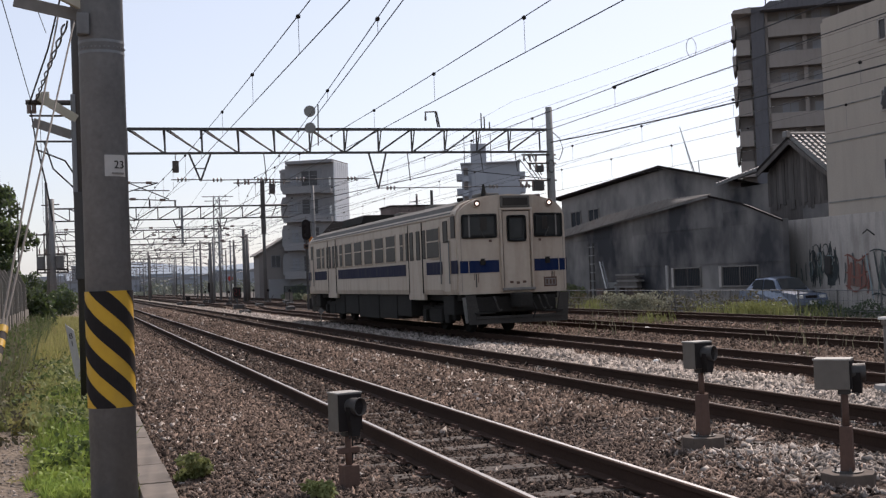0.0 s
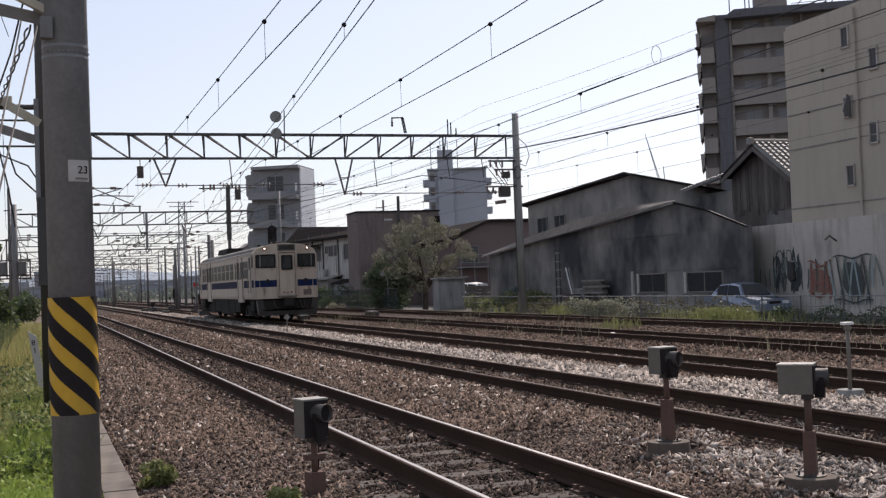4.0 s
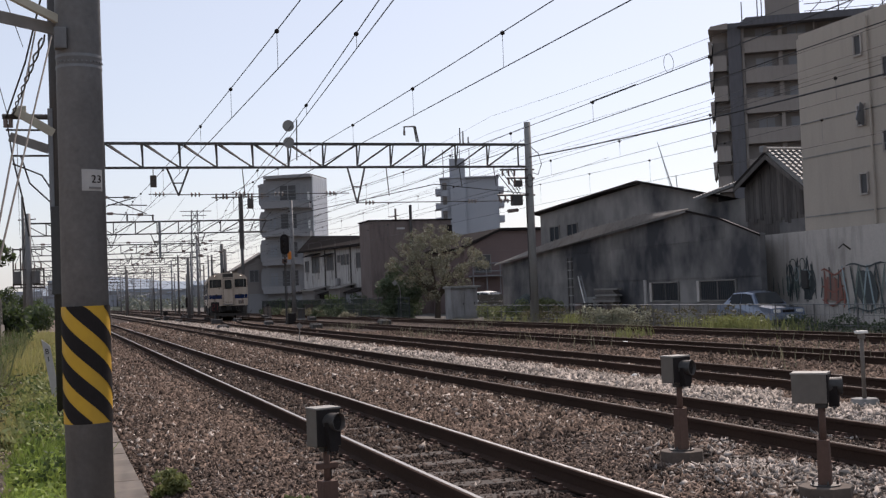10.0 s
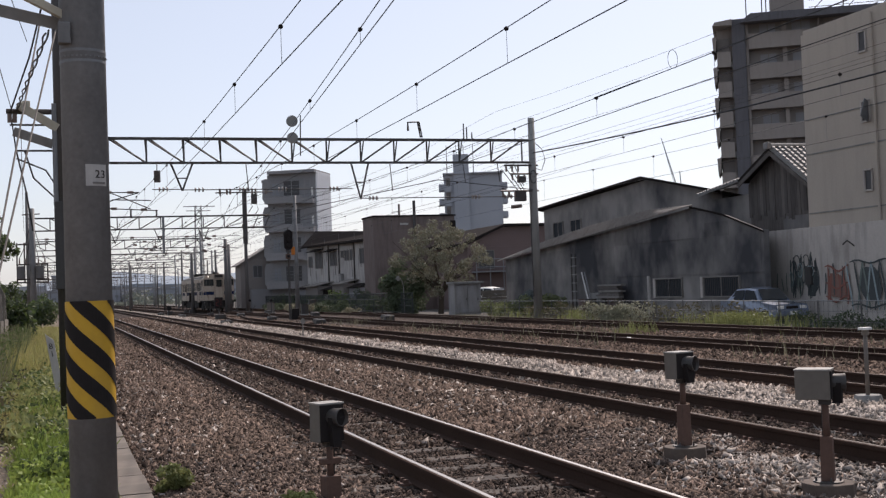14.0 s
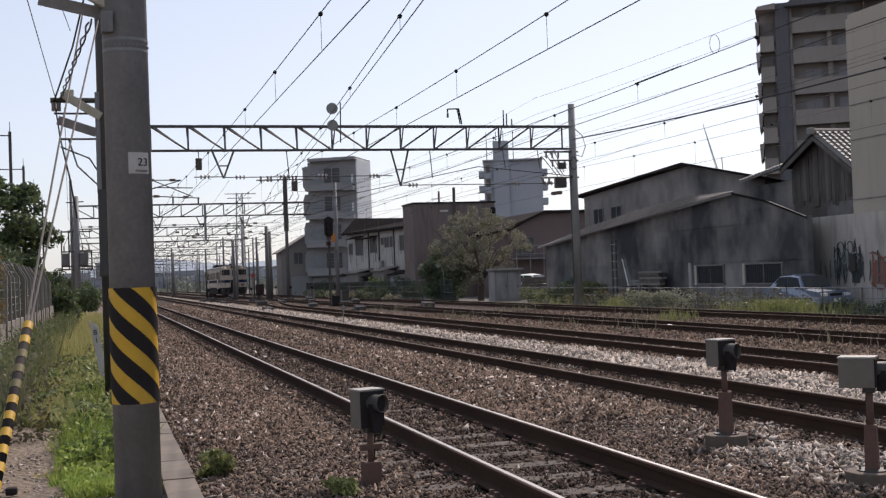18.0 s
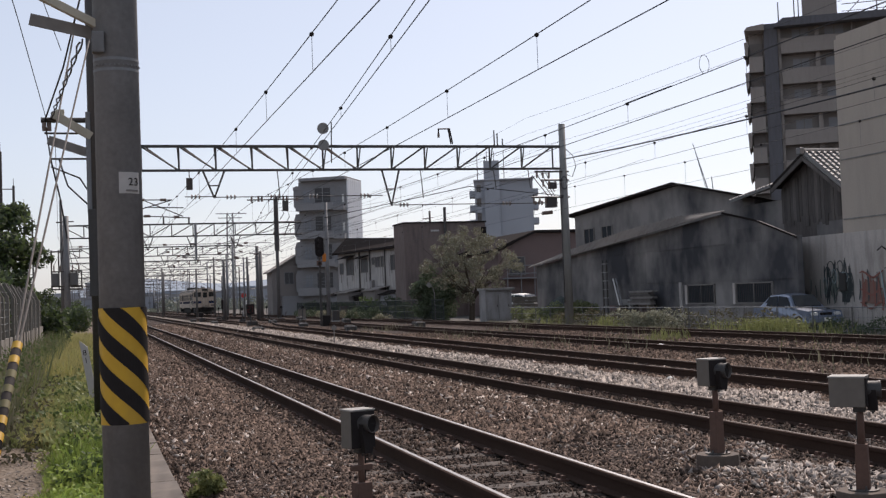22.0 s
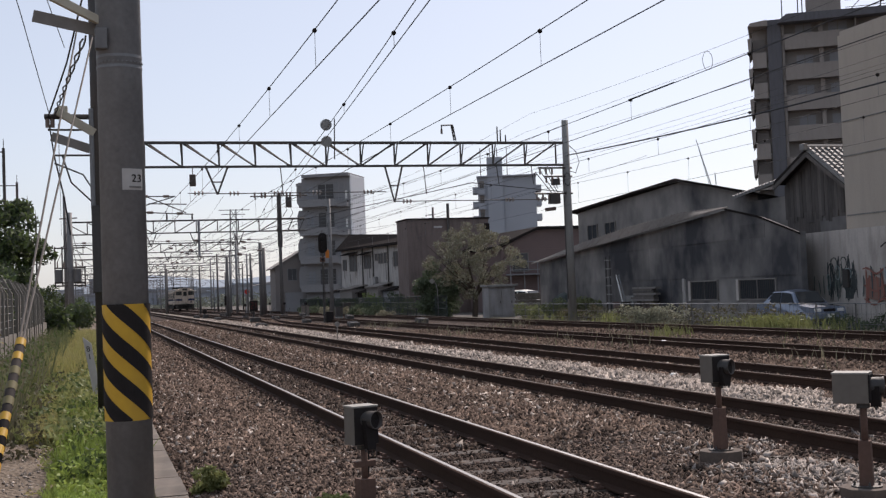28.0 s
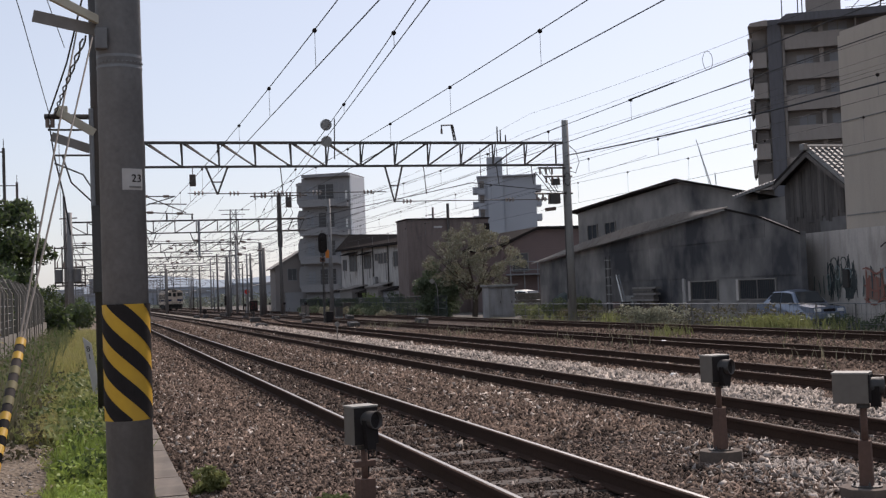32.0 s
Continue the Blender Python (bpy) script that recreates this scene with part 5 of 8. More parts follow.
    for k in range(34):
        x, y = g.choice([-1.8, 1.0, 8.6, 16.9, 16.6, 20.2] if k > 16 else [-1.8, 1.0, 1.2, 17.0, 16.6, 20.2]) + g.uniform(-0.3, 0.3), 122 + k * 7.5 + g.uniform(-3, 3)
        h = g.uniform(5.6, 7.6)
        m = thing("line_mast", "upright steel mast in the railway yard", "mast", "masts in the yard", at=(x, y, -0.2))
        # galv on most of these far masts again lightens them for haze
        part("shaft", rod((0, 0, 0), (0, 0, h), 0.11, 0.09, 8), "galv" if k % 3 else "steel", m, smooth=True)
        s = g.choice([-1, 1])
        part("arm", rod((0, 0, h - 0.7), (s * 2.2, 0, h - 0.5), 0.035, 0.035, 5), "galv", m)
        part("arm", rod((0, 0, h - 1.9), (s * 2.0, 0, h - 0.6), 0.03, 0.03, 5), "galv", m)
        part("insulator", rod((s * 0.3, 0, h - 0.68), (s * 0.75, 0, h - 0.64), 0.08, 0.08, 8), "insul", m)
    for x, y, h in ((-4.05, 50, 9.85), (-4.4, 65, 9.9), (-4.65, 80, 9.6), (-4.8, 95, 9.6), (-4.9, 110, 9.6)):
        m = thing("line_mast", "dark steel mast with side arms behind the fence", "mast", "masts behind the fence", at=(x, y, -0.2))
        part("shaft", box((0.15, 0.15, h + 0.2), (0, 0, (h + 0.2) / 2), 0.01), "steel", m)
        part("spike", rod((0, 0, h), (0, 0, h + 0.7), 0.03, 0.015, 5), "steel", m)
        for z in (h, h - 2.6):
            part("side_arm", rod((0, 0, z), (-1.6, 0, z), 0.035, 0.035, 5), "steel", m)
            part("insulator", rod((-1.55, 0, z), (-1.55, 0, z - 0.45), 0.04, 0.04, 6), "insul", m)
    # mast with double cantilever arms beyond the near pole
    m = thing("cantilever_mast", "dark steel mast with hinged cantilever arms over the tracks", "mast", at=(2.0, 75, -0.2))
    part("shaft", rod((0, 0, 0), (0, 0, 8.9), 0.13, 0.11, 10), "steel", m, smooth=True)
    for p, q in (((0, 0, 8.37), (2.95, 0, 8.34)), ((0, 0, 7.42), (4.03, 0, 7.2)), ((0.1, 0, 7.5), (2.95, 0, 8.34)), ((1.3, 0, 8.3), (3.6, 0, 7.3)), ((1.29, 0, 7.9), (3.63, 0, 7.84))):
        part("arm", rod(p, q, 0.035, 0.035, 6), "steel", m)
    for x, z in ((1.1, 8.36), (2.4, 8.35), (1.4, 7.35), (3.2, 7.27)):
        part("insulator", rod((x - 0.18, 0, z), (x + 0.18, 0, z), 0.085, 0.085, 10), "insul", m)
    for x in (2.4, 3.95):
        part("clamp", box((0.1, 0.1, 0.4), (x, 0, 7.05), 0.02), "steel", m)
    # lattice tower far off
    t = thing("lattice_tower", "thin pale lattice tower far behind the yard", "tower", at=(34, 300, 0))
    for sx in (-1, 1):
        for sy in (-1, 1):
            part("leg", rod((sx * 1.15, sy * 1.15, 0), (sx * 0.7, sy * 0.7, 24.4), 0.1, 0.08, 4), "galv", t)
    for k in range(9):
        z0, z1 = k * 2.7, (k + 1) * 2.7
        w0, w1 = 1.15 - 0.018 * z0, 1.15 - 0.018 * z1
        part("brace", rod((-w0, -w0, z0), (w1, -w1, z1), 0.07, 0.07, 4), "galv", t)
        part("brace", rod((w0, -w0, z0), (-w1, -w1, z1), 0.07, 0.07, 4), "galv", t)
    part("arm", rod((-3.6, 0, 24.2), (4.2, 0, 24.2), 0.1, 0.1, 4), "galv", t)
    part("arm", rod((-3, 0, 23.1), (3, 0, 23.1), 0.1, 0.1, 4), "galv", t)
    c = thing("construction_crane", "thin crane mast with a leaning jib far away", "crane", at=(216, 380, 0))
    part("mast", rod((0, 0, 0), (0, 0, 36), 0.45, 0.45, 4), "farblue", c)
    part("jib", rod((0, 0, 34), (-6, 0, 53), 0.26, 0.14, 4), "farblue", c)
    part("cab", box((3.0, 2, 2.2), (0.5, 0, 35), 0.1), "farblue", c)
    part("brace", rod((-0.7, 0, 34), (-6, 0, 53), 0.12, 0.1, 4), "farblue", c)
    part("a_frame", rod((1.5, 0, 34), (1.0, 0, 41), 0.2, 0.2, 4), "farblue", c)


# ---- the railcar ----
CAR_LEN = 19.6


def build_railcar():
    t = thing("railcar", "cream diesel railcar with a blue band, headlights lit", "train")
    h = CAR_LEN / 2
    # cross-section from the sill round the roof
    sec = [(-1.42, 1.02), (-1.45, 1.15), (-1.45, 2.95), (-1.40, 3.12), (-1.27, 3.26), (-1.0, 3.38), (-0.6, 3.47), (0, 3.51),
           (0.6, 3.47), (1.0, 3.38), (1.27, 3.26), (1.40, 3.12), (1.45, 2.95), (1.45, 1.15), (1.42, 1.02)]
    bm = prism([(x, -h + 0.12, z) for x, z in sec], (0, CAR_LEN - 0.24, 0))
    part("body", bm, "cream", t)
    def nose(x):
        """How far the end bows out: flat across the door, swept back to the corners."""
        return 0.27 * min(1.0, max(0.0, (1.42 - abs(x)) / 0.96))

    for e in (-1, 1):
        bm = bmesh.new()
        flat = [(-1.42, 1.02), (-1.43, 1.15), (-1.43, 2.93), (-1.37, 3.10), (-1.24, 3.23), (-1.0, 3.35), (-0.46, 3.465), (0.46, 3.465), (1.0, 3.35), (1.24, 3.23), (1.37, 3.10), (1.43, 2.93), (1.43, 1.15), (1.42, 1.02), (0.46, 1.02), (-0.46, 1.02)]
        back = [bm.verts.new((x, e * (h - 0.12), z)) for x, z in flat]
        front = [bm.verts.new((x, e * (h + nose(x)), z)) for x, z in flat]
        k = len(flat)
        for i in range(k):
            bm.faces.new((back[i], back[(i + 1) % k], front[(i + 1) % k], front[i]))
        bm.faces.new([front[i] for i in (15, 6, 7, 14)])
        bm.faces.new([front[i] for i in (0, 1, 2, 3, 4, 5, 6, 15)])
        bm.faces.new([front[i] for i in (14, 7, 8, 9, 10, 11, 12, 13)])
        bm.faces.new(back)
        bmesh.ops.recalc_face_normals(bm, faces=bm.faces)
        part("end_wall", bm, "cream", t, "bowed cab end with swept corners")
    roof = [(-1.43, 3.06), (-1.30, 3.27), (-1.02, 3.395), (-0.61, 3.485), (0, 3.525), (0.61, 3.485), (1.02, 3.395), (1.30, 3.27), (1.43, 3.06)]
    bm = bmesh.new()
    rings = [[bm.verts.new((x, y, z)) for x, z in roof] for y in (-h + 0.55, h - 0.55)]
    for i in range(len(roof) - 1):
        bm.faces.new((rings[0][i], rings[0][i + 1], rings[1][i + 1], rings[1][i]))
    r = part("roof", bm, "roofgrey", t, "grey-brown painted roof")
    for s in (-1, 1):
        part("gutter", box((0.05, CAR_LEN - 0.5, 0.04), (s * 1.45, 0, 3.02), 0.01), "cream", r)
    bm = prism([(-0.75, 3.2, 3.5), (-0.65, 3.2, 3.78), (0.65, 3.2, 3.78), (0.75, 3.2, 3.5)], (0, 3.4, 0))
    part("roof_unit", bm, "under", r, "low dark cooling unit")
    for y in (-7.9, -3.4, 0.2, 8.0):
        part("vent", box((0.55, 0.7, 0.16), (0, y, 3.57), 0.05), "roofgrey", r)
    part("horn", box((0.12, 0.2, 0.1), (-1.0, -h + 1.0, 3.44), 0.03), "under", r)
    part("aerial", rod((-0.25, -h + 1.3, 3.5), (-0.25, -h + 1.3, 3.86), 0.09, 0.025, 8), "under", r)
    # both cab ends alike
    for e in (-1, 1):
        face = e * (h + 0.27)
        sweep = math.atan2(0.27, 0.96)

        def on(size, x, z, out=0.0, bevel=0.0):
            """A box on the swept part of the end, at x across it and z up."""
            turn = Euler((0, 0, e * -sweep * (1 if x > 0 else -1))).to_matrix()
            return box(size, (x, e * (h + nose(x) + out), z), bevel, None, turn)
        for s in (-1, 1):
            w = part("cab_window", on((0.88, 0.03, 0.60), s * 0.915, 2.70, 0.004, 0.05), "rubber", t, "wide cab window in a black rubber frame")
            part("pane", on((0.80, 0.02, 0.52), s * 0.915, 2.70, 0.018, 0.05), "cabglass", w)
            part("pillar", on((0.04, 0.025, 0.55), s * 0.915 + s * 0.24, 2.70, 0.022, 0.006), "skirt", w)
            part("sun_blind", on((0.17, 0.012, 0.32), s * 0.915 - s * 0.1, 2.76, 0.028, 0.004), "glass_side", w)
            part("wiper", rod((s * 0.80, e * (h + nose(0.8) + 0.045), 2.40), (s * 0.93, e * (h + nose(0.93) + 0.045), 2.66), 0.012, 0.01, 5), "steel", w)
            part("blue_panel", on((0.97, 0.012, 0.30), s * 0.935, 1.70, 0.006, 0.003), "blue", t, "dark blue band on the cab front")
            rim = part("headlight_rim", rod((s * 0.96, e * (h + 0.03), 3.26), (s * 0.96, e * (h + 0.19), 3.26), 0.115, 0.10, 24), "cream", t, "round cream headlight case", smooth=False)
            part("reflector", rod((s * 0.96, e * (h + 0.18), 3.26), (s * 0.96, e * (h + 0.195), 3.26), 0.085, 0.085, 20), "rustpost", rim)
            if e < 0:
                part("headlight", rod((s * 0.96, e * (h + 0.19), 3.26), (s * 0.96, e * (h + 0.205), 3.26), 0.04, 0.036, 16), "headlight", rim, "lit round headlight")
            part("hand_hold", rod((s * 1.2, e * (h + nose(1.2) + 0.04), 1.40), (s * 1.2, e * (h + nose(1.2) + 0.04), 1.95), 0.011, 0.011, 6), "cream", t)
            tail = part("tail_lamp", on((0.13, 0.08, 0.13), s * 0.86, 1.80, 0.03, 0.03), "under", t, "dark tail lamp box on the band")
            part("lamp_visor", on((0.10, 0.10, 0.03), s * 0.86, 1.88, 0.03, 0.008), "under", tail)
            part("bracket", on((0.07, 0.03, 0.06), s * 0.66, 2.33, 0.012, 0.012), "rustpost", t)
            part("seam", on((0.012, 0.006, 1.85), s * 1.36, 2.0, 0.002), "skirt", t)
            for k, (dx, wd, hh) in enumerate(((0.0, 0.030, 0.34), (0.05, 0.018, 0.22), (-0.045, 0.016, 0.16))):
                part("stain", on((wd, 0.004, hh), s * 1.02 + dx, 1.53 - hh / 2, 0.002), "grimy" if k == 0 else "rustpost", t, "dark run below the band")
        d = part("gangway_door", box((0.70, 0.04, 1.94), (0, face + e * 0.02, 2.08), 0.012), "cream", t, "cream gangway door")
        part("door_window", box((0.50, 0.03, 0.66), (0, face + e * 0.04, 2.62), 0.07), "rubber", d)
        part("pane", box((0.43, 0.02, 0.59), (0, face + e * 0.052, 2.62), 0.07), "cabglass", d)
        part("door_seal", box((0.72, 0.03, 2.0), (0, face + e * 0.012, 2.09), 0.01), "under", d)
        for s in (-1, 1):
            part("door_frame", box((0.06, 0.09, 2.06), (s * 0.405, face + e * 0.04, 2.1), 0.02), "cream", d, "raised door surround")
        part("door_head", box((0.87, 0.09, 0.06), (0, face + e * 0.04, 3.10), 0.025), "cream", d, "rounded door surround")
        part("door_sill", box((0.86, 0.16, 0.07), (0, face + e * 0.08, 1.12), 0.015), "skirt", d)
        part("kick_plate", box((0.52, 0.02, 0.22), (0, face + e * 0.043, 1.30), 0.004), "cream", d, "rust-stained kick plate")
        for k in (-0.17, 0.0, 0.17):
            part("rust_mark", box((0.09, 0.012, 0.06), (k, face + e * 0.054, 1.27 + 0.02 * (k != 0)), 0.01), "rustpost", d)
        sgn = part("destination_sign", box((0.78, 0.05, 0.30), (0, face + e * 0.02, 3.29), 0.03), "roofgrey", t, "dark destination board over the door")
        part("sign_pane", box((0.66, 0.02, 0.19), (0, face + e * 0.05, 3.29), 0.01), "glass_side", sgn)
        plate = part("number_plate", on((0.40, 0.014, 0.24), 0.93, 1.27, 0.01, 0.004), "rustpost", t, "small rusty framed plate on the front")
        part("plate_face", on((0.33, 0.01, 0.17), 0.93, 1.27, 0.019, 0.004), "skirt", plate)
        for k in (-0.1, 0.0, 0.1):
            part("plate_bar", on((0.06, 0.01, 0.12), 0.93 + k, 1.27, 0.025, 0.002), "rustpost", plate)
        # below the sill
        part("apron", prism([(-1.3, face + e * 0.02, 0.28), (-1.36, face + e * 0.02, 1.0), (-1.12, face + e * 0.02, 1.0), (-1.0, face + e * 0.02, 0.42), (1.0, face + e * 0.02, 0.42),
                             (1.12, face + e * 0.02, 1.0), (1.36, face + e * 0.02, 1.0), (1.3, face + e * 0.02, 0.28)], (0, -e * 0.05, 0)), "grimy", t, "dark snow guard under the cab")
        part("guard_plate", box((0.30, 0.03, 0.64), (-1.2, e * (h + 0.06), 0.64), 0.01, None, Euler((0, radians(-6), e * radians(16))).to_matrix()), "skirt", t, "grey plate of the snow guard")
        part("guard_plate", box((0.12, 0.03, 0.58), (1.26, e * (h + 0.06), 0.66), 0.01), "skirt", t, "grey plate of the snow guard")
        part("guard_strip", box((2.3, 0.035, 0.07), (0.02, face + e * 0.03, 0.44), 0.01), "grimy", t, "worn dark edge of the snow guard")
        for k in (-0.62, 0.55, 0.72):
            part("air_hose", tube([(k, face - e * 0.05, 0.95), (k + 0.01, face + e * 0.06, 0.85), (k + 0.04, face + e * 0.09, 0.7), (k + 0.1, face + e * 0.07, 0.6), (k + 0.17, face + e * 0.02, 0.62)], 0.026, 7), "grimy", t)
        part("under_gear", box((2.2, 0.5, 0.4), (0, face - e * 0.45, 0.75), 0.05), "under", t)
        part("coupler", box((0.34, 0.75, 0.36), (0, face + e * 0.22, 0.85), 0.05), "under", t, "heavy black coupler")
        part("coupler_hose", tube([(0.3, face, 0.95), (0.38, face + e * 0.25, 0.6), (0.3, face + e * 0.2, 0.4)], 0.03), "under", t)
        part("step_iron", box((0.5, 0.2, 0.04), (-0.9, face + e * 0.0, 0.55), 0.005), "under", t)
        part("step_iron", box((0.5, 0.2, 0.04), (0.9, face + e * 0.0, 0.55), 0.005), "under", t)
    # sides
    gaps = [(0.55, 1.28), (2.72, 4.80), (13.95, 16.0), (CAR_LEN - 1.28, CAR_LEN - 0.55)]      # doors, along the car from the near end
    bands = [(0.0, 0.55), (1.28, 2.72), (4.80, 13.95), (16.0, CAR_LEN - 1.28), (CAR_LEN - 0.55, CAR_LEN)]
    wins = [(1.45, 2.6), (4.95, 5.35), (5.85, 6.95), (7.25, 8.35), (8.7, 9.8), (10.15, 11.25), (11.6, 12.7), (13.1, 13.6), (16.3, 16.75), (17.0, 17.8)]
    for s in (-1, 1):
        x = s * 1.456
        for a, b in bands:
            part("blue_band", box((0.012, b - a - 0.02, 0.33), (x, -h + (a + b) / 2, 1.71), 0.003), "blue_side", t, "greyer blue band along the side")
        for a, b in wins:
            w = part("side_window", box((0.03, b - a, 0.84), (x, -h + (a + b) / 2, 2.37), 0.03), "cream", t, "side window in a pale frame")
            part("pane", box((0.02, b - a - 0.09, 0.76), (x + s * 0.012, -h + (a + b) / 2, 2.37), 0.02), "glass_side", w)
            part("sash", box((0.02, b - a - 0.05, 0.035), (x + s * 0.022, -h + (a + b) / 2, 2.42), 0.004), "cream", w)
        part("cab_side_window", box((0.03, 0.34, 0.55), (x, -h + 0.3, 2.71), 0.02), "glass_side", t)
        for a, b in ((gaps[1]), (gaps[2])):
            m = (a + b) / 2
            for k in (-1, 1):
                d = part("sliding_door", box((0.02, 0.66, 1.95), (x - s * 0.004, -h + m + k * 0.335, 2.0), 0.006), "cream", t, "cream sliding door leaf")
                part("door_pane", box((0.025, 0.32, 0.80), (x + s * 0.008, -h + m + k * 0.335, 2.36), 0.03), "glass_side", d)
                part("door_edge", box((0.03, 0.03, 1.95), (x + s * 0.004, -h + m + k * 0.69, 2.0), 0.004), "under", d)
                part("pocket_window", box((0.03, 0.22, 0.78), (x, -h + m + k * 0.87, 2.37), 0.02), "glass_side", t)
            part("door_step", box((0.10, 1.5, 0.2), (s * 1.42, -h + m, 0.97), 0.02), "cream", t)
        for y in (-h + 0.9, h - 0.9):
            d = part("crew_door", box((0.02, 0.60, 1.85), (x - s * 0.003, y, 2.02), 0.006), "cream", t, "narrow crew door")
            part("door_pane", box((0.025, 0.36, 0.55), (x + s * 0.008, y, 2.62), 0.03), "glass_side", d)
            for k in (-0.36, 0.36):
                part("hand_rail", rod((x + s * 0.05, y + k, 1.3), (x + s * 0.05, y + k, 2.4), 0.017, 0.017, 6), "galv", d)
        for y, w, hh in ((-4.3, 1.5, 0.62), (-2.4, 2.1, 0.72), (0.1, 2.7, 0.75), (2.6, 2.0, 0.66), (4.5, 1.5, 0.7), (-8.6, 0.9, 0.5), (8.6, 0.9, 0.5)):
            part("equipment_box", box((0.7, w, hh), (s * 1.0, y, 1.0 - hh / 2), 0.03), "under", t, "dark box under the floor")
    part("chassis", box((2.5, CAR_LEN - 0.4, 0.25), (0, 0, 0.98), 0.02), "under", t)
    # bogies; each wheelset turns
    sets = []
    for by in (-6.8, 6.8):
        b = part("bogie", box((1.9, 2.9, 0.28), (0, by, 0.62), 0.06), "under", t, "black bogie frame")
        for s in (-1, 1):
            part("side_frame", box((0.16, 3.0, 0.40), (s * 1.0, by, 0.52), 0.05), "under", b)
            part("brake_rigging", box((0.2, 1.1, 0.4), (s * 1.06, by, 0.45), 0.05), "under", b)
            for k in (-1.05, 1.05):
                part("axle_box", box((0.2, 0.34, 0.34), (s * 1.08, by + k, 0.43), 0.04), "under", b)
                part("spring", rod((s * 1.0, by + k * 0.6, 0.45), (s * 1.0, by + k * 0.6, 0.8), 0.11, 0.11, 10), "under", b)
        for k in (-1.05, 1.05):
            bm = bmesh.new()
            rod((-0.75, 0, 0), (0.75, 0, 0), 0.07, 0.07, 10, bm)
            for s in (-1, 1):
                rod((s * 0.505, 0, 0), (s * 0.60, 0, 0), 0.43, 0.425, 28, bm)
                rod((s * 0.47, 0, 0), (s * 0.505, 0, 0), 0.455, 0.455, 28, bm)
                for q in range(6):
                    a = q * math.pi / 3
                    box((0.03, 0.12, 0.12), (s * 0.61, 0.28 * math.cos(a), 0.28 * math.sin(a)), 0, bm)
            w = part("wheelset", bm, "under", t, "steel wheelset")
            sets.append((w, by + k))
    return t, sets


def face_y(tm):
    """Where the rear end of the railcar stands along the line."""
    return lerp(tm, [0, 1, 2, 3, 3.5, 5.5, 6, 7, 8, 9, 10, 11, 12, 13, 14, 14.5, 17, 19, 21, 23, 25, 28, 30, 32],
                [27.6, 33.5, 39.7, 45.9, 49.0, 61.5, 64.7, 70.9, 76.9, 82.9, 88.8, 94.6, 100.3, 105.9, 111.4, 114.2, 127.8, 138.7, 149.6, 160.4, 171.0, 186.6, 197.0, 207.2])


def motions():
    rows, dist, prev, spins = [], 0.0, None, []
    for i in range(0, 321):
        tm = i / 10
        y = sum(face_y(min(32, max(0, tm + d))) for d in (-0.6, -0.3, 0, 0.3, 0.6)) / 5 if 0.6 < tm < 31.4 else face_y(tm)
        a = Vector((track3(y + 3.0), y + 3.0, 0))
        b = Vector((track3(y + 16.6), y + 16.6, 0))
        c = (a + b) / 2
        rz = -math.degrees(math.atan2(b.x - a.x, b.y - a.y))
        if prev is not None:
            dist += (c - prev).length
        prev = c
        if i % 5 == 0:
            rows.append((tm, pose(c.x - 0.08, c.y, RAIL[3], 0, 0, rz)))
        spins.append((tm, -math.degrees(dist / 0.43)))
    walk(car, rows)
    for w, y in wheelsets:
        walk(w, [(tm, pose(0, y, 0.43, a, 0, 0)) for tm, a in spins])


# ---- plants ----
def leaf_quads(pts, size, flat=0.5):
    n = len(pts)
    a = rng.normal(size=(n, 3))
    a /= np.linalg.norm(a, axis=1, keepdims=True)
    b = np.cross(a, rng.normal(size=(n, 3)))
    b /= np.linalg.norm(b, axis=1, keepdims=True)
    s = size * rng.uniform(0.6, 1.4, (n, 1))
    a, b = a * s, b * s * flat
    v = np.stack([pts - a, pts - b * 0.9, pts + a, pts + b], 1).reshape(-1, 3)
    f = np.arange(n * 4).reshape(n, 4)
    return v, f


def crown_points(clumps, n):
    """Leaf places in many small uneven clumps."""
    out = []
    w = np.array([c[3] ** 2 for c in clumps])
    for (x, y, z, r), k in zip(clumps, (n * w / w.sum()).astype(int)):
        d = rng.normal(size=(k, 3))
        d /= np.linalg.norm(d, axis=1, keepdims=True)
        rad = r * rng.uniform(0.35, 1.08, (k, 1)) ** 0.6
        out.append(np.array([x, y, z]) + d * rad * np.array([1, 1, 0.8]))
    return np.concatenate(out)


def build_tree(name, label, at, clumps, n, leaf, size, limbs, mat2=None):
    t = thing(name, label, "tree", at=at)
    for i, (p, q, r0, r1) in enumerate(limbs):
        part("trunk" if i == 0 else "limb", rod(p, q, r0, r1, 8), "bark", t)
    pts = crown_points(clumps, n)
    if mat2:
        k = rng.uniform(size=len(pts)) < 0.45
        tagged(soup("crown", *leaf_quads(pts[k], size), mat2, t), kind="stuff")
        pts = pts[~k]
    tagged(soup("crown", *leaf_quads(pts, size), leaf, t), kind="stuff")
    return t


def clump_cloud(cx, cy, cz, rx, ry, rz, n, r, seed):
    g = np.random.default_rng(seed)
    d = g.normal(size=(n, 3))
    d /= np.linalg.norm(d, axis=1, keepdims=True)
    d *= g.uniform(0.25, 1.0, (n, 1)) ** 0.5
    return [(cx + a * rx, cy + b * ry, cz + c * rz, r * g.uniform(0.6, 1.25)) for a, b, c in d]


def grass(name, x, y, h, w, mat, label, lean=0.5, cat="grass"):
    """Blades as bent thin triangles standing on the ground."""
    n = len(x)
    base = np.stack([x, y, height(x, y) - 0.01], 1)
    a = rng.uniform(0, 2 * np.pi, n)
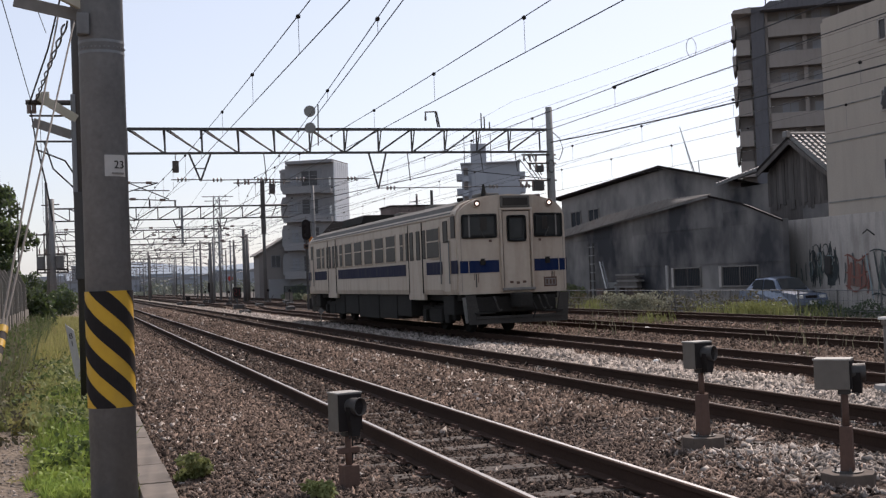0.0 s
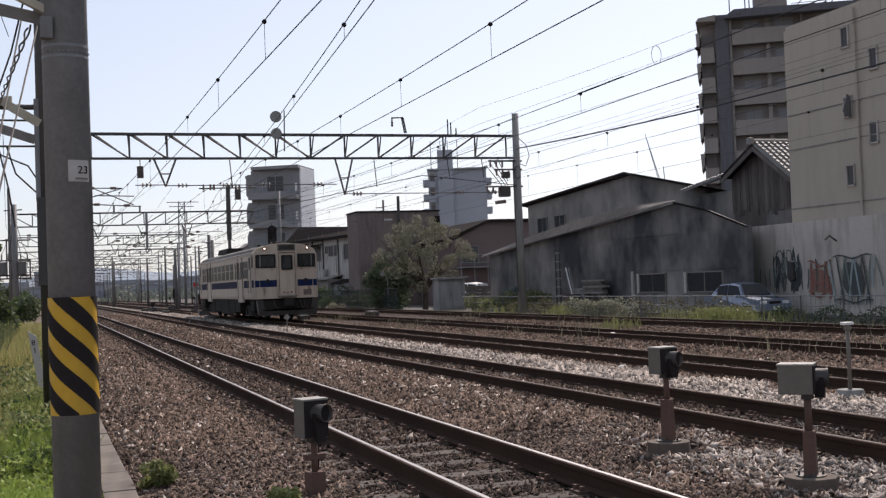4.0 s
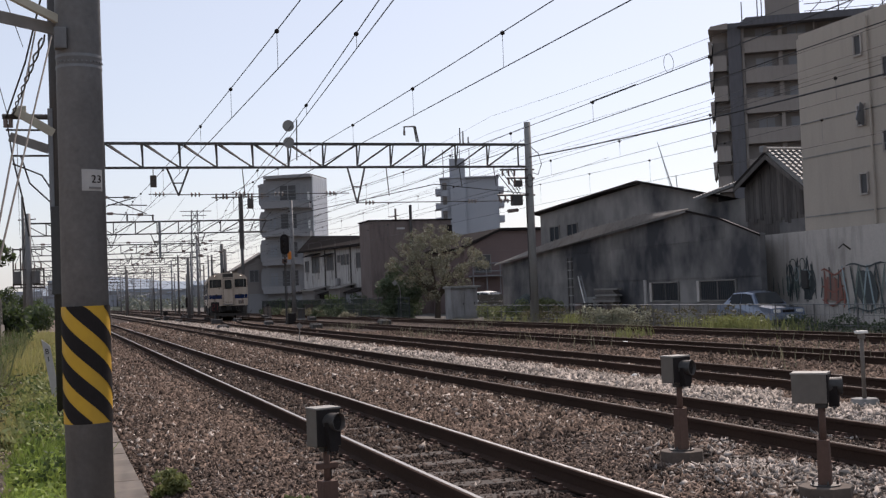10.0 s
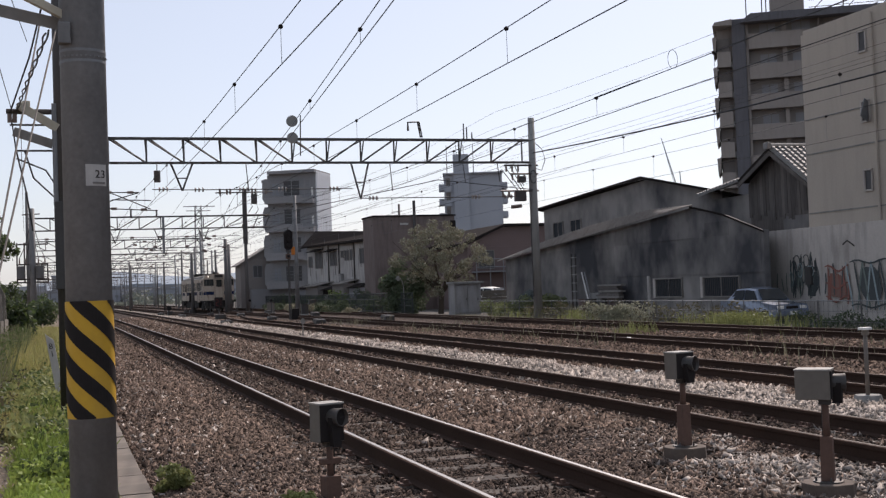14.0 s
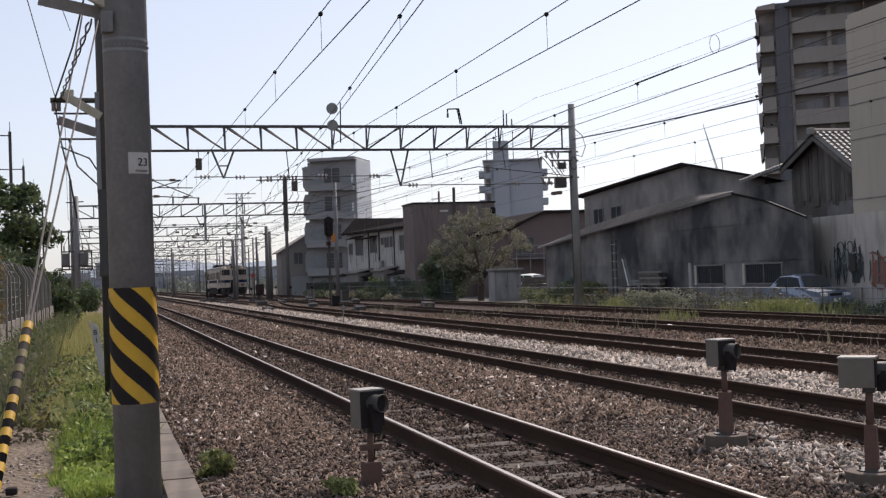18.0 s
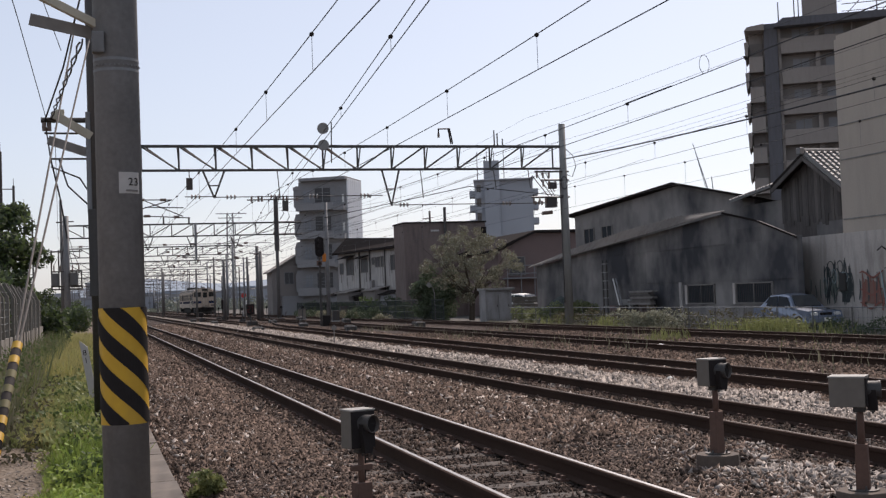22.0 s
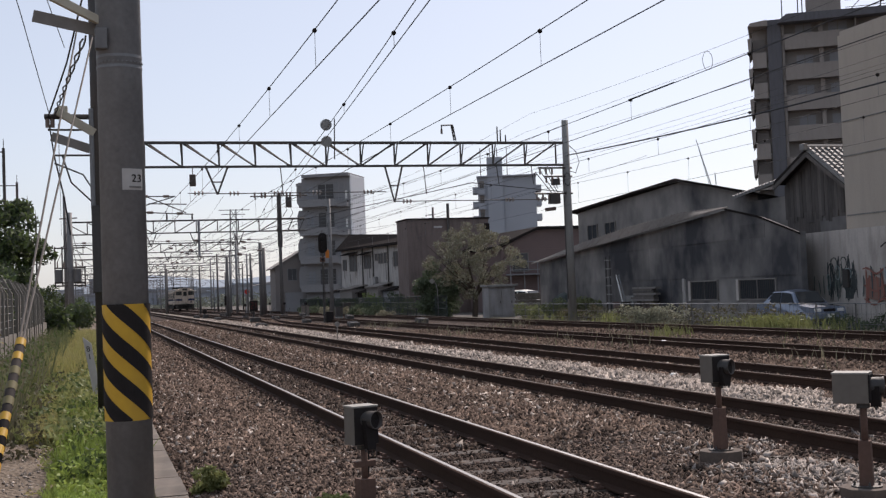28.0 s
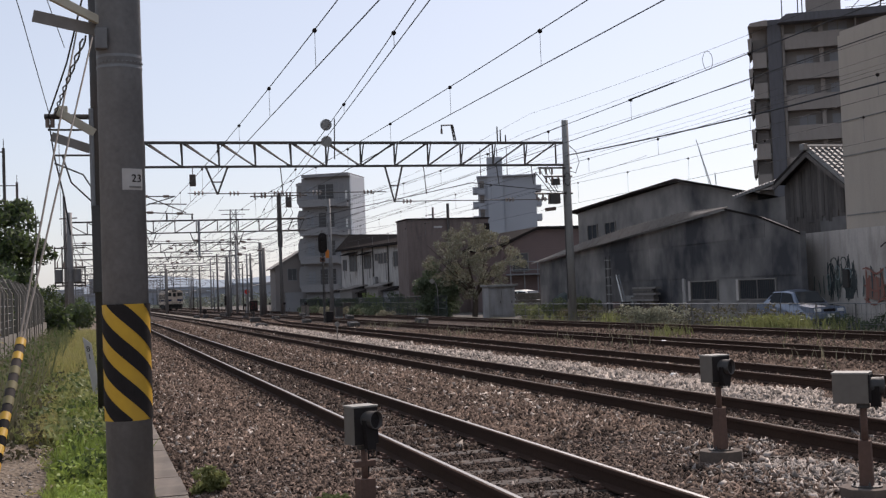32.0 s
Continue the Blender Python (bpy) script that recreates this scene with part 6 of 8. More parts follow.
    side = np.stack([np.cos(a), np.sin(a), np.zeros(n)], 1) * (w * rng.uniform(0.6, 1.4, n))[:, None]
    b = rng.uniform(0, 2 * np.pi, n)
    hh = h * rng.uniform(0.5, 1.25, n)
    tip = np.stack([np.cos(b), np.sin(b), np.zeros(n)], 1) * (hh * lean * rng.uniform(0.2, 1, n))[:, None] + np.stack([0 * hh, 0 * hh, hh], 1)
    mid = base + tip * 0.55 + np.array([0, 0, 0.12]) * hh[:, None] * 0.5
    v = np.stack([base - side, base + side, mid + side * 0.7, mid - side * 0.7, base + tip], 1).reshape(-1, 3)
    i = np.arange(n)[:, None] * 5
    f = np.concatenate([np.concatenate([i, i + 1, i + 2], 1), np.concatenate([i, i + 2, i + 3], 1), np.concatenate([i + 3, i + 2, i + 4], 1)])
    return tagged(soup(name, v, f, mat), label, cat, kind="stuff")


def patchy(n, x0, x1, y0, y1, thr=0.45, f=1.7, power=1.0):
    y = y0 + (y1 - y0) * rng.uniform(0, 1, n) ** power
    x = rng.uniform(x0, x1, n)
    k = 0.5 + 0.25 * (np.sin(x * f * 2.1 + 0.7) * np.cos(y * f * 1.3) + np.sin(x * f * 0.9 - y * f * 0.7 + 2)) + rng.normal(0, 0.12, n)
    return x[k > thr], y[k > thr]


def build_plants():
    x, y = patchy(34000, -0.45, 0.36, 9.2, 34, 0.53, 3.1, 1.4)
    grass("grass", x, y, 0.095, 0.006, "grass", "fresh green grass along the path", 0.8)
    x, y = patchy(26000, -0.75, 0.36, 14, 70, 0.35, 1.1, 1.5)
    grass("grass", x, y, 0.20, 0.010, "grass_dry", "yellowing long grass along the path", 0.7)
    x, y = patchy(2600, -0.4, 0.3, 9, 16, 0.58, 2.4, 1.1)
    grass("grass", x, y, 0.07, 0.006, "grass_dry", "short tan dead grass in patches", 1.2)
    x, y = patchy(3000, -1.35, -0.7, 14.5, 40, 0.62, 1.4, 1.2)
    grass("grass", x, y, 0.16, 0.008, "grass_dry", "thin dry grass on the path", 0.9)
    x, y = patchy(4500, -1.7, -1.0, 17, 55, 0.5, 2.3, 1.0)
    grass("weeds", x, y, 0.45, 0.016, "weed", "tall green weeds against the fence", 0.6, "weeds")
    x, y = patchy(1500, -1.68, -1.2, 10.5, 17, 0.5, 2.9, 1.0)
    grass("weeds", x, y, 0.6, 0.01, "leaf_olive", "tall reddish-brown grass at the foot of the fence", 0.5, "weeds")
    x, y = patchy(1600, -1.7, -1.15, 15, 50, 0.62, 2.9, 1.0)
    grass("weeds", x, y, 0.8, 0.012, "leaf_olive", "tall brownish seed stalks against the fence", 0.4, "weeds")
    x, y = patchy(5000, -0.4, 0.4, 11.5, 18, 0.42, 1.6)
    grass("weeds", x, y, 0.22, 0.013, "grass", "leafy green weeds beside the pole", 0.8, "weeds")
    x, y = patchy(2200, 20.2, 21.5, 24, 62, 0.6, 1.9)
    grass("weeds", x, y, 0.22, 0.014, "leaf_olive", "short dry weeds along the far fence", 0.7, "weeds")
    # clumps of taller weeds before the fence
    y = np.concatenate([rng.normal(c, s, k) for c, s, k in ((33.3, 0.75, 950), (30.4, 0.6, 120), (36.6, 0.4, 40), (46.0, 0.6, 150), (52.5, 1.0, 60))])
    x = 20.95 + rng.normal(0, 0.28, len(y))
    grass("weeds", x, y, 0.5, 0.013, "weed", "bright green weeds along the far fence", 0.5, "weeds")
    x, y = patchy(6000, 11.6, 20.5, 17, 60, 0.78, 0.7)
    grass("weeds", x, y, 0.30, 0.012, "leaf_olive", "dry weeds growing on the sidings", 0.5, "weeds")
    x, y = patchy(3000, 15.6, 18.0, 24, 34, 0.88, 0.8)
    grass("weeds", x, y, 0.35, 0.012, "weed", "green weeds between the sidings", 0.5, "weeds")
    x, y = patchy(8000, -1.75, -1.12, 11, 24, 0.3, 1.9, 1.1)
    grass("weeds", x, y, 0.42, 0.016, "weed_dark", "tall dense dark green weeds at the foot of the fence", 0.55, "weeds")
    x, y = patchy(900, -1.7, -1.0, 13, 26, 0.5, 2.7, 1.0)
    grass("weeds", x, y, 0.8, 0.010, "leaf_olive", "tall brownish stalks among the weeds", 0.45, "weeds")
    x, y = patchy(16000, -1.0, 0.3, 14.5, 34, 0.22, 0.9, 1.3)
    grass("grass", x, y, 0.17, 0.009, "weed", "yellow-green grass over the far path", 0.8)
    x, y = patchy(15000, -0.3, 0.36, 9.35, 16.5, 0.45, 2.2, 1.2)
    grass("grass", x, y, 0.13, 0.008, "grass", "bright green grass beside the path", 0.8)
    x, y = patchy(9000, -1.5, -0.2, 26, 62, 0.3, 0.6, 1.2)
    grass("weeds", x, y, 0.42, 0.014, "grass_dry", "tall tan grass where the path ends", 0.5, "weeds")
    x, y = patchy(900, -1.7, -0.9, 24, 46, 0.5, 1.1, 1.1)
    grass("weeds", x, y, 0.8, 0.016, "weed_dark", "tall dark reeds by the fence", 0.45, "weeds")
    x, y = patchy(2200, -1.6, -1.05, 9.2, 12.5, 0.6, 2.0, 1.0)
    grass("grass", x, y, 0.09, 0.008, "grass", "short grass left of the stay", 0.8)
    # low leafy plants and clover in the grass strip
    for n, x0, x1, y0, y1, h, size, mat, thr in ((13000, -0.35, 0.36, 9.2, 19, 0.12, 0.026, "grass", 0.5), (5000, -1.75, -1.1, 10.8, 22, 0.75, 0.04, "weed_dark", 0.3), (2200, -1.75, -1.15, 11, 24, 1.0, 0.03, "leaf", 0.5), (4500, -0.35, 0.36, 10.5, 17, 0.26, 0.03, "leaf", 0.55), (5500, -0.4, 0.36, 10.5, 19, 0.24, 0.03, "grass", 0.45), (5000, -0.55, 0.2, 12, 22, 0.35, 0.035, "weed", 0.6), (5000, -0.85, 0.15, 14, 30, 0.30, 0.045, "leaf", 0.62), (2600, -1.35, -0.6, 13, 24, 0.35, 0.035, "leaf_dry", 0.6),
                                                 (1500, -0.6, 0.1, 10.5, 16, 0.05, 0.02, "grass_dry", 0.58), (5000, -0.9, 0.3, 18, 45, 0.3, 0.045, "weed", 0.5), (6000, -1.7, -0.95, 16, 48, 0.85, 0.04, "leaf", 0.55), (3500, -1.6, -0.9, 14, 34, 0.3, 0.03, "leaf_olive", 0.5)):
        x, y = patchy(n, x0, x1, y0, y1, thr, 2.6, 1.3)
        pts = np.stack([x, y, height(x, y) + h * rng.uniform(0, 1, len(x)) ** 1.5], 1)
        tagged(soup("ground_plants", *leaf_quads(pts, size), mat), "low leafy weeds in patches beside the path", "weeds", kind="stuff")
    # pebbles on the path
    x, y = rng.uniform(-1.4, 0.3, 2600), 8.5 + 16 * rng.uniform(0, 1, 2600) ** 1.5
    stones("path_pebbles", np.stack([x, y, height(x, y)], 1), 0.014, "stone_grey", "loose pebbles on the dirt path")
    # small bushes in the ballast
    for (bx, by, r, n) in ((0.84, 9.85, 0.15, 1100), (1.62, 8.33, 0.11, 420)):
        b = thing("bush", "small green weed bush growing in the ballast", "plant", at=(bx, by, 0))
        part("stem", rod((0, 0, -0.03), (0, 0, r), 0.008, 0.004, 5), "bark", b)
        pts = crown_points(clump_cloud(0, 0, r * 0.75, r, r, r * 0.7, 14, r * 0.45, int(bx * 100)), n)
        tagged(soup("leaves", *leaf_quads(pts, 0.025), "weed", b), kind="stuff")
    # tree behind the left fence
    build_tree("broadleaf_tree", "dark green broadleaf tree behind the fence", (-4.2, 45, -0.1),
               clump_cloud(0.1, 0, 3.75, 2.65, 2.2, 2.1, 95, 0.45, 3), 17000, "leaf_dark", 0.10,
               [((0, 0, 0), (0.1, 0, 2.6), 0.2, 0.13), ((0.1, 0, 2.3), (1.4, 0, 4.6), 0.1, 0.04), ((0, 0, 2.4), (-1.2, 0.3, 4.4), 0.1, 0.04), ((0.1, 0, 2.6), (0.2, 0.5, 5.2), 0.1, 0.03)], "leaf")
    for k, (bx, by, sx, sz) in enumerate(((-2.0, 60, 0.6, 0.6), (-2.9, 63, 1.4, 1.1), (-3.0, 34, 0.9, 1.6), (-3.1, 24, 0.9, 1.7), (-2.9, 28, 0.8, 1.6), (-3.4, 39, 1.0, 1.8), (-2.7, 20, 0.6, 1.4), (-2.9, 44, 0.9, 1.7), (-1.0, 74, 1.0, 1.0), (-1.55, 47, 0.5, 0.9), (-4.2, 96, 1.6, 1.9), (-6.5, 112, 2.4, 2.4), (-2.6, 125, 1.6, 1.8), (-9.5, 104, 2.0, 2.6))):
        build_tree("shrub", "dense dark shrub by the path", (bx, by, -0.05), clump_cloud(0, 0, sz, sx, 0.9, sz * 0.7, 22, 0.45, 20 + k), 2600, "leaf_dark", 0.10,
                   [((0, 0, 0), (0, 0, sz), 0.05, 0.02)], "leaf")
    # large half-bare tree by the hut
    limbs = [((0, 0, 0), (0.1, 0, 1.7), 0.2, 0.15)]
    g = np.random.default_rng(5)
    for k in range(16):
        a, u = g.uniform(0, 6.28), g.uniform(0.4, 1)
        limbs.append(((0.1, 0, g.uniform(1.2, 1.8)), (3.2 * u * math.cos(a), 2.2 * u * math.sin(a), g.uniform(2.8, 5.2)), 0.07, 0.012))
    build_tree("broadleaf_tree", "wide olive-brown tree with thin foliage beside the hut", (23.7, 73, -0.15),
               clump_cloud(0.1, 0, 3.55, 3.6, 2.3, 2.4, 165, 0.34, 8), 17000, "leaf_olive", 0.06, limbs, "leaf_grey")
    build_tree("shrub", "dark green shrub under the tree", (21.6, 74, -0.15), clump_cloud(0.2, 0, 1.7, 1.7, 1.2, 1.7, 44, 0.5, 31), 7000, "leaf_dark", 0.10,
               [((0, 0, 0), (0, 0, 1.4), 0.08, 0.03)])
    for k, (bx, by, sx, sz) in enumerate(((25.6, 64, 1.0, 0.55), (22.6, 60, 0.7, 0.5), (25.3, 58.5, 0.8, 0.7), (25.2, 62, 0.9, 0.6))):
        build_tree("shrub", "dull green shrub beside the far fence", (bx, by, -0.2), clump_cloud(0, 0, sz, sx, 0.8, sz * 0.7, 18, 0.32, 40 + k), 1300, "weed_dark", 0.075,
                   [((0, 0, 0), (0, 0, sz), 0.04, 0.02)])
    # ivy hedge on the far fence
    n = 3400
    yy = np.where(rng.uniform(size=n) < 0.75, rng.normal(43.2, 1.1, n), rng.uniform(40.0, 47.0, n))
    top = 0.62 + 0.1 * np.sin(yy * 1.7) + 0.07 * np.sin(yy * 4.3)
    pts = np.stack([21.45 + rng.normal(0, 0.1, n), yy, -0.1 + rng.uniform(0, 1, n) * np.maximum(top + 0.1, 0.1)], 1)
    tagged(soup("ivy_hedge", *leaf_quads(pts, 0.05), "leaf_grey"), "dusty grey-green ivy hedge hanging on the fence", "hedge", kind="stuff")
    n = 4200
    yy = rng.uniform(33, 54, n)
    pts = np.stack([21.8 + rng.normal(0, 0.12, n), yy, -0.15 + rng.uniform(0, 1, n) * (0.72 + 0.14 * np.sin(yy * 2.2) + 0.1 * np.sin(yy * 5.1))], 1)
    tagged(soup("undergrowth", *leaf_quads(pts, 0.055), "leaf_dry"), "brownish undergrowth along the wire fence", "hedge", kind="stuff")
    y = np.concatenate([rng.normal(c, s, k) for c, s, k in ((33.3, 0.8, 2300), (36.6, 0.5, 160), (46.0, 0.8, 260), (49.0, 0.5, 60), (53.5, 1.2, 120))])
    x = 20.95 + rng.normal(0, 0.3, len(y))
    pts = np.stack([x, y, height(x, y) + 0.5 * rng.uniform(0, 1, len(x)) ** 1.3], 1)
    tagged(soup("ground_plants", *leaf_quads(pts, 0.038), "weed"), "pale green leafy weeds along the siding", "weeds", kind="stuff")
    n = 2600
    yy = rng.uniform(24.5, 32.0, n)
    pts = np.stack([21.75 + rng.normal(0, 0.12, n), yy, -0.2 + rng.uniform(0, 1, n) * (0.55 + 0.15 * np.sin(yy * 2.9))], 1)
    tagged(soup("undergrowth", *leaf_quads(pts, 0.05), "leaf_dark"), "dull green undergrowth at the foot of the wire fence", "hedge", kind="stuff")
    # woods and scrub far down the line
    n = 9000
    x = rng.uniform(-40, 75, n)
    y = 300 + 75 * rng.uniform(0, 1, n)
    edge = 2.3 + 1.0 * np.sin(x * 0.37) + 0.9 * np.sin(x * 0.93 + 1) + 0.5 * np.sin(x * 2.1)
    ok = (x < -4) | (x > 19)
    edge = np.where(ok, edge, 0.9)
    pts = np.stack([x, y, -0.3 + rng.uniform(0, 1, n) * np.maximum(edge, 0.5)], 1)
    tagged(soup("far_woods", *leaf_quads(pts, 0.55), "leaf_far"), "hazy grey-green scrub and trees beyond the yard", "woods", kind="stuff")
    n = 1000
    pts = np.stack([-1.74 + rng.normal(0, 0.08, n), rng.uniform(17, 22, n), rng.uniform(0.9, 2.3, n)], 1)
    tagged(soup("creeper", *leaf_quads(pts, 0.05), "creeper"), "brownish creeper climbing on the concrete fence", "creeper", kind="stuff")


# ---- fences ----
def build_fences():
    f = thing("boundary_fence", "old grey concrete panel fence with bent posts and wires", "fence")
    post = board = None
    y = 14.0
    while y < 44:
        if post is None:
            bm = box((0.09, 0.10, 1.92), (0, 0, 0.92), 0.008)
            box((0.075, 0.09, 0.42), (-0.09, 0, 2.03), 0.008, bm, Euler((0, radians(-28), 0)).to_matrix())
            post = part("post", bm, "fence", f)
            board = part("board", box((0.05, 1.24, 1.0), (0, 0, 0.5), 0.006), "fence", f)
        p, q = (post, board) if y == 14.0 else (same_mesh("post", post, f, pose(0, 0, 0)), same_mesh("board", board, f, pose(0, 0, 0)))
        p.matrix_basis = pose(-1.75, y, rng.uniform(-0.02, 0.02), rng.uniform(-1.5, 1.5), rng.uniform(-1.5, 1.5), 0)
        q.matrix_basis = pose(-1.75, y + 0.65, rng.uniform(-0.02, 0.01))
        y += 1.3
    for z in (1.15, 1.3, 1.45, 1.6, 1.75):
        part("wire", rod((-1.75, 14, z), (-1.75, 44, z), 0.005, 0.005, 4), "galv", f)
    for z, x in ((1.98, -1.82), (2.14, -1.91)):
        part("wire", rod((x, 14, z), (x, 44, z), 0.005, 0.005, 4), "galv", f)
    g = thing("boundary_fence", "low grey wire fence on posts along the street", "fence")
    y = 24.0
    while y < 60:
        part("post", rod((21.6, y, -0.2), (21.6, y, 0.78), 0.022, 0.022, 6), "yardsteel", g)
        y += 2.0
    for z in (0.76, 0.45, 0.15):
        part("rail", rod((21.6, 24, z), (21.6, 60, z), 0.016 if z > 0.7 else 0.007, 0.016 if z > 0.7 else 0.007, 5), "galv", g)
    bm = bmesh.new()
    for yy in np.arange(24, 60, 0.22):
        rod((21.6, yy, -0.15), (21.6, yy, 0.76), 0.004, 0.004, 3, bm, False)
    tagged(part("wire_mesh", bm, "meshgreen", g), kind="stuff")
    h = thing("boundary_fence", "dark green mesh fence behind the yard", "fence")
    y = 70.0
    while y < 128:
        part("post", rod((20.9 + (y - 70) * 0.01, y, -0.2), (20.9 + (y - 70) * 0.01, y, 1.35), 0.035, 0.035, 6), "meshgreen", h)
        y += 2.5
    bm = bmesh.new()
    for yy in np.arange(70, 128, 0.11):
        rod((20.9 + (yy - 70) * 0.01, yy, -0.15), (20.9 + (yy - 70) * 0.01, yy, 1.3), 0.009, 0.009, 3, bm, False)
    for z in (0.1, 0.5, 0.9, 1.3):
        rod((20.9, 70, z), (21.5, 128, z), 0.02, 0.02, 4, bm)
    tagged(part("wire_mesh", bm, "meshgreen", h), kind="stuff")


# ---- buildings ----
def window(parent, axis, at, w, h, frame="galv", pane="glass", bars=1, depth=0.08):
    """A framed window on a wall that faces -x or -y; at: its middle on the wall."""
    x, y, z = at
    def b(sx, sz, dx, dz, out, bev=0.0):
        return box((out, sx, sz), (x - out / 2 + 0.01, y + dx, z + dz), bev) if axis == "x" else box((sx, out, sz), (x + dx, y - out / 2 + 0.01, z + dz), bev)
    win = part("window", b(w, h, 0, 0, 0.03), pane, parent, "dark glass window")
    t = 0.06
    for dz in (-h / 2, h / 2):
        part("frame", b(w + t, t, 0, dz, depth), frame, win)
    for dx in (-w / 2, w / 2):
        part("frame", b(t, h, dx, 0, depth), frame, win)
    for i in range(bars):
        part("frame", b(t * 0.7, h, -w / 2 + w * (i + 1) / (bars + 1), 0, depth * 0.8), frame, win)
    return win


def build_white_building():
    t = thing("concrete_building", "dirty cream rendered building with a flat roof", "building")
    w = part("wall", span((28, 2, -0.2), (44, 39.2, 10.95), 0.02), "stucco", t)
    part("parapet", span((28.03, 2, 10.95), (28.25, 39.1, 11.1), 0.02), "stucco", t)
    part("annex_wall", span((27.75, 2, -0.2), (28.0, 42.6, 3.38), 0.01), "annex", t, "stained grey lower wall")
    part("annex_wall", span((28.0, 39.2, -0.2), (30, 42.6, 3.36), 0.01), "annex", t)
    part("roof", span((28.25, 2, 10.95), (44, 39.1, 11.0)), "concrete", t)
    for y, z in ((35.5, 9.95), (35.5, 7.4), (35.5, 4.9), (34.0, 8.9), (34.15, 6.3), (32.4, 9.9), (32.4, 7.4), (32.4, 4.9), (30, 9.5)):
        window(w, "x", (28, y, z), 0.42, 0.75, "annex", "farglass", bars=0)
    part("open_pane", box((0.5, 0.03, 0.72), (27.8, 35.25, 7.4), 0.01, None, Euler((0, radians(25), radians(20))).to_matrix()), "galv", t, "tilted open window pane")
    part("drain_pipe", rod((27.9, 34.9, 3.4), (27.9, 34.9, 10.9), 0.05, 0.05, 8), "stucco", t)
    # thin grey horizontal lines across the wall
    for z in (3.9, 6.2, 7.55):
        part("floor_joint", span((27.975, 2, z), (28.01, 39.1, z + 0.05)), "concrete", t)
    part("lamp_arm", tube([(27.75, 36.2, 2.55), (27.45, 36.2, 2.75), (27.25, 36.2, 2.6)], 0.03), "steel", t)
    part("vent", box((0.2, 0.35, 0.7), (27.7, 38.9, 1.5), 0.02), "steel", t)
    # painted scrawl on the lower wall: strokes and patches without words
    paint = thing("wall_painting", "sprayed dark, pale and red strokes on the lower wall", "graffiti")
    g = np.random.default_rng(11)
    layer = [0]

    def ribbon(pts, wide, mat, name="stroke"):
        """A flat stripe of paint along points (y, z) of the wall."""
        layer[0] += 1
        x = 27.742 - 0.0012 * layer[0]
        rows = []
        for i, (y, z) in enumerate(pts):
            a, b = pts[max(i - 1, 0)], pts[min(i + 1, len(pts) - 1)]
            d = Vector((b[0] - a[0], b[1] - a[1])).normalized() * (wide / 2) * (1.0 if 0 < i < len(pts) - 1 else 0.45)
            rows.append(((x, y - d.y, z + d.x), (x, y + d.y, z - d.x)))
        left, right = [p for p, q in rows], [q for p, q in rows]
        part(name, prism(left + right[::-1], (0.012, 0, 0)), mat, paint)

    def wavy(y, z0, z1, sway, n=8):
        ph = g.uniform(0, 6)
        return [(y + sway * math.sin(ph + 2.8 * i / n), z0 + (z1 - z0) * i / (n - 1)) for i in range(n)]

    def patch(y0, y1, z0, z1, mat):
        m = (z0 + z1) / 2
        ribbon([(y0 + (y1 - y0) * u, m + g.uniform(-0.06, 0.06)) for u in np.linspace(0, 1, 7)], (z1 - z0), mat, "patch")
    patch(38.45, 39.2, 0.75, 1.65, "ink")
    for k in range(34):
        ribbon(wavy(38.4 + 1.75 * g.uniform(), g.uniform(0.55, 1.2), g.uniform(1.5, 2.45), g.uniform(0.03, 0.16)), g.uniform(0.03, 0.075), ("ink", "ink", "sage", "ink")[k % 4])
    for k in range(9):                          # looped scrawl
        cy, cz, ry, rz = 38.5 + 0.2 * k, g.uniform(1.3, 2.1), g.uniform(0.10, 0.26), g.uniform(0.2, 0.5)
        ribbon([(cy + ry * math.cos(a), cz + rz * math.sin(a)) for a in np.linspace(0.4, 5.9, 14)], 0.035, ("ink", "ink", "aqua")[k % 3])
    patch(36.75, 37.75, 0.7, 1.55, "rustpaint")
    for k in range(9):
        ribbon(wavy(36.6 + 1.35 * k / 8, g.uniform(0.4, 0.8), g.uniform(1.5, 1.95), 0.08), g.uniform(0.06, 0.11), ("scarlet", "scarlet", "ink")[k % 3])
    for z in (0.6, 1.1, 1.75):
        ribbon([(36.5 + 1.4 * u, z + 0.12 * math.sin(u * 7 + z)) for u in np.linspace(0, 1, 8)], 0.07, "scarlet")
    patch(34.75, 35.85, 0.55, 1.75, "ink")
    for k in range(9):
        y = 36.3 - 0.24 * k
        d = 0.35 if k % 2 else -0.35
        ribbon([(y - d * u, 0.2 + 1.75 * u) for u in np.linspace(0, 1, 6)], 0.085, ("aqua", "sage", "ink")[k % 3])
    for z in (0.35, 1.95):
        ribbon([(36.4 - 2.2 * u, z + 0.07 * math.sin(u * 9)) for u in np.linspace(0, 1, 9)], 0.06, "ink")
    for k in range(16):
        ribbon(wavy(31.0 + 3.2 * g.uniform(), g.uniform(0.4, 0.9), g.uniform(1.4, 2.0), 0.2), 0.07, ("ink", "sage", "aqua")[k % 3])
    for k in range(5):
        ribbon(wavy(39.6 + 0.35 * k, 0.9, g.uniform(1.3, 1.8), 0.05), 0.05, "sage")


def build_shed():
    t = thing("workshop_shed", "dark sheet-metal workshop with a pale sagging roof edge", "building")
    out = [(26.5, 68.3, -0.2), (26.5, 68.3, 3.12), (26.5, 45.6, 4.66), (26.5, 43.0, 4.16), (26.5, 40.1, 3.3), (26.5, 40.1, -0.2)]
    w = part("wall", prism(out, (0.25, 0, 0)), "tin", t)
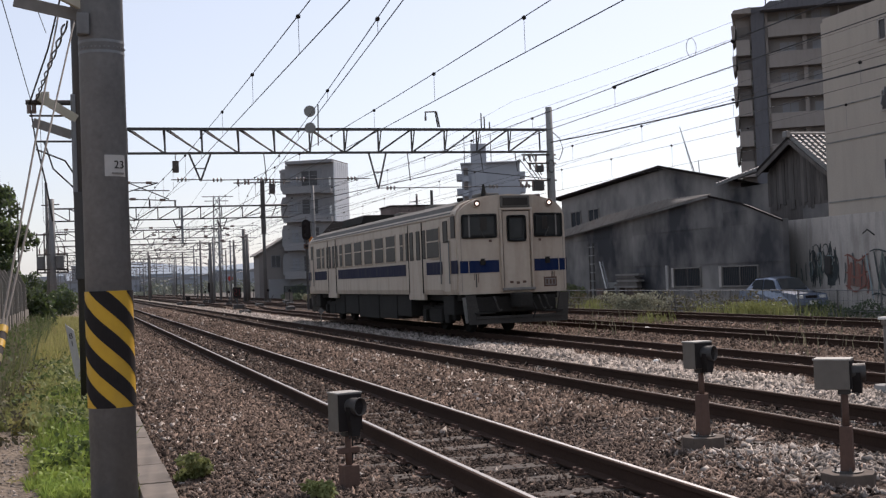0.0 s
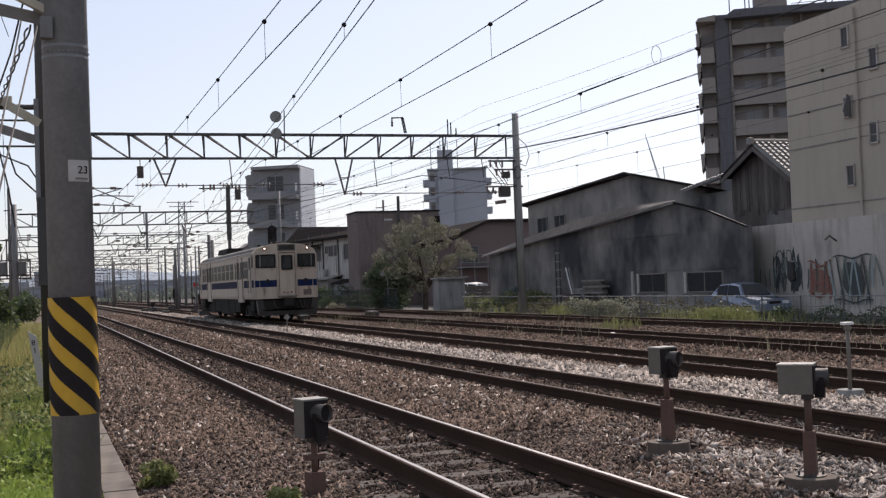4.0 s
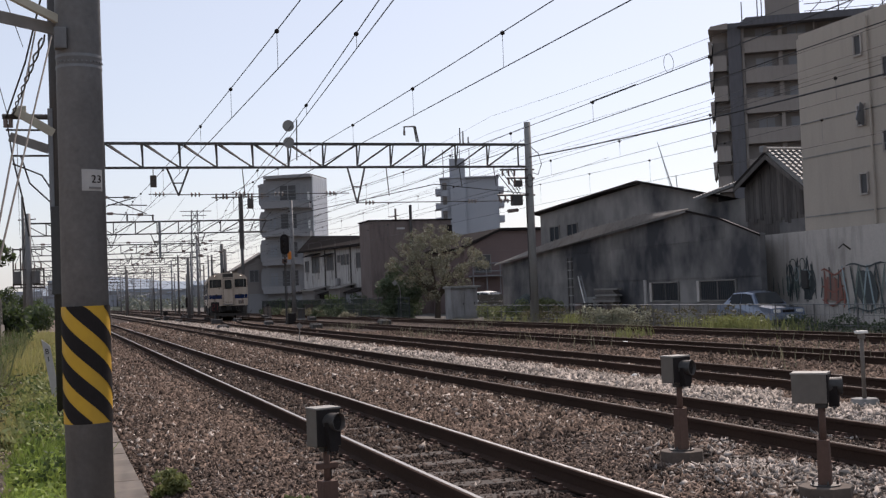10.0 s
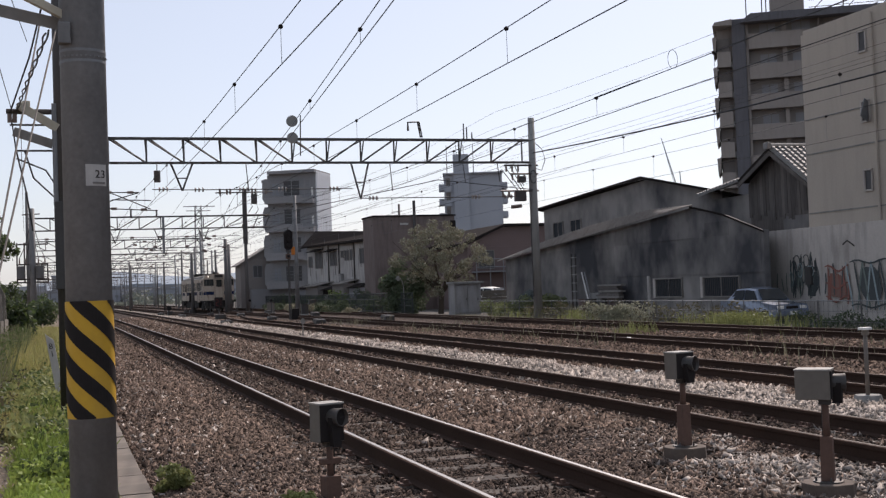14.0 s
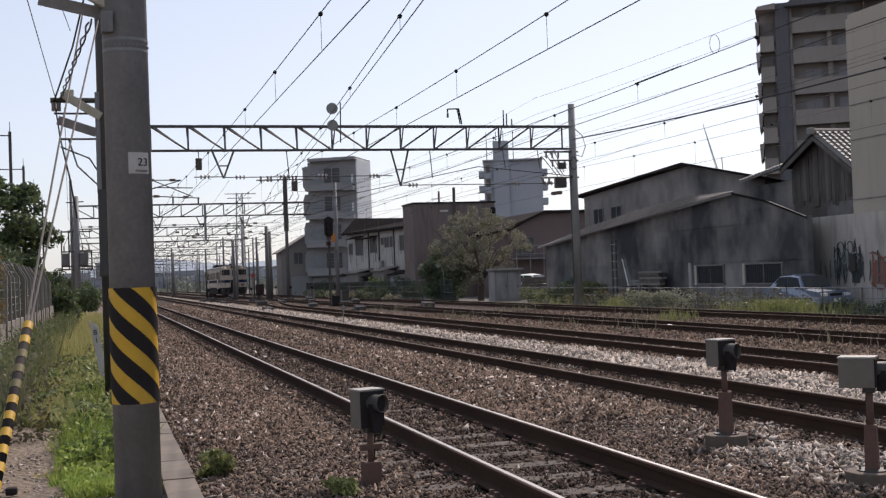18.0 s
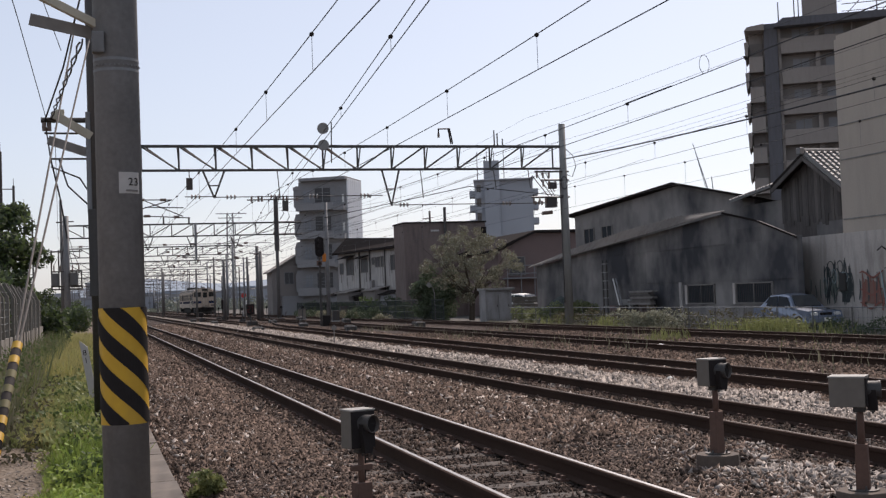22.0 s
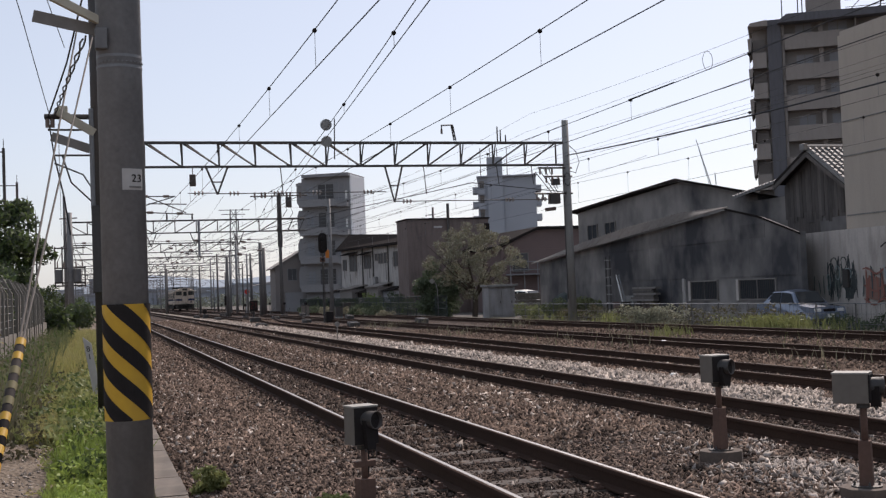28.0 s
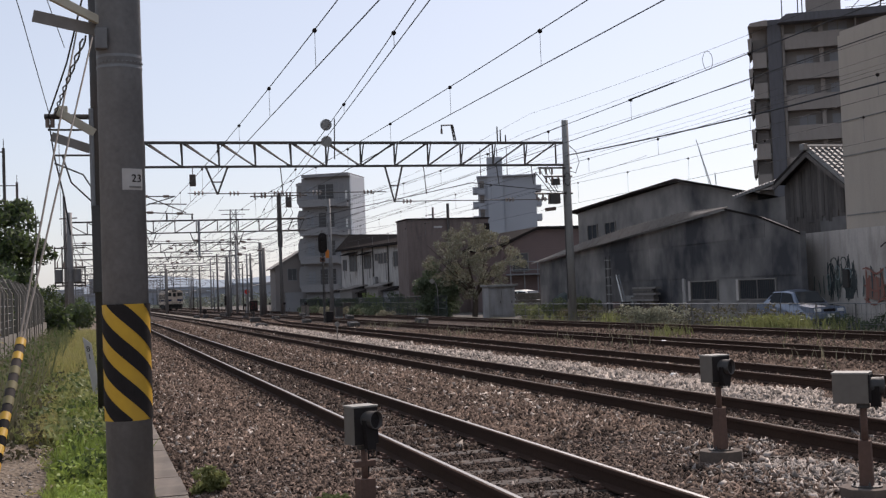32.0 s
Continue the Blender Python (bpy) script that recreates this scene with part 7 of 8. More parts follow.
    part("end_wall", prism([(26.5, 40.1, -0.2), (26.5, 40.1, 3.4), (27.7, 42.3, 3.3), (27.7, 42.3, -0.2)], (0.2, -0.1, 0)), "tin", t)
    part("far_end_wall", span((26.75, 68.1, -0.2), (40, 68.3, 3.1)), "tin", t)
    roof = bmesh.new()
    prism([(26.15, 68.8, 3.06), (26.15, 57.2, 3.80), (26.15, 45.5, 4.66), (26.6, 45.6, 4.74), (26.75, 50.0, 4.84), (26.8, 56.0, 4.52), (26.75, 62, 4.0), (26.6, 68.6, 3.24)], (0, 0, 0.05), roof)
    strip = part("roof_strip", roof, "tinroof", t, "dull corrugated roof strip")
    ribs = bmesh.new()
    for y in np.arange(45.9, 68.4, 0.32):
        z = lerp(y, [45.5, 57.2, 68.8], [4.66, 3.80, 3.06]) + 0.05
        zi = lerp(y, [45.6, 50, 56, 62, 68.6], [4.74, 4.84, 4.52, 4.0, 3.24]) + 0.05
        rod((26.14, y, z), (26.72, y, zi), 0.045, 0.045, 5, ribs)
    part("corrugation", ribs, "tinroof", strip)
    part("roof", prism([(26.42, 45.6, 4.67), (26.42, 43.0, 4.18), (26.42, 39.95, 3.29), (26.42, 39.95, 3.35), (26.42, 43.0, 4.25), (26.42, 45.6, 4.75)], (1.9, 2.6, -0.3)), "darkroof", t, "dark rear roof slope")
    for y, wd in ((47.75, 2.4), (43.3, 2.8)):
        win = window(w, "x", (26.5, y, 1.18), wd, 0.84, "skirt", "windscreen", bars=1)
        for k in range(int(wd / 0.15)):
            part("grille_bar", rod((26.43, y - wd / 2 + 0.1 + 0.15 * k, 0.78), (26.43, y - wd / 2 + 0.1 + 0.15 * k, 1.58), 0.012, 0.012, 4), "steel", win)
        part("side_post", span((26.4, y + wd / 2 + 0.03, 0.72), (26.5, y + wd / 2 + 0.2, 1.62)), "annex", t, "pale post beside the window")
    part("door_post", span((26.42, 49.55, 0), (26.5, 49.75, 1.75)), "stucco2", t)
    for y, z0, z1, a, m in ((52.5, 0.2, 1.2, 2.0, "brownwall"), (55.0, 0.3, 1.0, 1.2, "concrete")):
        part("panel", span((26.40, y, z0), (26.49, y + a, z1), 0.01), m, t)
    # flat sheets of different age on the long wall
    for z0, z1 in ((-0.1, 1.72), (1.735, 3.3), (3.315, 4.6)):
        y = 40.3
        while y < 67:
            wd = float(rng.uniform(1.5, 3.4))
            top = min(z1, lerp(y, [40.1, 45.4, 68.3], [3.3, 4.6, 3.0]), lerp(min(y + wd, 68.2), [40.1, 45.4, 68.3], [3.3, 4.6, 3.0]))
            clear = not (z0 < 1 and (y < 44.3 or 45.0 < y + wd and y < 50))
            if top - z0 > 0.25 and clear:
                part("sheet", span((26.488, y, z0), (26.51, min(y + wd - 0.012, 68.2), top)), "tin", t)
            y += wd
    for y0, y1, z in ((40.2, 50.2, 1.72), (50.2, 67.9, 1.75), (45.5, 61, 3.31)):
        part("batten", span((26.47, y0, z), (26.5, y1, z + 0.03)), "tin", t)
    lad = thing("metal_ladder", "pale metal ladder leaning on the dark shed", "ladder", at=(26.0, 56.2, 0))
    for y in (0.0, 0.35):
        part("rail", rod((0, y - 1.5, -0.1), (0.35, y + 0.3, 2.1), 0.035, 0.035, 5), "white" if y else "galv", lad)
    for k in range(6):
        u = (k + 0.5) / 6
        part("rung", rod((0.35 * u, -1.5 + 1.8 * u, 2.2 * u - 0.1), (0.35 * u, -1.15 + 1.8 * u, 2.2 * u - 0.1), 0.02, 0.02, 5), "galv", lad)
    # timber, sheets and gear along the shed
    st = thing("board_stack", "stack of weathered boards against the shed", "timber", at=(26.0, 52.8, -0.2))
    for k in range(7):
        part("board", box((0.28, 2.3 + 0.3 * math.sin(k * 2.3), 0.09), (0.02 * (k % 3), 0.15 * math.sin(k * 1.7), 0.98 + k * 0.1), 0.006), "wood" if k % 3 else "skirt", st)
    for y in (-0.8, 0.8):
        part("bearer", box((0.3, 0.12, 0.94), (0, y, 0.47), 0.01), "wood", st)
    fr = thing("pipe_rack", "rusty upright rack with pale rungs beside the shed", "rack", at=(26.05, 57.2, -0.2))
    for y in (-0.25, 0.25):
        part("upright", rod((0, y, 0), (0, y, 3.3), 0.045, 0.045, 6), "steel", fr)
    for k in range(7):
        part("rung", rod((0, -0.35, 0.4 + k * 0.45), (0, 0.35, 0.4 + k * 0.45), 0.03, 0.03, 6), "concrete", fr)
    for y, h, r, m in ((54.9, 0.9, 0.3, "steel"), (55.7, 0.9, 0.3, "redbrown"), (50.6, 0.7, 0.25, "steel")):
        d = thing("oil_drum", "dark dented oil drum beside the shed", "drum", "drums by the shed", at=(25.9, y, -0.2))
        part("barrel", rod((0, 0, 0), (0, 0, h), r, r, 18), m, d, smooth=False)
        for z in (h * 0.33, h * 0.66, h - 0.01):
            part("hoop", rod((0, 0, z), (0, 0, z + 0.02), r + 0.015, r + 0.015, 18), m, d)
    tp = thing("tarpaulin_heap", "dark covered heap beside the shed", "heap", at=(25.8, 63.2, -0.2))
    bm = bmesh.new()
    bmesh.ops.create_icosphere(bm, subdivisions=3, radius=1.0)
    for v in bm.verts:
        q = 1 + 0.12 * math.sin(v.co.x * 7 + v.co.y * 4) + 0.1 * math.sin(v.co.z * 9 + v.co.y * 5)
        v.co = Vector((v.co.x * 0.55 * q, v.co.y * 1.7 * q, max(v.co.z, -0.05) * 1.3 * q))
    part("cover", bm, "meshgreen", tp)
    part("weight", box((0.3, 0.5, 0.15), (-0.45, 0.3, 0.12), 0.02), "concrete", tp)
    b = thing("warehouse", "long grey warehouse with a shallow gable roof", "building")
    out = [(30.5, 71.3, -0.2), (30.5, 71.3, 6.45), (30.5, 57.0, 7.05), (30.5, 49.5, 5.65), (30.5, 49.5, -0.2)]
    w2 = part("wall", prism(out, (14, 0, -2.6)), "tin", b, "dull grey-brown warehouse wall")
    part("roof", prism([(30.1, 71.8, 6.42), (30.1, 57.0, 7.08), (30.1, 49.0, 5.6), (30.1, 49.0, 5.72), (30.1, 57.0, 7.2), (30.1, 71.8, 6.54)], (15, 0, -2.75)), "darkroof", b)
    for y in (69.0, 66.3):
        window(w2, "x", (30.5, y, 4.95), 1.5, 1.0, "skirt", "windscreen")
    hse = thing("wooden_house", "old board-clad gable house with grey roof tiles", "house")
    out = [(30, 46.3, 2.5), (30, 46.3, 5.9), (30, 44.0, 7.0), (30, 41.0, 5.1), (30, 41.0, 2.5)]
    part("wall", prism(out, (8, 0, 0)), "wood", hse)
    part("lower_wall", span((30.05, 42.7, -0.2), (38, 47.2, 2.5)), "tin", hse)
    part("side_wall", span((30.4, 46.3, 2.0), (36, 51.0, 5.35)), "tin", hse, "dim wall below the low roof")
    g = np.random.default_rng(41)
    for y in np.arange(41.1, 46.2, 0.23):
        top = min(lerp(y, [41.0, 44.0, 46.3], [5.0, 6.85, 5.75]), lerp(y + 0.22, [41.0, 44.0, 46.3], [5.0, 6.85, 5.75]))
        part("board", span((29.955 + g.uniform(0, 0.02), y, 4.15 + g.uniform(-0.25, 0.3)), (30.0, y + 0.215, top)), "wood", hse)
    part("plaster", span((29.985, 41.05, 2.6), (30.0, 43.8, 4.1)), "tin", hse, "grey plaster below the boards")
    rf = part("roof", prism([(29.5, 43.9, 7.17), (29.5, 40.9, 5.23), (29.5, 40.9, 5.1), (29.5, 43.9, 7.04)], (8.6, 0, 0)), "tile", hse, "grey tiled roof slope")
    master = None
    for i in range(12):
        for j in range(22):
            u = (i + 0.5) / 12
            p = pose(29.6 + j * 0.3, 43.9 - 3.0 * u, 7.2 - 1.94 * u, math.degrees(math.atan2(1.94, 3.0)) - 5, 0, 0)
            if master is None:
                master = part("roof_tile", rod((0, -0.17, 0), (0, 0.17, 0), 0.085, 0.075, 6), "tile", rf)
                master.matrix_basis = p
            else:
                same_mesh("roof_tile", master, rf, p)
    ridge = part("ridge", rod((29.4, 43.9, 7.2), (38.2, 43.9, 7.2), 0.13, 0.13, 8), "tile", hse)
    part("ridge_end", box((0.2, 0.34, 0.3), (29.4, 43.9, 7.2), 0.04), "tile", ridge, "ornamental end tile")
    part("roof", prism([(29.5, 43.9, 7.17), (29.5, 46.5, 5.95), (29.5, 46.5, 5.8), (29.5, 43.9, 7.02)], (8.6, 0, 0)), "darkroof", hse)
    part("barge_board", prism([(29.48, 43.9, 7.0), (29.48, 46.5, 5.78), (29.48, 46.5, 5.58), (29.48, 43.9, 6.78)], (0.05, 0, 0)), "wood", hse)
    part("barge_board", prism([(29.48, 43.9, 7.0), (29.48, 40.9, 5.08), (29.48, 40.9, 4.9), (29.48, 43.9, 6.78)], (0.05, 0, 0)), "wood", hse)
    low = part("low_roof", prism([(29.7, 50.6, 5.5), (29.7, 46.4, 5.95), (29.7, 46.4, 6.03), (29.7, 50.6, 5.58)], (4, 0, 1.1)), "tile", hse, "low tiled roof over a side wing")
    for y in np.arange(46.5, 50.6, 0.3):
        z = lerp(y, [46.4, 50.6], [6.04, 5.59])
        part("roof_roll", rod((29.68, y, z), (33.6, y, z + 1.1), 0.07, 0.07, 6), "tile", low)


def storey_block(name, label, at, size, floors, wall, dark, bays, rail_h=1.05, floor_h=2.9, z0=0.0, group="", turn=0):
    """A block of flats whose front faces the tracks' near end: a bay of balconies on each floor."""
    x, y = at
    w, d = size
    H = z0 + floors * floor_h
    t = thing(name, label, "apartment building", group)
    t.matrix_basis = Matrix.Translation((x, y, 0)) @ pose(0, 0, 0, 0, 0, turn) @ Matrix.Translation((-x, -y, 0))
    part("wall", span((x, y, -0.3), (x + w, y + d, H + 0.5), 0.02), wall, t)
    part("roof", span((x - 0.2, y - 0.9, H + 0.5), (x + w + 0.2, y + d, H + 0.75), 0.03), wall, t)
    for f in range(floors):
        z = z0 + f * floor_h
        for bx, bw in bays:
            rec = part("balcony_recess", span((x + bx, y - 0.05, z + 0.25), (x + bx + bw, y + 0.1, z + floor_h - 0.25)), dark, t)
            bal = part("balcony", span((x + bx - 0.1, y - 1.2, z), (x + bx + bw + 0.1, y - 1.05, z + rail_h), 0.02), wall, t, "solid balcony front")
            part("slab", span((x + bx - 0.1, y - 1.2, z - 0.14), (x + bx + bw + 0.1, y, z), 0.02), wall, bal)
            for k in range(2):
                window(rec, "y", (x + bx + bw * (0.3 + 0.4 * k), y - 0.05, z + 1.35), min(1.5, bw * 0.32), 1.8, "aptdark", "farglass")
    return t


def build_brown_tower():
    """Nine storeys behind the cream building: a narrow wing, a dark stair shaft and a wide front of balconies."""
    t = thing("apartment_tower", "tall brown-grey apartment tower with stacked balconies", "apartment building", at=(61.8, 100, 0), rz=-33)
    wall = part("wall", span((0.0, 0.9, -0.3), (26, 12, 26.3), 0.02), "apt", t)
    part("stair_shaft", span((1.45, -0.25, -0.3), (2.72, 1.0, 26.6), 0.02), "shaft", t, "dark blue-grey stair shaft")
    part("shaft_edge", span((2.75, -0.05, -0.3), (3.0, 1.0, 26.5), 0.02), "apt", t)
    roof = part("roof", prism([(2.3, 0, 26.45), (3.3, 0, 26.95), (14, 0, 26.75), (26.4, 0, 26.7), (26.4, 0, 26.2), (2.3, 0, 26.2)], (0, 12, 0)), "shaft", t, "dark weathered roof slab")
    part("eave", prism([(2.4, -1.2, 26.2), (3.3, -1.2, 26.85), (14, -1.2, 26.7), (26.4, -1.2, 26.65), (26.4, -1.2, 26.1), (2.4, -1.2, 26.05)], (0, 1.3, 0)), "shaft", roof)
    part("wing_roof", prism([(-0.35, -1.0, 25.95), (-0.1, -1.0, 26.3), (1.5, -1.0, 26.5), (1.5, -1.0, 25.9)], (0, 7, 0)), "apt", t)
    for f in range(9):
        z = 23.56 - 2.95 * f
        # wide front: recess, solid parapet, slab, glazed doors behind
        for b, (u0, u1) in enumerate(((3.02, 9.6), (9.9, 16.6), (16.9, 25.8))):
            # recess and slab get the darker tone as painted balcony shade
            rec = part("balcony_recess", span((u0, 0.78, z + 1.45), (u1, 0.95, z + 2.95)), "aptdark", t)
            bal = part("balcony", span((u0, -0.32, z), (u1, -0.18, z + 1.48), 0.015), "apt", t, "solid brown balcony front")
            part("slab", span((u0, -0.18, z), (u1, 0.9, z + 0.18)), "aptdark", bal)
            part("partition", span((u1 - 0.1, -0.18, z + 0.18), (u1, 0.9, z + 2.9)), "apt", bal)
            w = u1 - u0
            for k, (c, ww) in enumerate(((0.16, 1.5), (0.62, 1.7))):
                part("balcony_door", span((u0 + w * c, 0.74, z + 0.3), (u0 + w * c + ww, 0.79, z + 2.5)), "shade_wall", rec)
                part("door_frame", span((u0 + w * c + ww * 0.48, 0.71, z + 0.3), (u0 + w * c + ww * 0.53, 0.76, z + 2.5)), "aptdark", rec)
            part("pillar", span((u0 + w * 0.48, 0.2, z + 1.48), (u0 + w * 0.54, 0.8, z + 2.95)), "apt", rec)
        # narrow wing with its fins
        zw = 22.0 - 2.95 * f
        if zw > 0:
            # wing recess and slab likewise, shade painted by the darker wall tone
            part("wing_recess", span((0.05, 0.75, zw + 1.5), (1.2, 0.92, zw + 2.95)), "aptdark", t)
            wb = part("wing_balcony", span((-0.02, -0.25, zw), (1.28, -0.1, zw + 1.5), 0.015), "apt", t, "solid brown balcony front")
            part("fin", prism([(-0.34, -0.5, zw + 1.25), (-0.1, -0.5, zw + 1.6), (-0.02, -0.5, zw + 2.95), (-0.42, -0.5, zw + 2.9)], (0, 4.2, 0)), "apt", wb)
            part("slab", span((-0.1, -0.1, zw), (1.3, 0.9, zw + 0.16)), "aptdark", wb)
            part("light_slot", box((0.11, 0.05, 0.62), (1.36, 0.86, zw + 0.35)), "white", t)
    part("water_tank", span((5.2, 2, 26.8), (8.4, 5, 31.5), 0.1), "apt", t, "pale roof tank house")
    for x, h in ((2.9, 2.2), (4.4, 3.4), (4.8, 3.0), (12, 2.5), (16, 3)):
        part("aerial", rod((x, 1.5, 26.7), (x, 1.5, 26.8 + h), 0.06, 0.05, 5), "steel", t)
    for k in range(5):
        part("roof_rail", rod((8.8 + k * 1.6, 1.5, 26.8), (10.4 + k * 1.6, 1.5, 28.4 - (k % 2)), 0.04, 0.04, 4), "steel", t)
    part("roof_rail", rod((8.8, 1.5, 28.2), (22, 1.5, 28.2), 0.04, 0.04, 4), "steel", t)
    part("roof_rail", rod((8.8, 1.5, 27.5), (22, 1.5, 27.5), 0.03, 0.03, 4), "steel", t)


def build_flats():
    """Grey block over the yard, seen on its corner, with netting on one side."""
    t = thing("apartment_block", "grey apartment block with balconies and pale netting on one side", "apartment building", at=(22.4, 130, 0), rz=-30)
    W, H, P = 5.6, 15.1, 3.14
    part("wall", span((0, 0, -0.3), (W, 5.2, H - 0.35), 0.02), "fargrey", t)
    part("roof", span((0.25, -0.7, H - 0.35), (W + 0.1, 5.3, H), 0.03), "fargrey", t, "flat roof with a dark edge")
    part("roof_step", span((-0.75, 0.2, H - 1.2), (0.3, 4.5, H - 0.85), 0.03), "fargrey", t)
    part("scaffold_net", span((W + 0.02, 0.02, 0), (W + 0.14, 5.2, H - 0.15), 0.01), "farnet", t, "pale netting over scaffolding")
    for k in range(7):
        part("scaffold_pole", rod((W + 0.18, 0.4 + 0.75 * k, 0), (W + 0.18, 0.4 + 0.75 * k, H - 0.2), 0.02, 0.02, 4), "farnet", t)
    for f in range(5):
        z = 11.45 - P * f
        if z < -0.3:
            continue
        bal = part("balcony", span((0.0, -1.1, z), (4.35, -0.95, z + 0.82), 0.02), "fargrey", t, "pale solid balcony front")
        part("slab", span((0.0, -0.95, z), (4.35, 0, z + 0.14)), "fargrey", bal)
        part("soffit_wall", span((4.35, -1.1, z - 0.1), (W, 0, z + 0.5)), "fargrey", bal)
        # flat piece in the dim grey, painted shade behind the balcony
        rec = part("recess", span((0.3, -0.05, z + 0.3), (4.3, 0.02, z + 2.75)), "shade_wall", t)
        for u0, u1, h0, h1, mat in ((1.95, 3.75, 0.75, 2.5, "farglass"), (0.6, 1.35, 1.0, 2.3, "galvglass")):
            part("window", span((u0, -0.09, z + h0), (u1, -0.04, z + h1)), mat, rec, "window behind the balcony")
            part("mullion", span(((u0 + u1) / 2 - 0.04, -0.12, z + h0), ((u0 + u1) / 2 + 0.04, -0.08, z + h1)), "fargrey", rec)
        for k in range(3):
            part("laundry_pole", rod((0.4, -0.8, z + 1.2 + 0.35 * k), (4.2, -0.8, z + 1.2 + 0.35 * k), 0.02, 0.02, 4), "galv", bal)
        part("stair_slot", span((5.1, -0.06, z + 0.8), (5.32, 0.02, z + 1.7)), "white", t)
        # flat piece whose dim grey paints the opening's shade
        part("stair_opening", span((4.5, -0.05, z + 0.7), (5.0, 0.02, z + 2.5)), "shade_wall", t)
        part("corner_balcony", prism([(-0.72, 0.3, z + 0.6), (-0.72, 0.3, z + 2.3), (-0.5, 0.3, z + 2.9), (0.0, 0.3, z + 2.9), (0.0, 0.3, z + 0.2), (-0.35, 0.3, z + 0.2)], (0, 3.4, 0)), "fargrey", t, "bulging side balcony")


def build_row_house():
    """Two-storey white terrace along the line; its long front faces the tracks."""
    r = thing("row_house", "two-storey stained white row house with a dark roof", "house", at=(24.6, 120, 0), rz=math.degrees(math.atan2(-15, 2.8)))
    L = 15.26
    w = part("wall", span((0, 0, -0.2), (L, 5.5, 6.2), 0.02), "stucco2", r)
    bm = bmesh.new()
    ends = [[bm.verts.new((u, y, z)) for y, z in ((-0.5, 6.15), (-0.5, 6.32), (1.1, ridge), (5.9, 6.4), (5.9, 6.15))] for u, ridge in ((-0.3, 7.9), (L + 0.2, 7.0))]
    for i in range(5):
        bm.faces.new((ends[0][i], ends[0][(i + 1) % 5], ends[1][(i + 1) % 5], ends[1][i]))
    bm.faces.new(ends[0][::-1]), bm.faces.new(ends[1])
    part("roof", bm, "darkroof", r)
    part("gutter", rod((-0.3, -0.55, 6.16), (L + 0.2, -0.55, 6.13), 0.07, 0.07, 6), "darkroof", r)
    for u0, u1, z0, z1 in ((13.07, 14.4, 4.1, 5.5), (9.6, 10.55, 4.5, 5.45), (8.75, 9.3, 4.8, 5.45), (10.9, 11.4, 4.5, 5.5), (6.1, 7.6, 4.1, 5.45), (2.3, 4.1, 3.95, 5.6), (0.5, 1.4, 4.1, 5.2)):
        window(w, "y", ((u0 + u1) / 2, 0, (z0 + z1) / 2), u1 - u0, z1 - z0, "skirt", "farglass", bars=1 if u1 - u0 > 0.9 else 0)
    for u in (5.7, 11.85, 8.3, 14.8):
        part("drain_pipe", rod((u, -0.08, 0), (u, -0.08, 6.1), 0.06, 0.06, 6), "steel", r)
    for u, ww, z in ((3.1, 2.6, 5.75), (6.9, 1.9, 5.6)):
        part("awning", box((ww, 0.9, 0.08), (u, -0.4, z), 0.01, None, Euler((radians(18), 0, 0)).to_matrix()), "darkroof", r)
    g = np.random.default_rng(29)
    for k in range(26):                        # rain streaks and flaking below the sills
        u, z = g.uniform(0.3, 15), g.uniform(2.8, 4.6)
        part("stain", span((u, -0.012, z), (u + g.uniform(0.06, 0.3), 0.0, z + g.uniform(0.5, 1.5))), "grime" if k % 3 else "annex", r, "grey rain stain")
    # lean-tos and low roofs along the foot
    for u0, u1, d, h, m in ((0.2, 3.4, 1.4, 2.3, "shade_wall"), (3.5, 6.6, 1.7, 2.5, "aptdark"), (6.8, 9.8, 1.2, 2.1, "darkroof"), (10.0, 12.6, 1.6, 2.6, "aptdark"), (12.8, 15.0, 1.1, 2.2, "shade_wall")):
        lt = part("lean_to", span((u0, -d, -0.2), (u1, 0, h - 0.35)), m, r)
        part("lean_to_roof", prism([(u0 - 0.1, -d - 0.25, h - 0.4), (u0 - 0.1, 0, h), (u0 - 0.1, 0, h + 0.06), (u0 - 0.1, -d - 0.25, h - 0.34)], (u1 - u0 + 0.2, 0, 0)), "tinroof" if m == "aptdark" else "darkroof", lt)
    part("meter_box", box((0.5, 0.3, 0.7), (9.0, -0.2, 2.9), 0.02), "hut", r)


def build_far_buildings():
    build_brown_tower()
    build_flats()
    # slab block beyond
    c = storey_block("apartment_tower", "distant tower block with notched edges, tinted blue-grey for haze", (76.3, 230), (12, 14), 8, "farblue", "aptdark", [(0.4, 0.9)], 1.1, 3.0, 0.3, turn=-19)
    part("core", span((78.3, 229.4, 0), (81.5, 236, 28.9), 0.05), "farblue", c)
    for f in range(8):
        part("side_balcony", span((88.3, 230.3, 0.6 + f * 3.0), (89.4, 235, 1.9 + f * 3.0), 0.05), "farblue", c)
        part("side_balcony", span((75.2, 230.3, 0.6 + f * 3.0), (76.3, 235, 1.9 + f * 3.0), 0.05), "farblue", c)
    for x in (77, 79, 80.5, 82.5):
        part("aerial", rod((x, 231, 25), (x, 231, 31), 0.08, 0.06, 4), "steel", c)
    build_row_house()
    # brown windowless block
    k = thing("brown_building", "plain dark brown two-storey block", "building")
    part("wall", span((24.9, 94, -0.2), (32.0, 97.5, 7.6), 0.02), "brownwall", k)
    part("parapet", span((24.82, 93.9, 7.6), (32.1, 97.6, 7.72), 0.01), "darkroof", k)
    # dark block on the wall face, its colour gives a recess's shade
    part("side_recess", span((31.6, 93.85, 5.6), (32.05, 94.0, 7.2), 0.01), "darkroof", k)
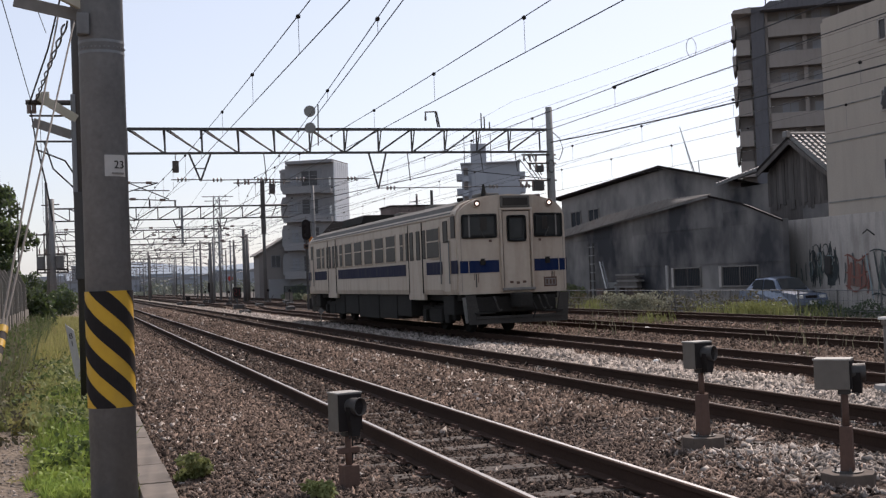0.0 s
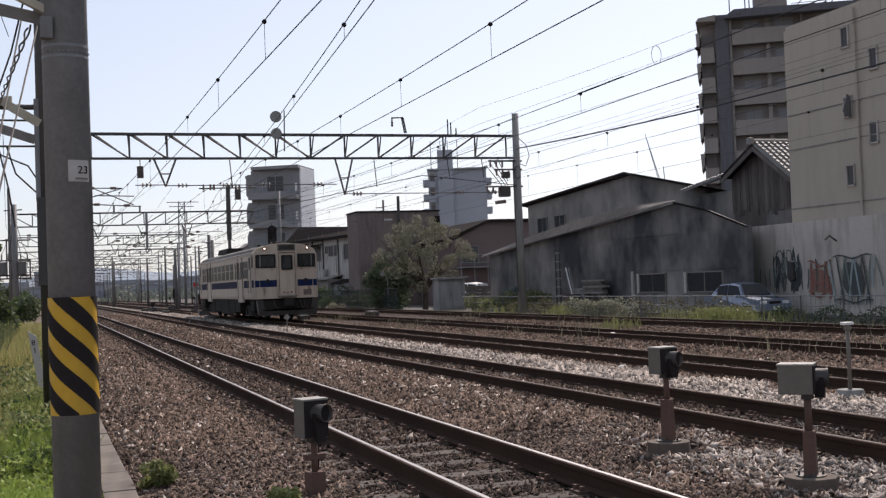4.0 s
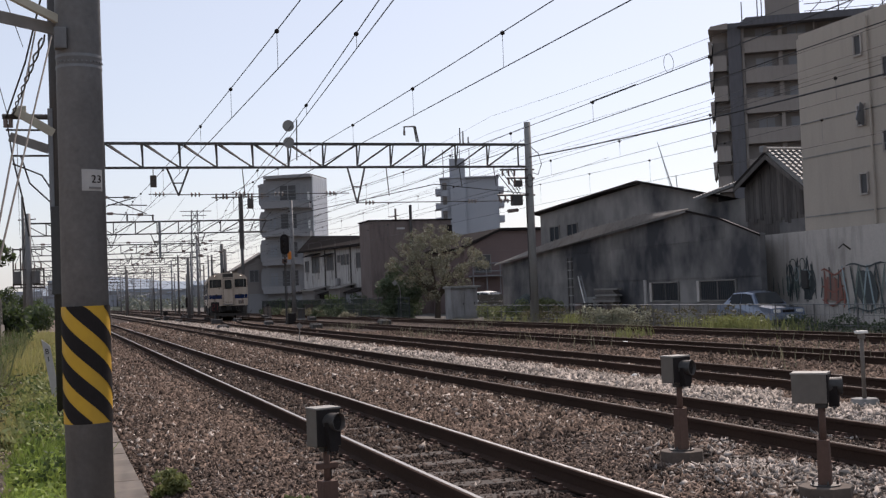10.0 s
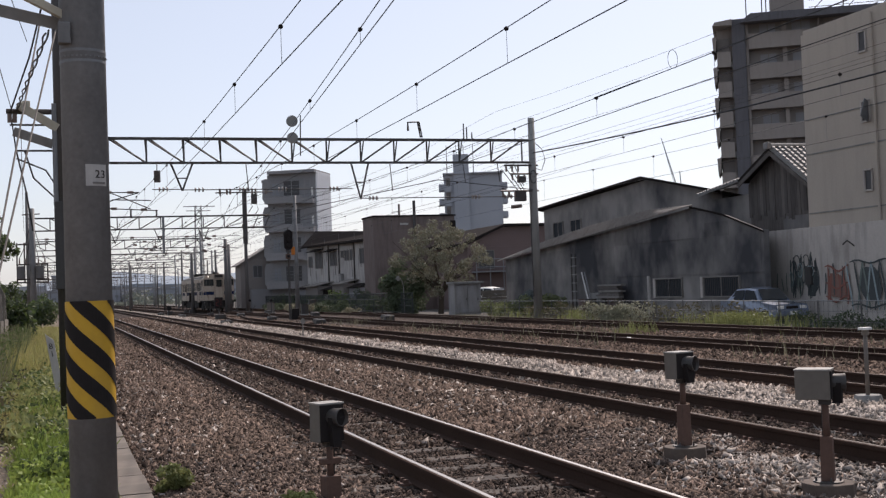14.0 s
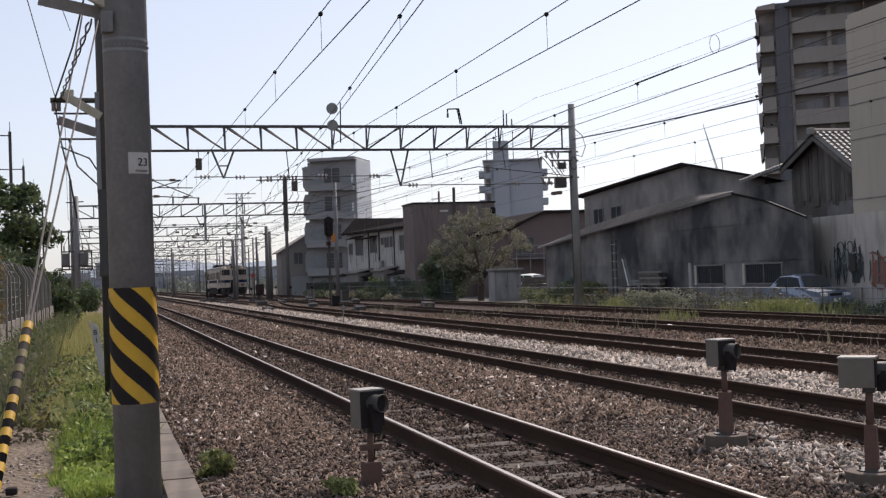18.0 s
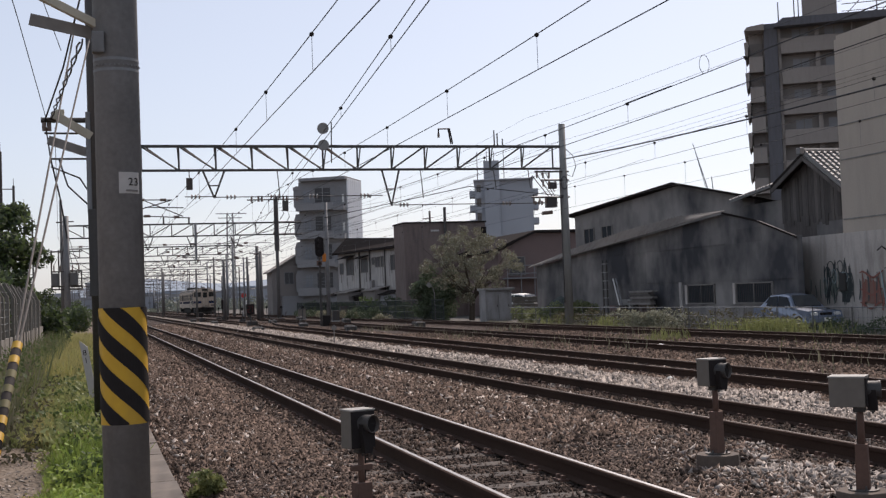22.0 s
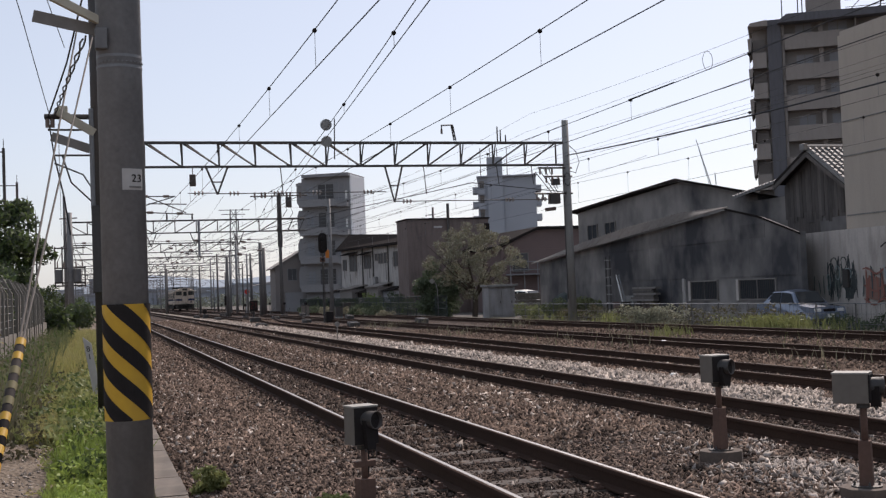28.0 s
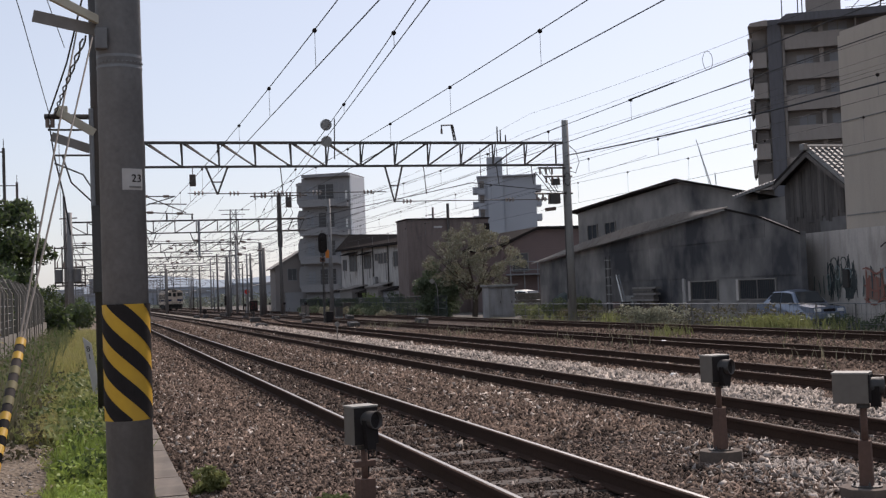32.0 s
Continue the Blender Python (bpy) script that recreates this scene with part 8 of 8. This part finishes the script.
    part("vent_row", span((27.2, 93.95, 6.9), (27.9, 94.0, 7.05)), "stucco2", k)
    part("chimney", rod((28.4, 93.8, 0), (28.4, 93.8, 8.9), 0.13, 0.12, 8), "steel", k)
    # low red-brown house
    h = thing("red_house", "low reddish-brown house with a pitched roof", "house")
    w = part("wall", span((29.9, 85, -0.2), (37, 93, 4.6), 0.02), "redbrown", h)
    part("roof", prism([(29.3, 84.6, 4.86), (32.9, 84.6, 6.32), (37.5, 84.6, 6.32), (37.5, 84.6, 6.12), (32.9, 84.6, 6.12), (29.3, 84.6, 4.66)], (0, 9, 0)), "darkroof", h)
    part("gable", prism([(29.9, 85, 4.6), (29.9, 85, 4.75), (32.9, 85, 6.1), (37.2, 85, 6.1), (37.2, 85, 4.6)], (0, 7.9, 0)), "redbrown", h)
    window(w, "y", (31.4, 85, 3.6), 1.3, 1.4, "skirt", "farglass")
    for z in (3.0, 3.6):
        part("balcony_rail", rod((30.2, 83.9, z), (33.6, 83.9, z), 0.04, 0.04, 5), "galv", h)
    for x in (30.2, 31.3, 32.4, 33.6):
        part("balcony_post", rod((x, 83.9, 0), (x, 83.9, 3.6), 0.04, 0.04, 5), "galv", h)
    part("balcony_floor", span((30.2, 83.8, 2.6), (33.6, 85, 2.7)), "galv", h)
    # gabled house left of the flats
    g = thing("gable_house", "pale house with a long sloping roof", "house")
    w = part("wall", prism([(19.3, 131, -0.2), (23.4, 131, -0.2), (23.4, 131, 6.9), (22.4, 131, 6.7), (19.3, 131, 4.9)], (0, 4, 0)), "aptdark", g)
    part("roof", prism([(18.9, 130.6, 4.7), (22.4, 130.6, 6.72), (23.5, 130.6, 6.9), (23.5, 130.6, 7.0), (22.4, 130.6, 6.85), (18.9, 130.6, 4.83)], (0, 4.8, 0)), "tinroof", g)
    window(w, "y", (21.2, 131, 4.1), 1.0, 1.3, "galv", "farglass")
    part("car_port", span((20.3, 129.9, -0.2), (22.9, 131, 2.1)), "shade_wall", g)
    # trackside hut
    u = thing("relay_hut", "small pale grey metal hut with double doors", "hut")
    part("wall", span((22.85, 67.6, -0.15), (24.55, 68.8, 1.74), 0.02), "hut", u)
    part("roof", span((22.75, 67.4, 1.74), (24.7, 68.9, 1.88), 0.02), "concrete", u)
    for x in (23.3, 24.02):
        d = part("door", span((x - 0.34, 67.55, 0.0), (x + 0.35, 67.62, 1.6), 0.006), "hut", u)
        part("handle", box((0.03, 0.05, 0.14), (x + 0.28, 67.52, 0.8)), "steel", d)
    s = thing("street_sign", "thin bent pole with a small diamond sign", "sign", at=(20.72, 72.5, -0.2))
    part("pole", tube([(0.35, 0, 0), (0.35, 0, 1.9), (0.25, 0, 2.3), (0.0, 0, 2.45)], 0.03), "concrete", s)
    part("plate", prism([(-0.2, -0.04, 2.45), (0, -0.04, 2.25), (0.2, -0.04, 2.45), (0, -0.04, 2.65)], (0, -0.02, 0)), "concrete", s)
    # station district and hills at the end of the line
    gg = np.random.default_rng(3)
    x = -34.0
    while x < 75:
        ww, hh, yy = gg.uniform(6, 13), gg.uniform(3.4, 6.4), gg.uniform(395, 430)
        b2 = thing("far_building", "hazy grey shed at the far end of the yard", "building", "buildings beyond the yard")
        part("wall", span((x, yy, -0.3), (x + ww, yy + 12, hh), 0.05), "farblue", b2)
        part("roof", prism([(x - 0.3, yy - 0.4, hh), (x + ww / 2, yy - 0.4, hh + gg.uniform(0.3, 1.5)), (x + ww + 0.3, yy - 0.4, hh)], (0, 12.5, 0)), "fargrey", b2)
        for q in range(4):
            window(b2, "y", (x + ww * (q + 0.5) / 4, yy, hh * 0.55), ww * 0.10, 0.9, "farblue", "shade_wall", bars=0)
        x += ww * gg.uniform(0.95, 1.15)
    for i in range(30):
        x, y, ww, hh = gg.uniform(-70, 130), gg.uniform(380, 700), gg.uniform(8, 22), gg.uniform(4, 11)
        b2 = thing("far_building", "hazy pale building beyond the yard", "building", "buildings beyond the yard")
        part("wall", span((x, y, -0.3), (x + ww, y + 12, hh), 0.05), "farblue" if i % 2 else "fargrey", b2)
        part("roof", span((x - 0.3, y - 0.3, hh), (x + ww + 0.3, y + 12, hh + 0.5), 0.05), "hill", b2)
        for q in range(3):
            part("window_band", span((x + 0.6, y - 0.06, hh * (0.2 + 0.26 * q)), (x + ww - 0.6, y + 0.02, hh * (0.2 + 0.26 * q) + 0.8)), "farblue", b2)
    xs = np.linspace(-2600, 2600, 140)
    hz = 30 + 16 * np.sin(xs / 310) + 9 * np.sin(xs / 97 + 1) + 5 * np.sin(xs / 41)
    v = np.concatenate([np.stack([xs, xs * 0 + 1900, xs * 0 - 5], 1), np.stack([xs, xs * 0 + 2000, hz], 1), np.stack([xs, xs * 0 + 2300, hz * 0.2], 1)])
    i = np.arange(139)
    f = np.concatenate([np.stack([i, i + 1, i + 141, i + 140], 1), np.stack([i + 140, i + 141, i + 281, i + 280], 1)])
    tagged(soup("backdrop", v, f, "hill"), "low hills at the horizon, coloured blue for haze", "hills", kind="structure")


def build_cars():
    def car_at(at, rz, mat, label, scale=1.0):
        t = thing("parked_car", label, "car", "parked cars", at=at, rz=rz)
        t.scale = (scale, scale, scale)
        # side profile, front towards -y
        prof = [(-2.1, 0.30), (-2.15, 0.55), (-2.05, 0.80), (-0.95, 0.93), (-0.45, 1.46), (0.1, 1.54), (1.0, 1.50), (1.5, 1.03), (2.05, 0.97), (2.12, 0.6), (2.05, 0.30)]
        bm = bmesh.new()
        rings = []
        for u in (-1.0, -0.97, -0.88, -0.6, -0.2, 0.2, 0.6, 0.88, 0.97, 1.0):
            k = 0.055 * (1 - u ** 4)
            rings.append([bm.verts.new((0.83 * u * (0.80 if z > 1.1 else 1.0), y, z + (k if z > 1.4 else k * 0.5 if z > 0.7 else 0) - (0.05 * abs(u) ** 12 if z > 1.4 else 0))) for y, z in prof])
        n = len(prof)
        for a, b in zip(rings, rings[1:]):
            for i in range(n):
                j = (i + 1) % n
                bm.faces.new((a[i], a[j], b[j], b[i]))
        bm.faces.new(rings[0][::-1]), bm.faces.new(rings[-1])
        bmesh.ops.recalc_face_normals(bm, faces=bm.faces)
        part("body", bm, mat, t)
        part("windscreen", prism([(-0.66, -0.93, 1.0), (0.66, -0.93, 1.0), (0.56, -0.50, 1.47), (-0.56, -0.50, 1.47)], (0, -0.035, 0.03)), "glass", t)
        part("rear_window", prism([(-0.6, 1.06, 1.47), (0.6, 1.06, 1.47), (0.62, 1.45, 1.10), (-0.62, 1.45, 1.10)], (0, 0.03, 0.03)), "glass", t)
        for s in (-1, 1):
            for pts in ([(-0.78, 1.0), (-0.40, 1.42), (0.22, 1.48), (0.22, 1.0)], [(0.30, 1.0), (0.30, 1.48), (0.95, 1.45), (1.30, 1.04)]):
                part("side_window", prism([(s * 0.80 if z < 1.1 else s * 0.695, y, z) for y, z in pts], (s * 0.012, 0, 0)), "windscreen", t)
            part("headlight", box((0.34, 0.1, 0.14), (s * 0.58, -2.08, 0.68), 0.03), "white", t, "clear headlight")
            part("tail_light", box((0.26, 0.08, 0.2), (s * 0.66, 2.08, 0.78), 0.02), "red", t)
            part("mirror", box((0.16, 0.1, 0.12), (s * 0.9, -0.6, 0.98), 0.03), mat, t)
            for y in (-1.3, 1.3):
                w = part("wheel", rod((s * 0.66, y, 0.31), (s * 0.84, y, 0.31), 0.31, 0.31, 20), "rubber", t)
                part("rim", rod((s * 0.84, y, 0.31), (s * 0.852, y, 0.31), 0.2, 0.19, 16), "galv", w)
        part("bumper", box((1.66, 0.14, 0.22), (0, -2.14, 0.42), 0.05), mat, t)
        part("plate_bar", box((0.33, 0.02, 0.16), (0, -2.22, 0.45)), "white", t)
        part("grille", box((0.6, 0.04, 0.12), (0, -2.12, 0.68), 0.02), "black", t)
    car_at((25.8, 39.3, -0.22), 2, "carblue", "blue parked sedan on the street behind the fence", 0.86)
    car_at((29.35, 78.5, -0.1), 35, "white", "white parked car beyond the hut")
    w = thing("block_wall", "low grey concrete block wall before the parked car", "wall")
    for k in range(7):
        for j in range(7):
            part("block", box((0.39, 0.14, 0.19), (26.95 + 0.4 * k + (0.2 if j % 2 else 0), 74.0, -0.1 + 0.2 * j), 0.008), "fence", w)
    part("coping", box((3.1, 0.18, 0.06), (28.25, 74.0, 1.225), 0.01), "fence", w)


def build_clutter():
    """Small gear and greenery about the yard."""
    g = np.random.default_rng(17)
    for x, y in ((8.6, 64), (12.1, 70), (12.6, 86), (9.0, 92), (16.4, 78), (12.4, 58), (16.3, 96), (8.7, 108), (16.5, 60)):
        m = thing("point_machine", "low dark point machine beside a rail", "railway equipment", "point machines", at=(x, y, -0.1), rz=g.uniform(-4, 4))
        part("case", box((0.5, 0.95, 0.28), (0, 0, 0.16), 0.05), "steel", m)
        part("rod", rod((-0.2, 0, 0.12), (-1.2, 0.1, 0.12), 0.025, 0.025, 6), "rust", m)
        part("lid", box((0.46, 0.4, 0.05), (0, 0.2, 0.32), 0.015), "steel", m)
    for x, y, w, h, mat in ((16.9, 84, 0.5, 0.7, "steel"), (20.2, 97, 0.6, 0.9, "steel"), (17.2, 100, 0.6, 0.8, "boxgrey")):
        c = thing("relay_cabinet", "dark trackside relay cabinet on a plinth", "cabinet", "relay cabinets", at=(x, y, -0.15))
        body = part("body", box((w, 0.45, h), (0, 0, 0.15 + h / 2), 0.02), mat, c)
        part("door", box((w * 0.9, 0.02, h * 0.88), (0, -0.235, 0.15 + h / 2), 0.006), mat, body)
        part("plinth", box((w * 1.1, 0.5, 0.2), (0, 0, 0.08), 0.01), "concrete", c)
        part("roof", box((w * 1.12, 0.56, 0.05), (0, 0, 0.18 + h), 0.01), "steel", c)
    for k in range(17):
        x, y = 21.9 + g.uniform(0, 1.6), 76 + k * 3.1 + g.uniform(-1, 1)
        sz = g.uniform(0.5, 1.15)
        build_tree("shrub", "dusty green shrub behind the mesh fence", (x, y, -0.2), clump_cloud(0, 0, sz * 0.9, g.uniform(0.7, 1.3), 0.8, sz * 0.75, 14, 0.36, 60 + k), 900,
                   "leaf_dark" if k % 2 else "leaf", 0.09, [((0, 0, 0), (0, 0, sz), 0.04, 0.02)])
    for x, y, h in ((22.8, 103.2, 1.5), (24.9, 103.0, 1.1), (26.4, 103.2, 1.7), (21.8, 103.3, 0.9), (25.8, 93.0, 1.2), (30.5, 83.0, 1.3)):
        m = thing("storage_bin", "dark stacked storage boxes by a house wall", "box", "boxes by the houses", at=(x, y, -0.2))
        part("lower_box", box((0.9, 0.6, h * 0.6), (0, 0, h * 0.3), 0.03), "aptdark", m)
        part("upper_box", box((0.6, 0.5, h * 0.4), (0.1, 0, h * 0.8), 0.03), "tin", m)
    # a white cap lying in the weeds of a siding
    b = thing("plastic_cap", "cracked white plastic cap lying on the siding", "litter", at=(14.72, 28.95, -0.06), rz=20)
    bm = bmesh.new()
    bmesh.ops.create_uvsphere(bm, u_segments=14, v_segments=8, radius=0.15)
    bmesh.ops.delete(bm, geom=[v for v in bm.verts if v.co.z < -0.01], context="VERTS")
    for v in bm.verts:
        v.co.z = v.co.z * 0.6 + 0.012 * math.sin(v.co.x * 40)
    bmesh.ops.solidify(bm, geom=bm.faces[:], thickness=0.006)
    part("shell", bm, "white", b)
    part("tab", box((0.06, 0.10, 0.012), (0.16, 0.02, 0.02), 0.004), "white", b)
    # transformer pole left of the line
    s = thing("transformer_pole", "grey pole with a steel frame, transformers and insulators", "pole", at=(-1.5, 80, -0.1))
    part("shaft", rod((0, 0, 0), (0, 0, 7.7), 0.21, 0.18, 12), "pole", s, smooth=True)
    for z in (2.95, 3.15, 4.1, 5.4):
        part("cross_beam", rod((-1.0, 0, z), (0.95, 0, z), 0.05, 0.05, 5), "steel", s)
    for x in (-0.95, -0.5, 0.9):
        part("frame_post", rod((x, 0, 2.9), (x, 0, 5.5 if x != 0.9 else 4.2), 0.05, 0.05, 5), "steel", s)
    for x in (-0.72, 0.42):
        part("transformer", rod((x, -0.1, 3.2), (x, -0.1, 4.0), 0.27, 0.27, 12), "yardsteel", s)
    for x in (-0.8, -0.4, 0.35, 0.75):
        part("insulator", rod((x, 0, 4.1), (x, 0, 4.5), 0.05, 0.04, 6), "insul", s)
        part("lead", tube([(x, 0, 4.5), (x * 0.6, 0, 5.2), (x * 0.2, 0, 6.4)], 0.02), "wire", s)
    part("side_arm", rod((-0.6, 0, 7.3), (0.5, 0, 7.35), 0.04, 0.04, 5), "steel", s)
    h = thing("garden_shed", "small pale roofed lean-to among the bushes", "shed", at=(-2.9, 72, -0.1))
    part("wall", box((1.6, 1.4, 1.5), (0, 0, 0.75), 0.02), "skirt", h)
    part("roof", box((1.9, 1.7, 0.06), (0, 0, 1.56), 0.01, None, Euler((0, radians(8), 0)).to_matrix()), "tinroof", h)
    # bushes and low dark gear before the houses
    for k in range(14):
        x, y = g.uniform(18.2, 20.6), 80 + k * 2.6 + g.uniform(-1, 1)
        sz = g.uniform(0.3, 0.7)
        build_tree("shrub", "low dark bush before the mesh fence", (x, y, -0.15), clump_cloud(0, 0, sz * 0.8, g.uniform(0.5, 1.1), 0.7, sz * 0.7, 10, 0.3, 90 + k), 600,
                   "leaf_dark" if k % 3 else "leaf_olive", 0.08, [((0, 0, 0), (0, 0, sz), 0.03, 0.015)])
    for x, y in ((15.2, 88), (15.6, 101), (12.0, 99), (15.9, 112), (12.4, 122), (17.8, 92)):
        m = thing("switch_stand", "small black switch stand with a round target", "railway equipment", "switch stands", at=(x, y, -0.1))
        part("base", box((0.5, 0.4, 0.25), (0, 0, 0.12), 0.04), "steel", m)
        part("stem", rod((0, 0, 0.2), (0, 0, 1.1), 0.035, 0.035, 6), "steel", m)
        part("target", rod((0, -0.03, 1.15), (0, 0.03, 1.15), 0.11, 0.11, 12), "black", m)
        part("lever", rod((0.1, 0, 0.2), (0.45, 0, 0.75), 0.025, 0.025, 5), "steel", m)


# ---- build ----
build_ground()
build_kerb()
build_fences()
build_white_building()
build_shed()
build_far_buildings()
car, wheelsets = build_railcar()
build_portals()
build_wires()
build_signal()
build_masts()
build_near_pole()
build_second_pole()
build_guy()
build_distance_post()
build_detector((1.925, 8.78, 0), 14, 0.725, (0.20, 0.17, 0.285), 0.0, 0.18, "grey sensor box with a round hood on a rusty pipe", "socket", 0.0, -0.02)
build_detector((5.325, 9.44, 0), 12, 0.905, (0.20, 0.16, 0.235), 0.065, 0.44, "grey sensor box on a rusty post and concrete footing", "block", 0.02, -0.015)
build_detector((5.365, 7.42, 0), 46, 0.860, (0.19, 0.25, 0.215), 0.035, 0.37, "long grey sensor box on a rusty post and concrete footing", "block", 0.07, -0.01, 12)
build_small_post()
build_cars()
build_clutter()
build_plants()
build_track(1, "main line track with bright worn rails on sleepers", "railtop", 44)
build_track(2, "second track with dull brown rails on sleepers", "railtop_dull", 44)
build_track(3, "third track, rusty with a worn top, swinging to the right far off", "railtop_dull", 40)
build_track(4, "rusty siding track overgrown with weeds", "railtop_dull", 40)
build_track(5, "rusty siding track along the fence", "railtop_dull", 40)
build_track(6, "straight branch of the third track beyond the points", "railtop_dull", 0, 84)
build_ballast()
motions()
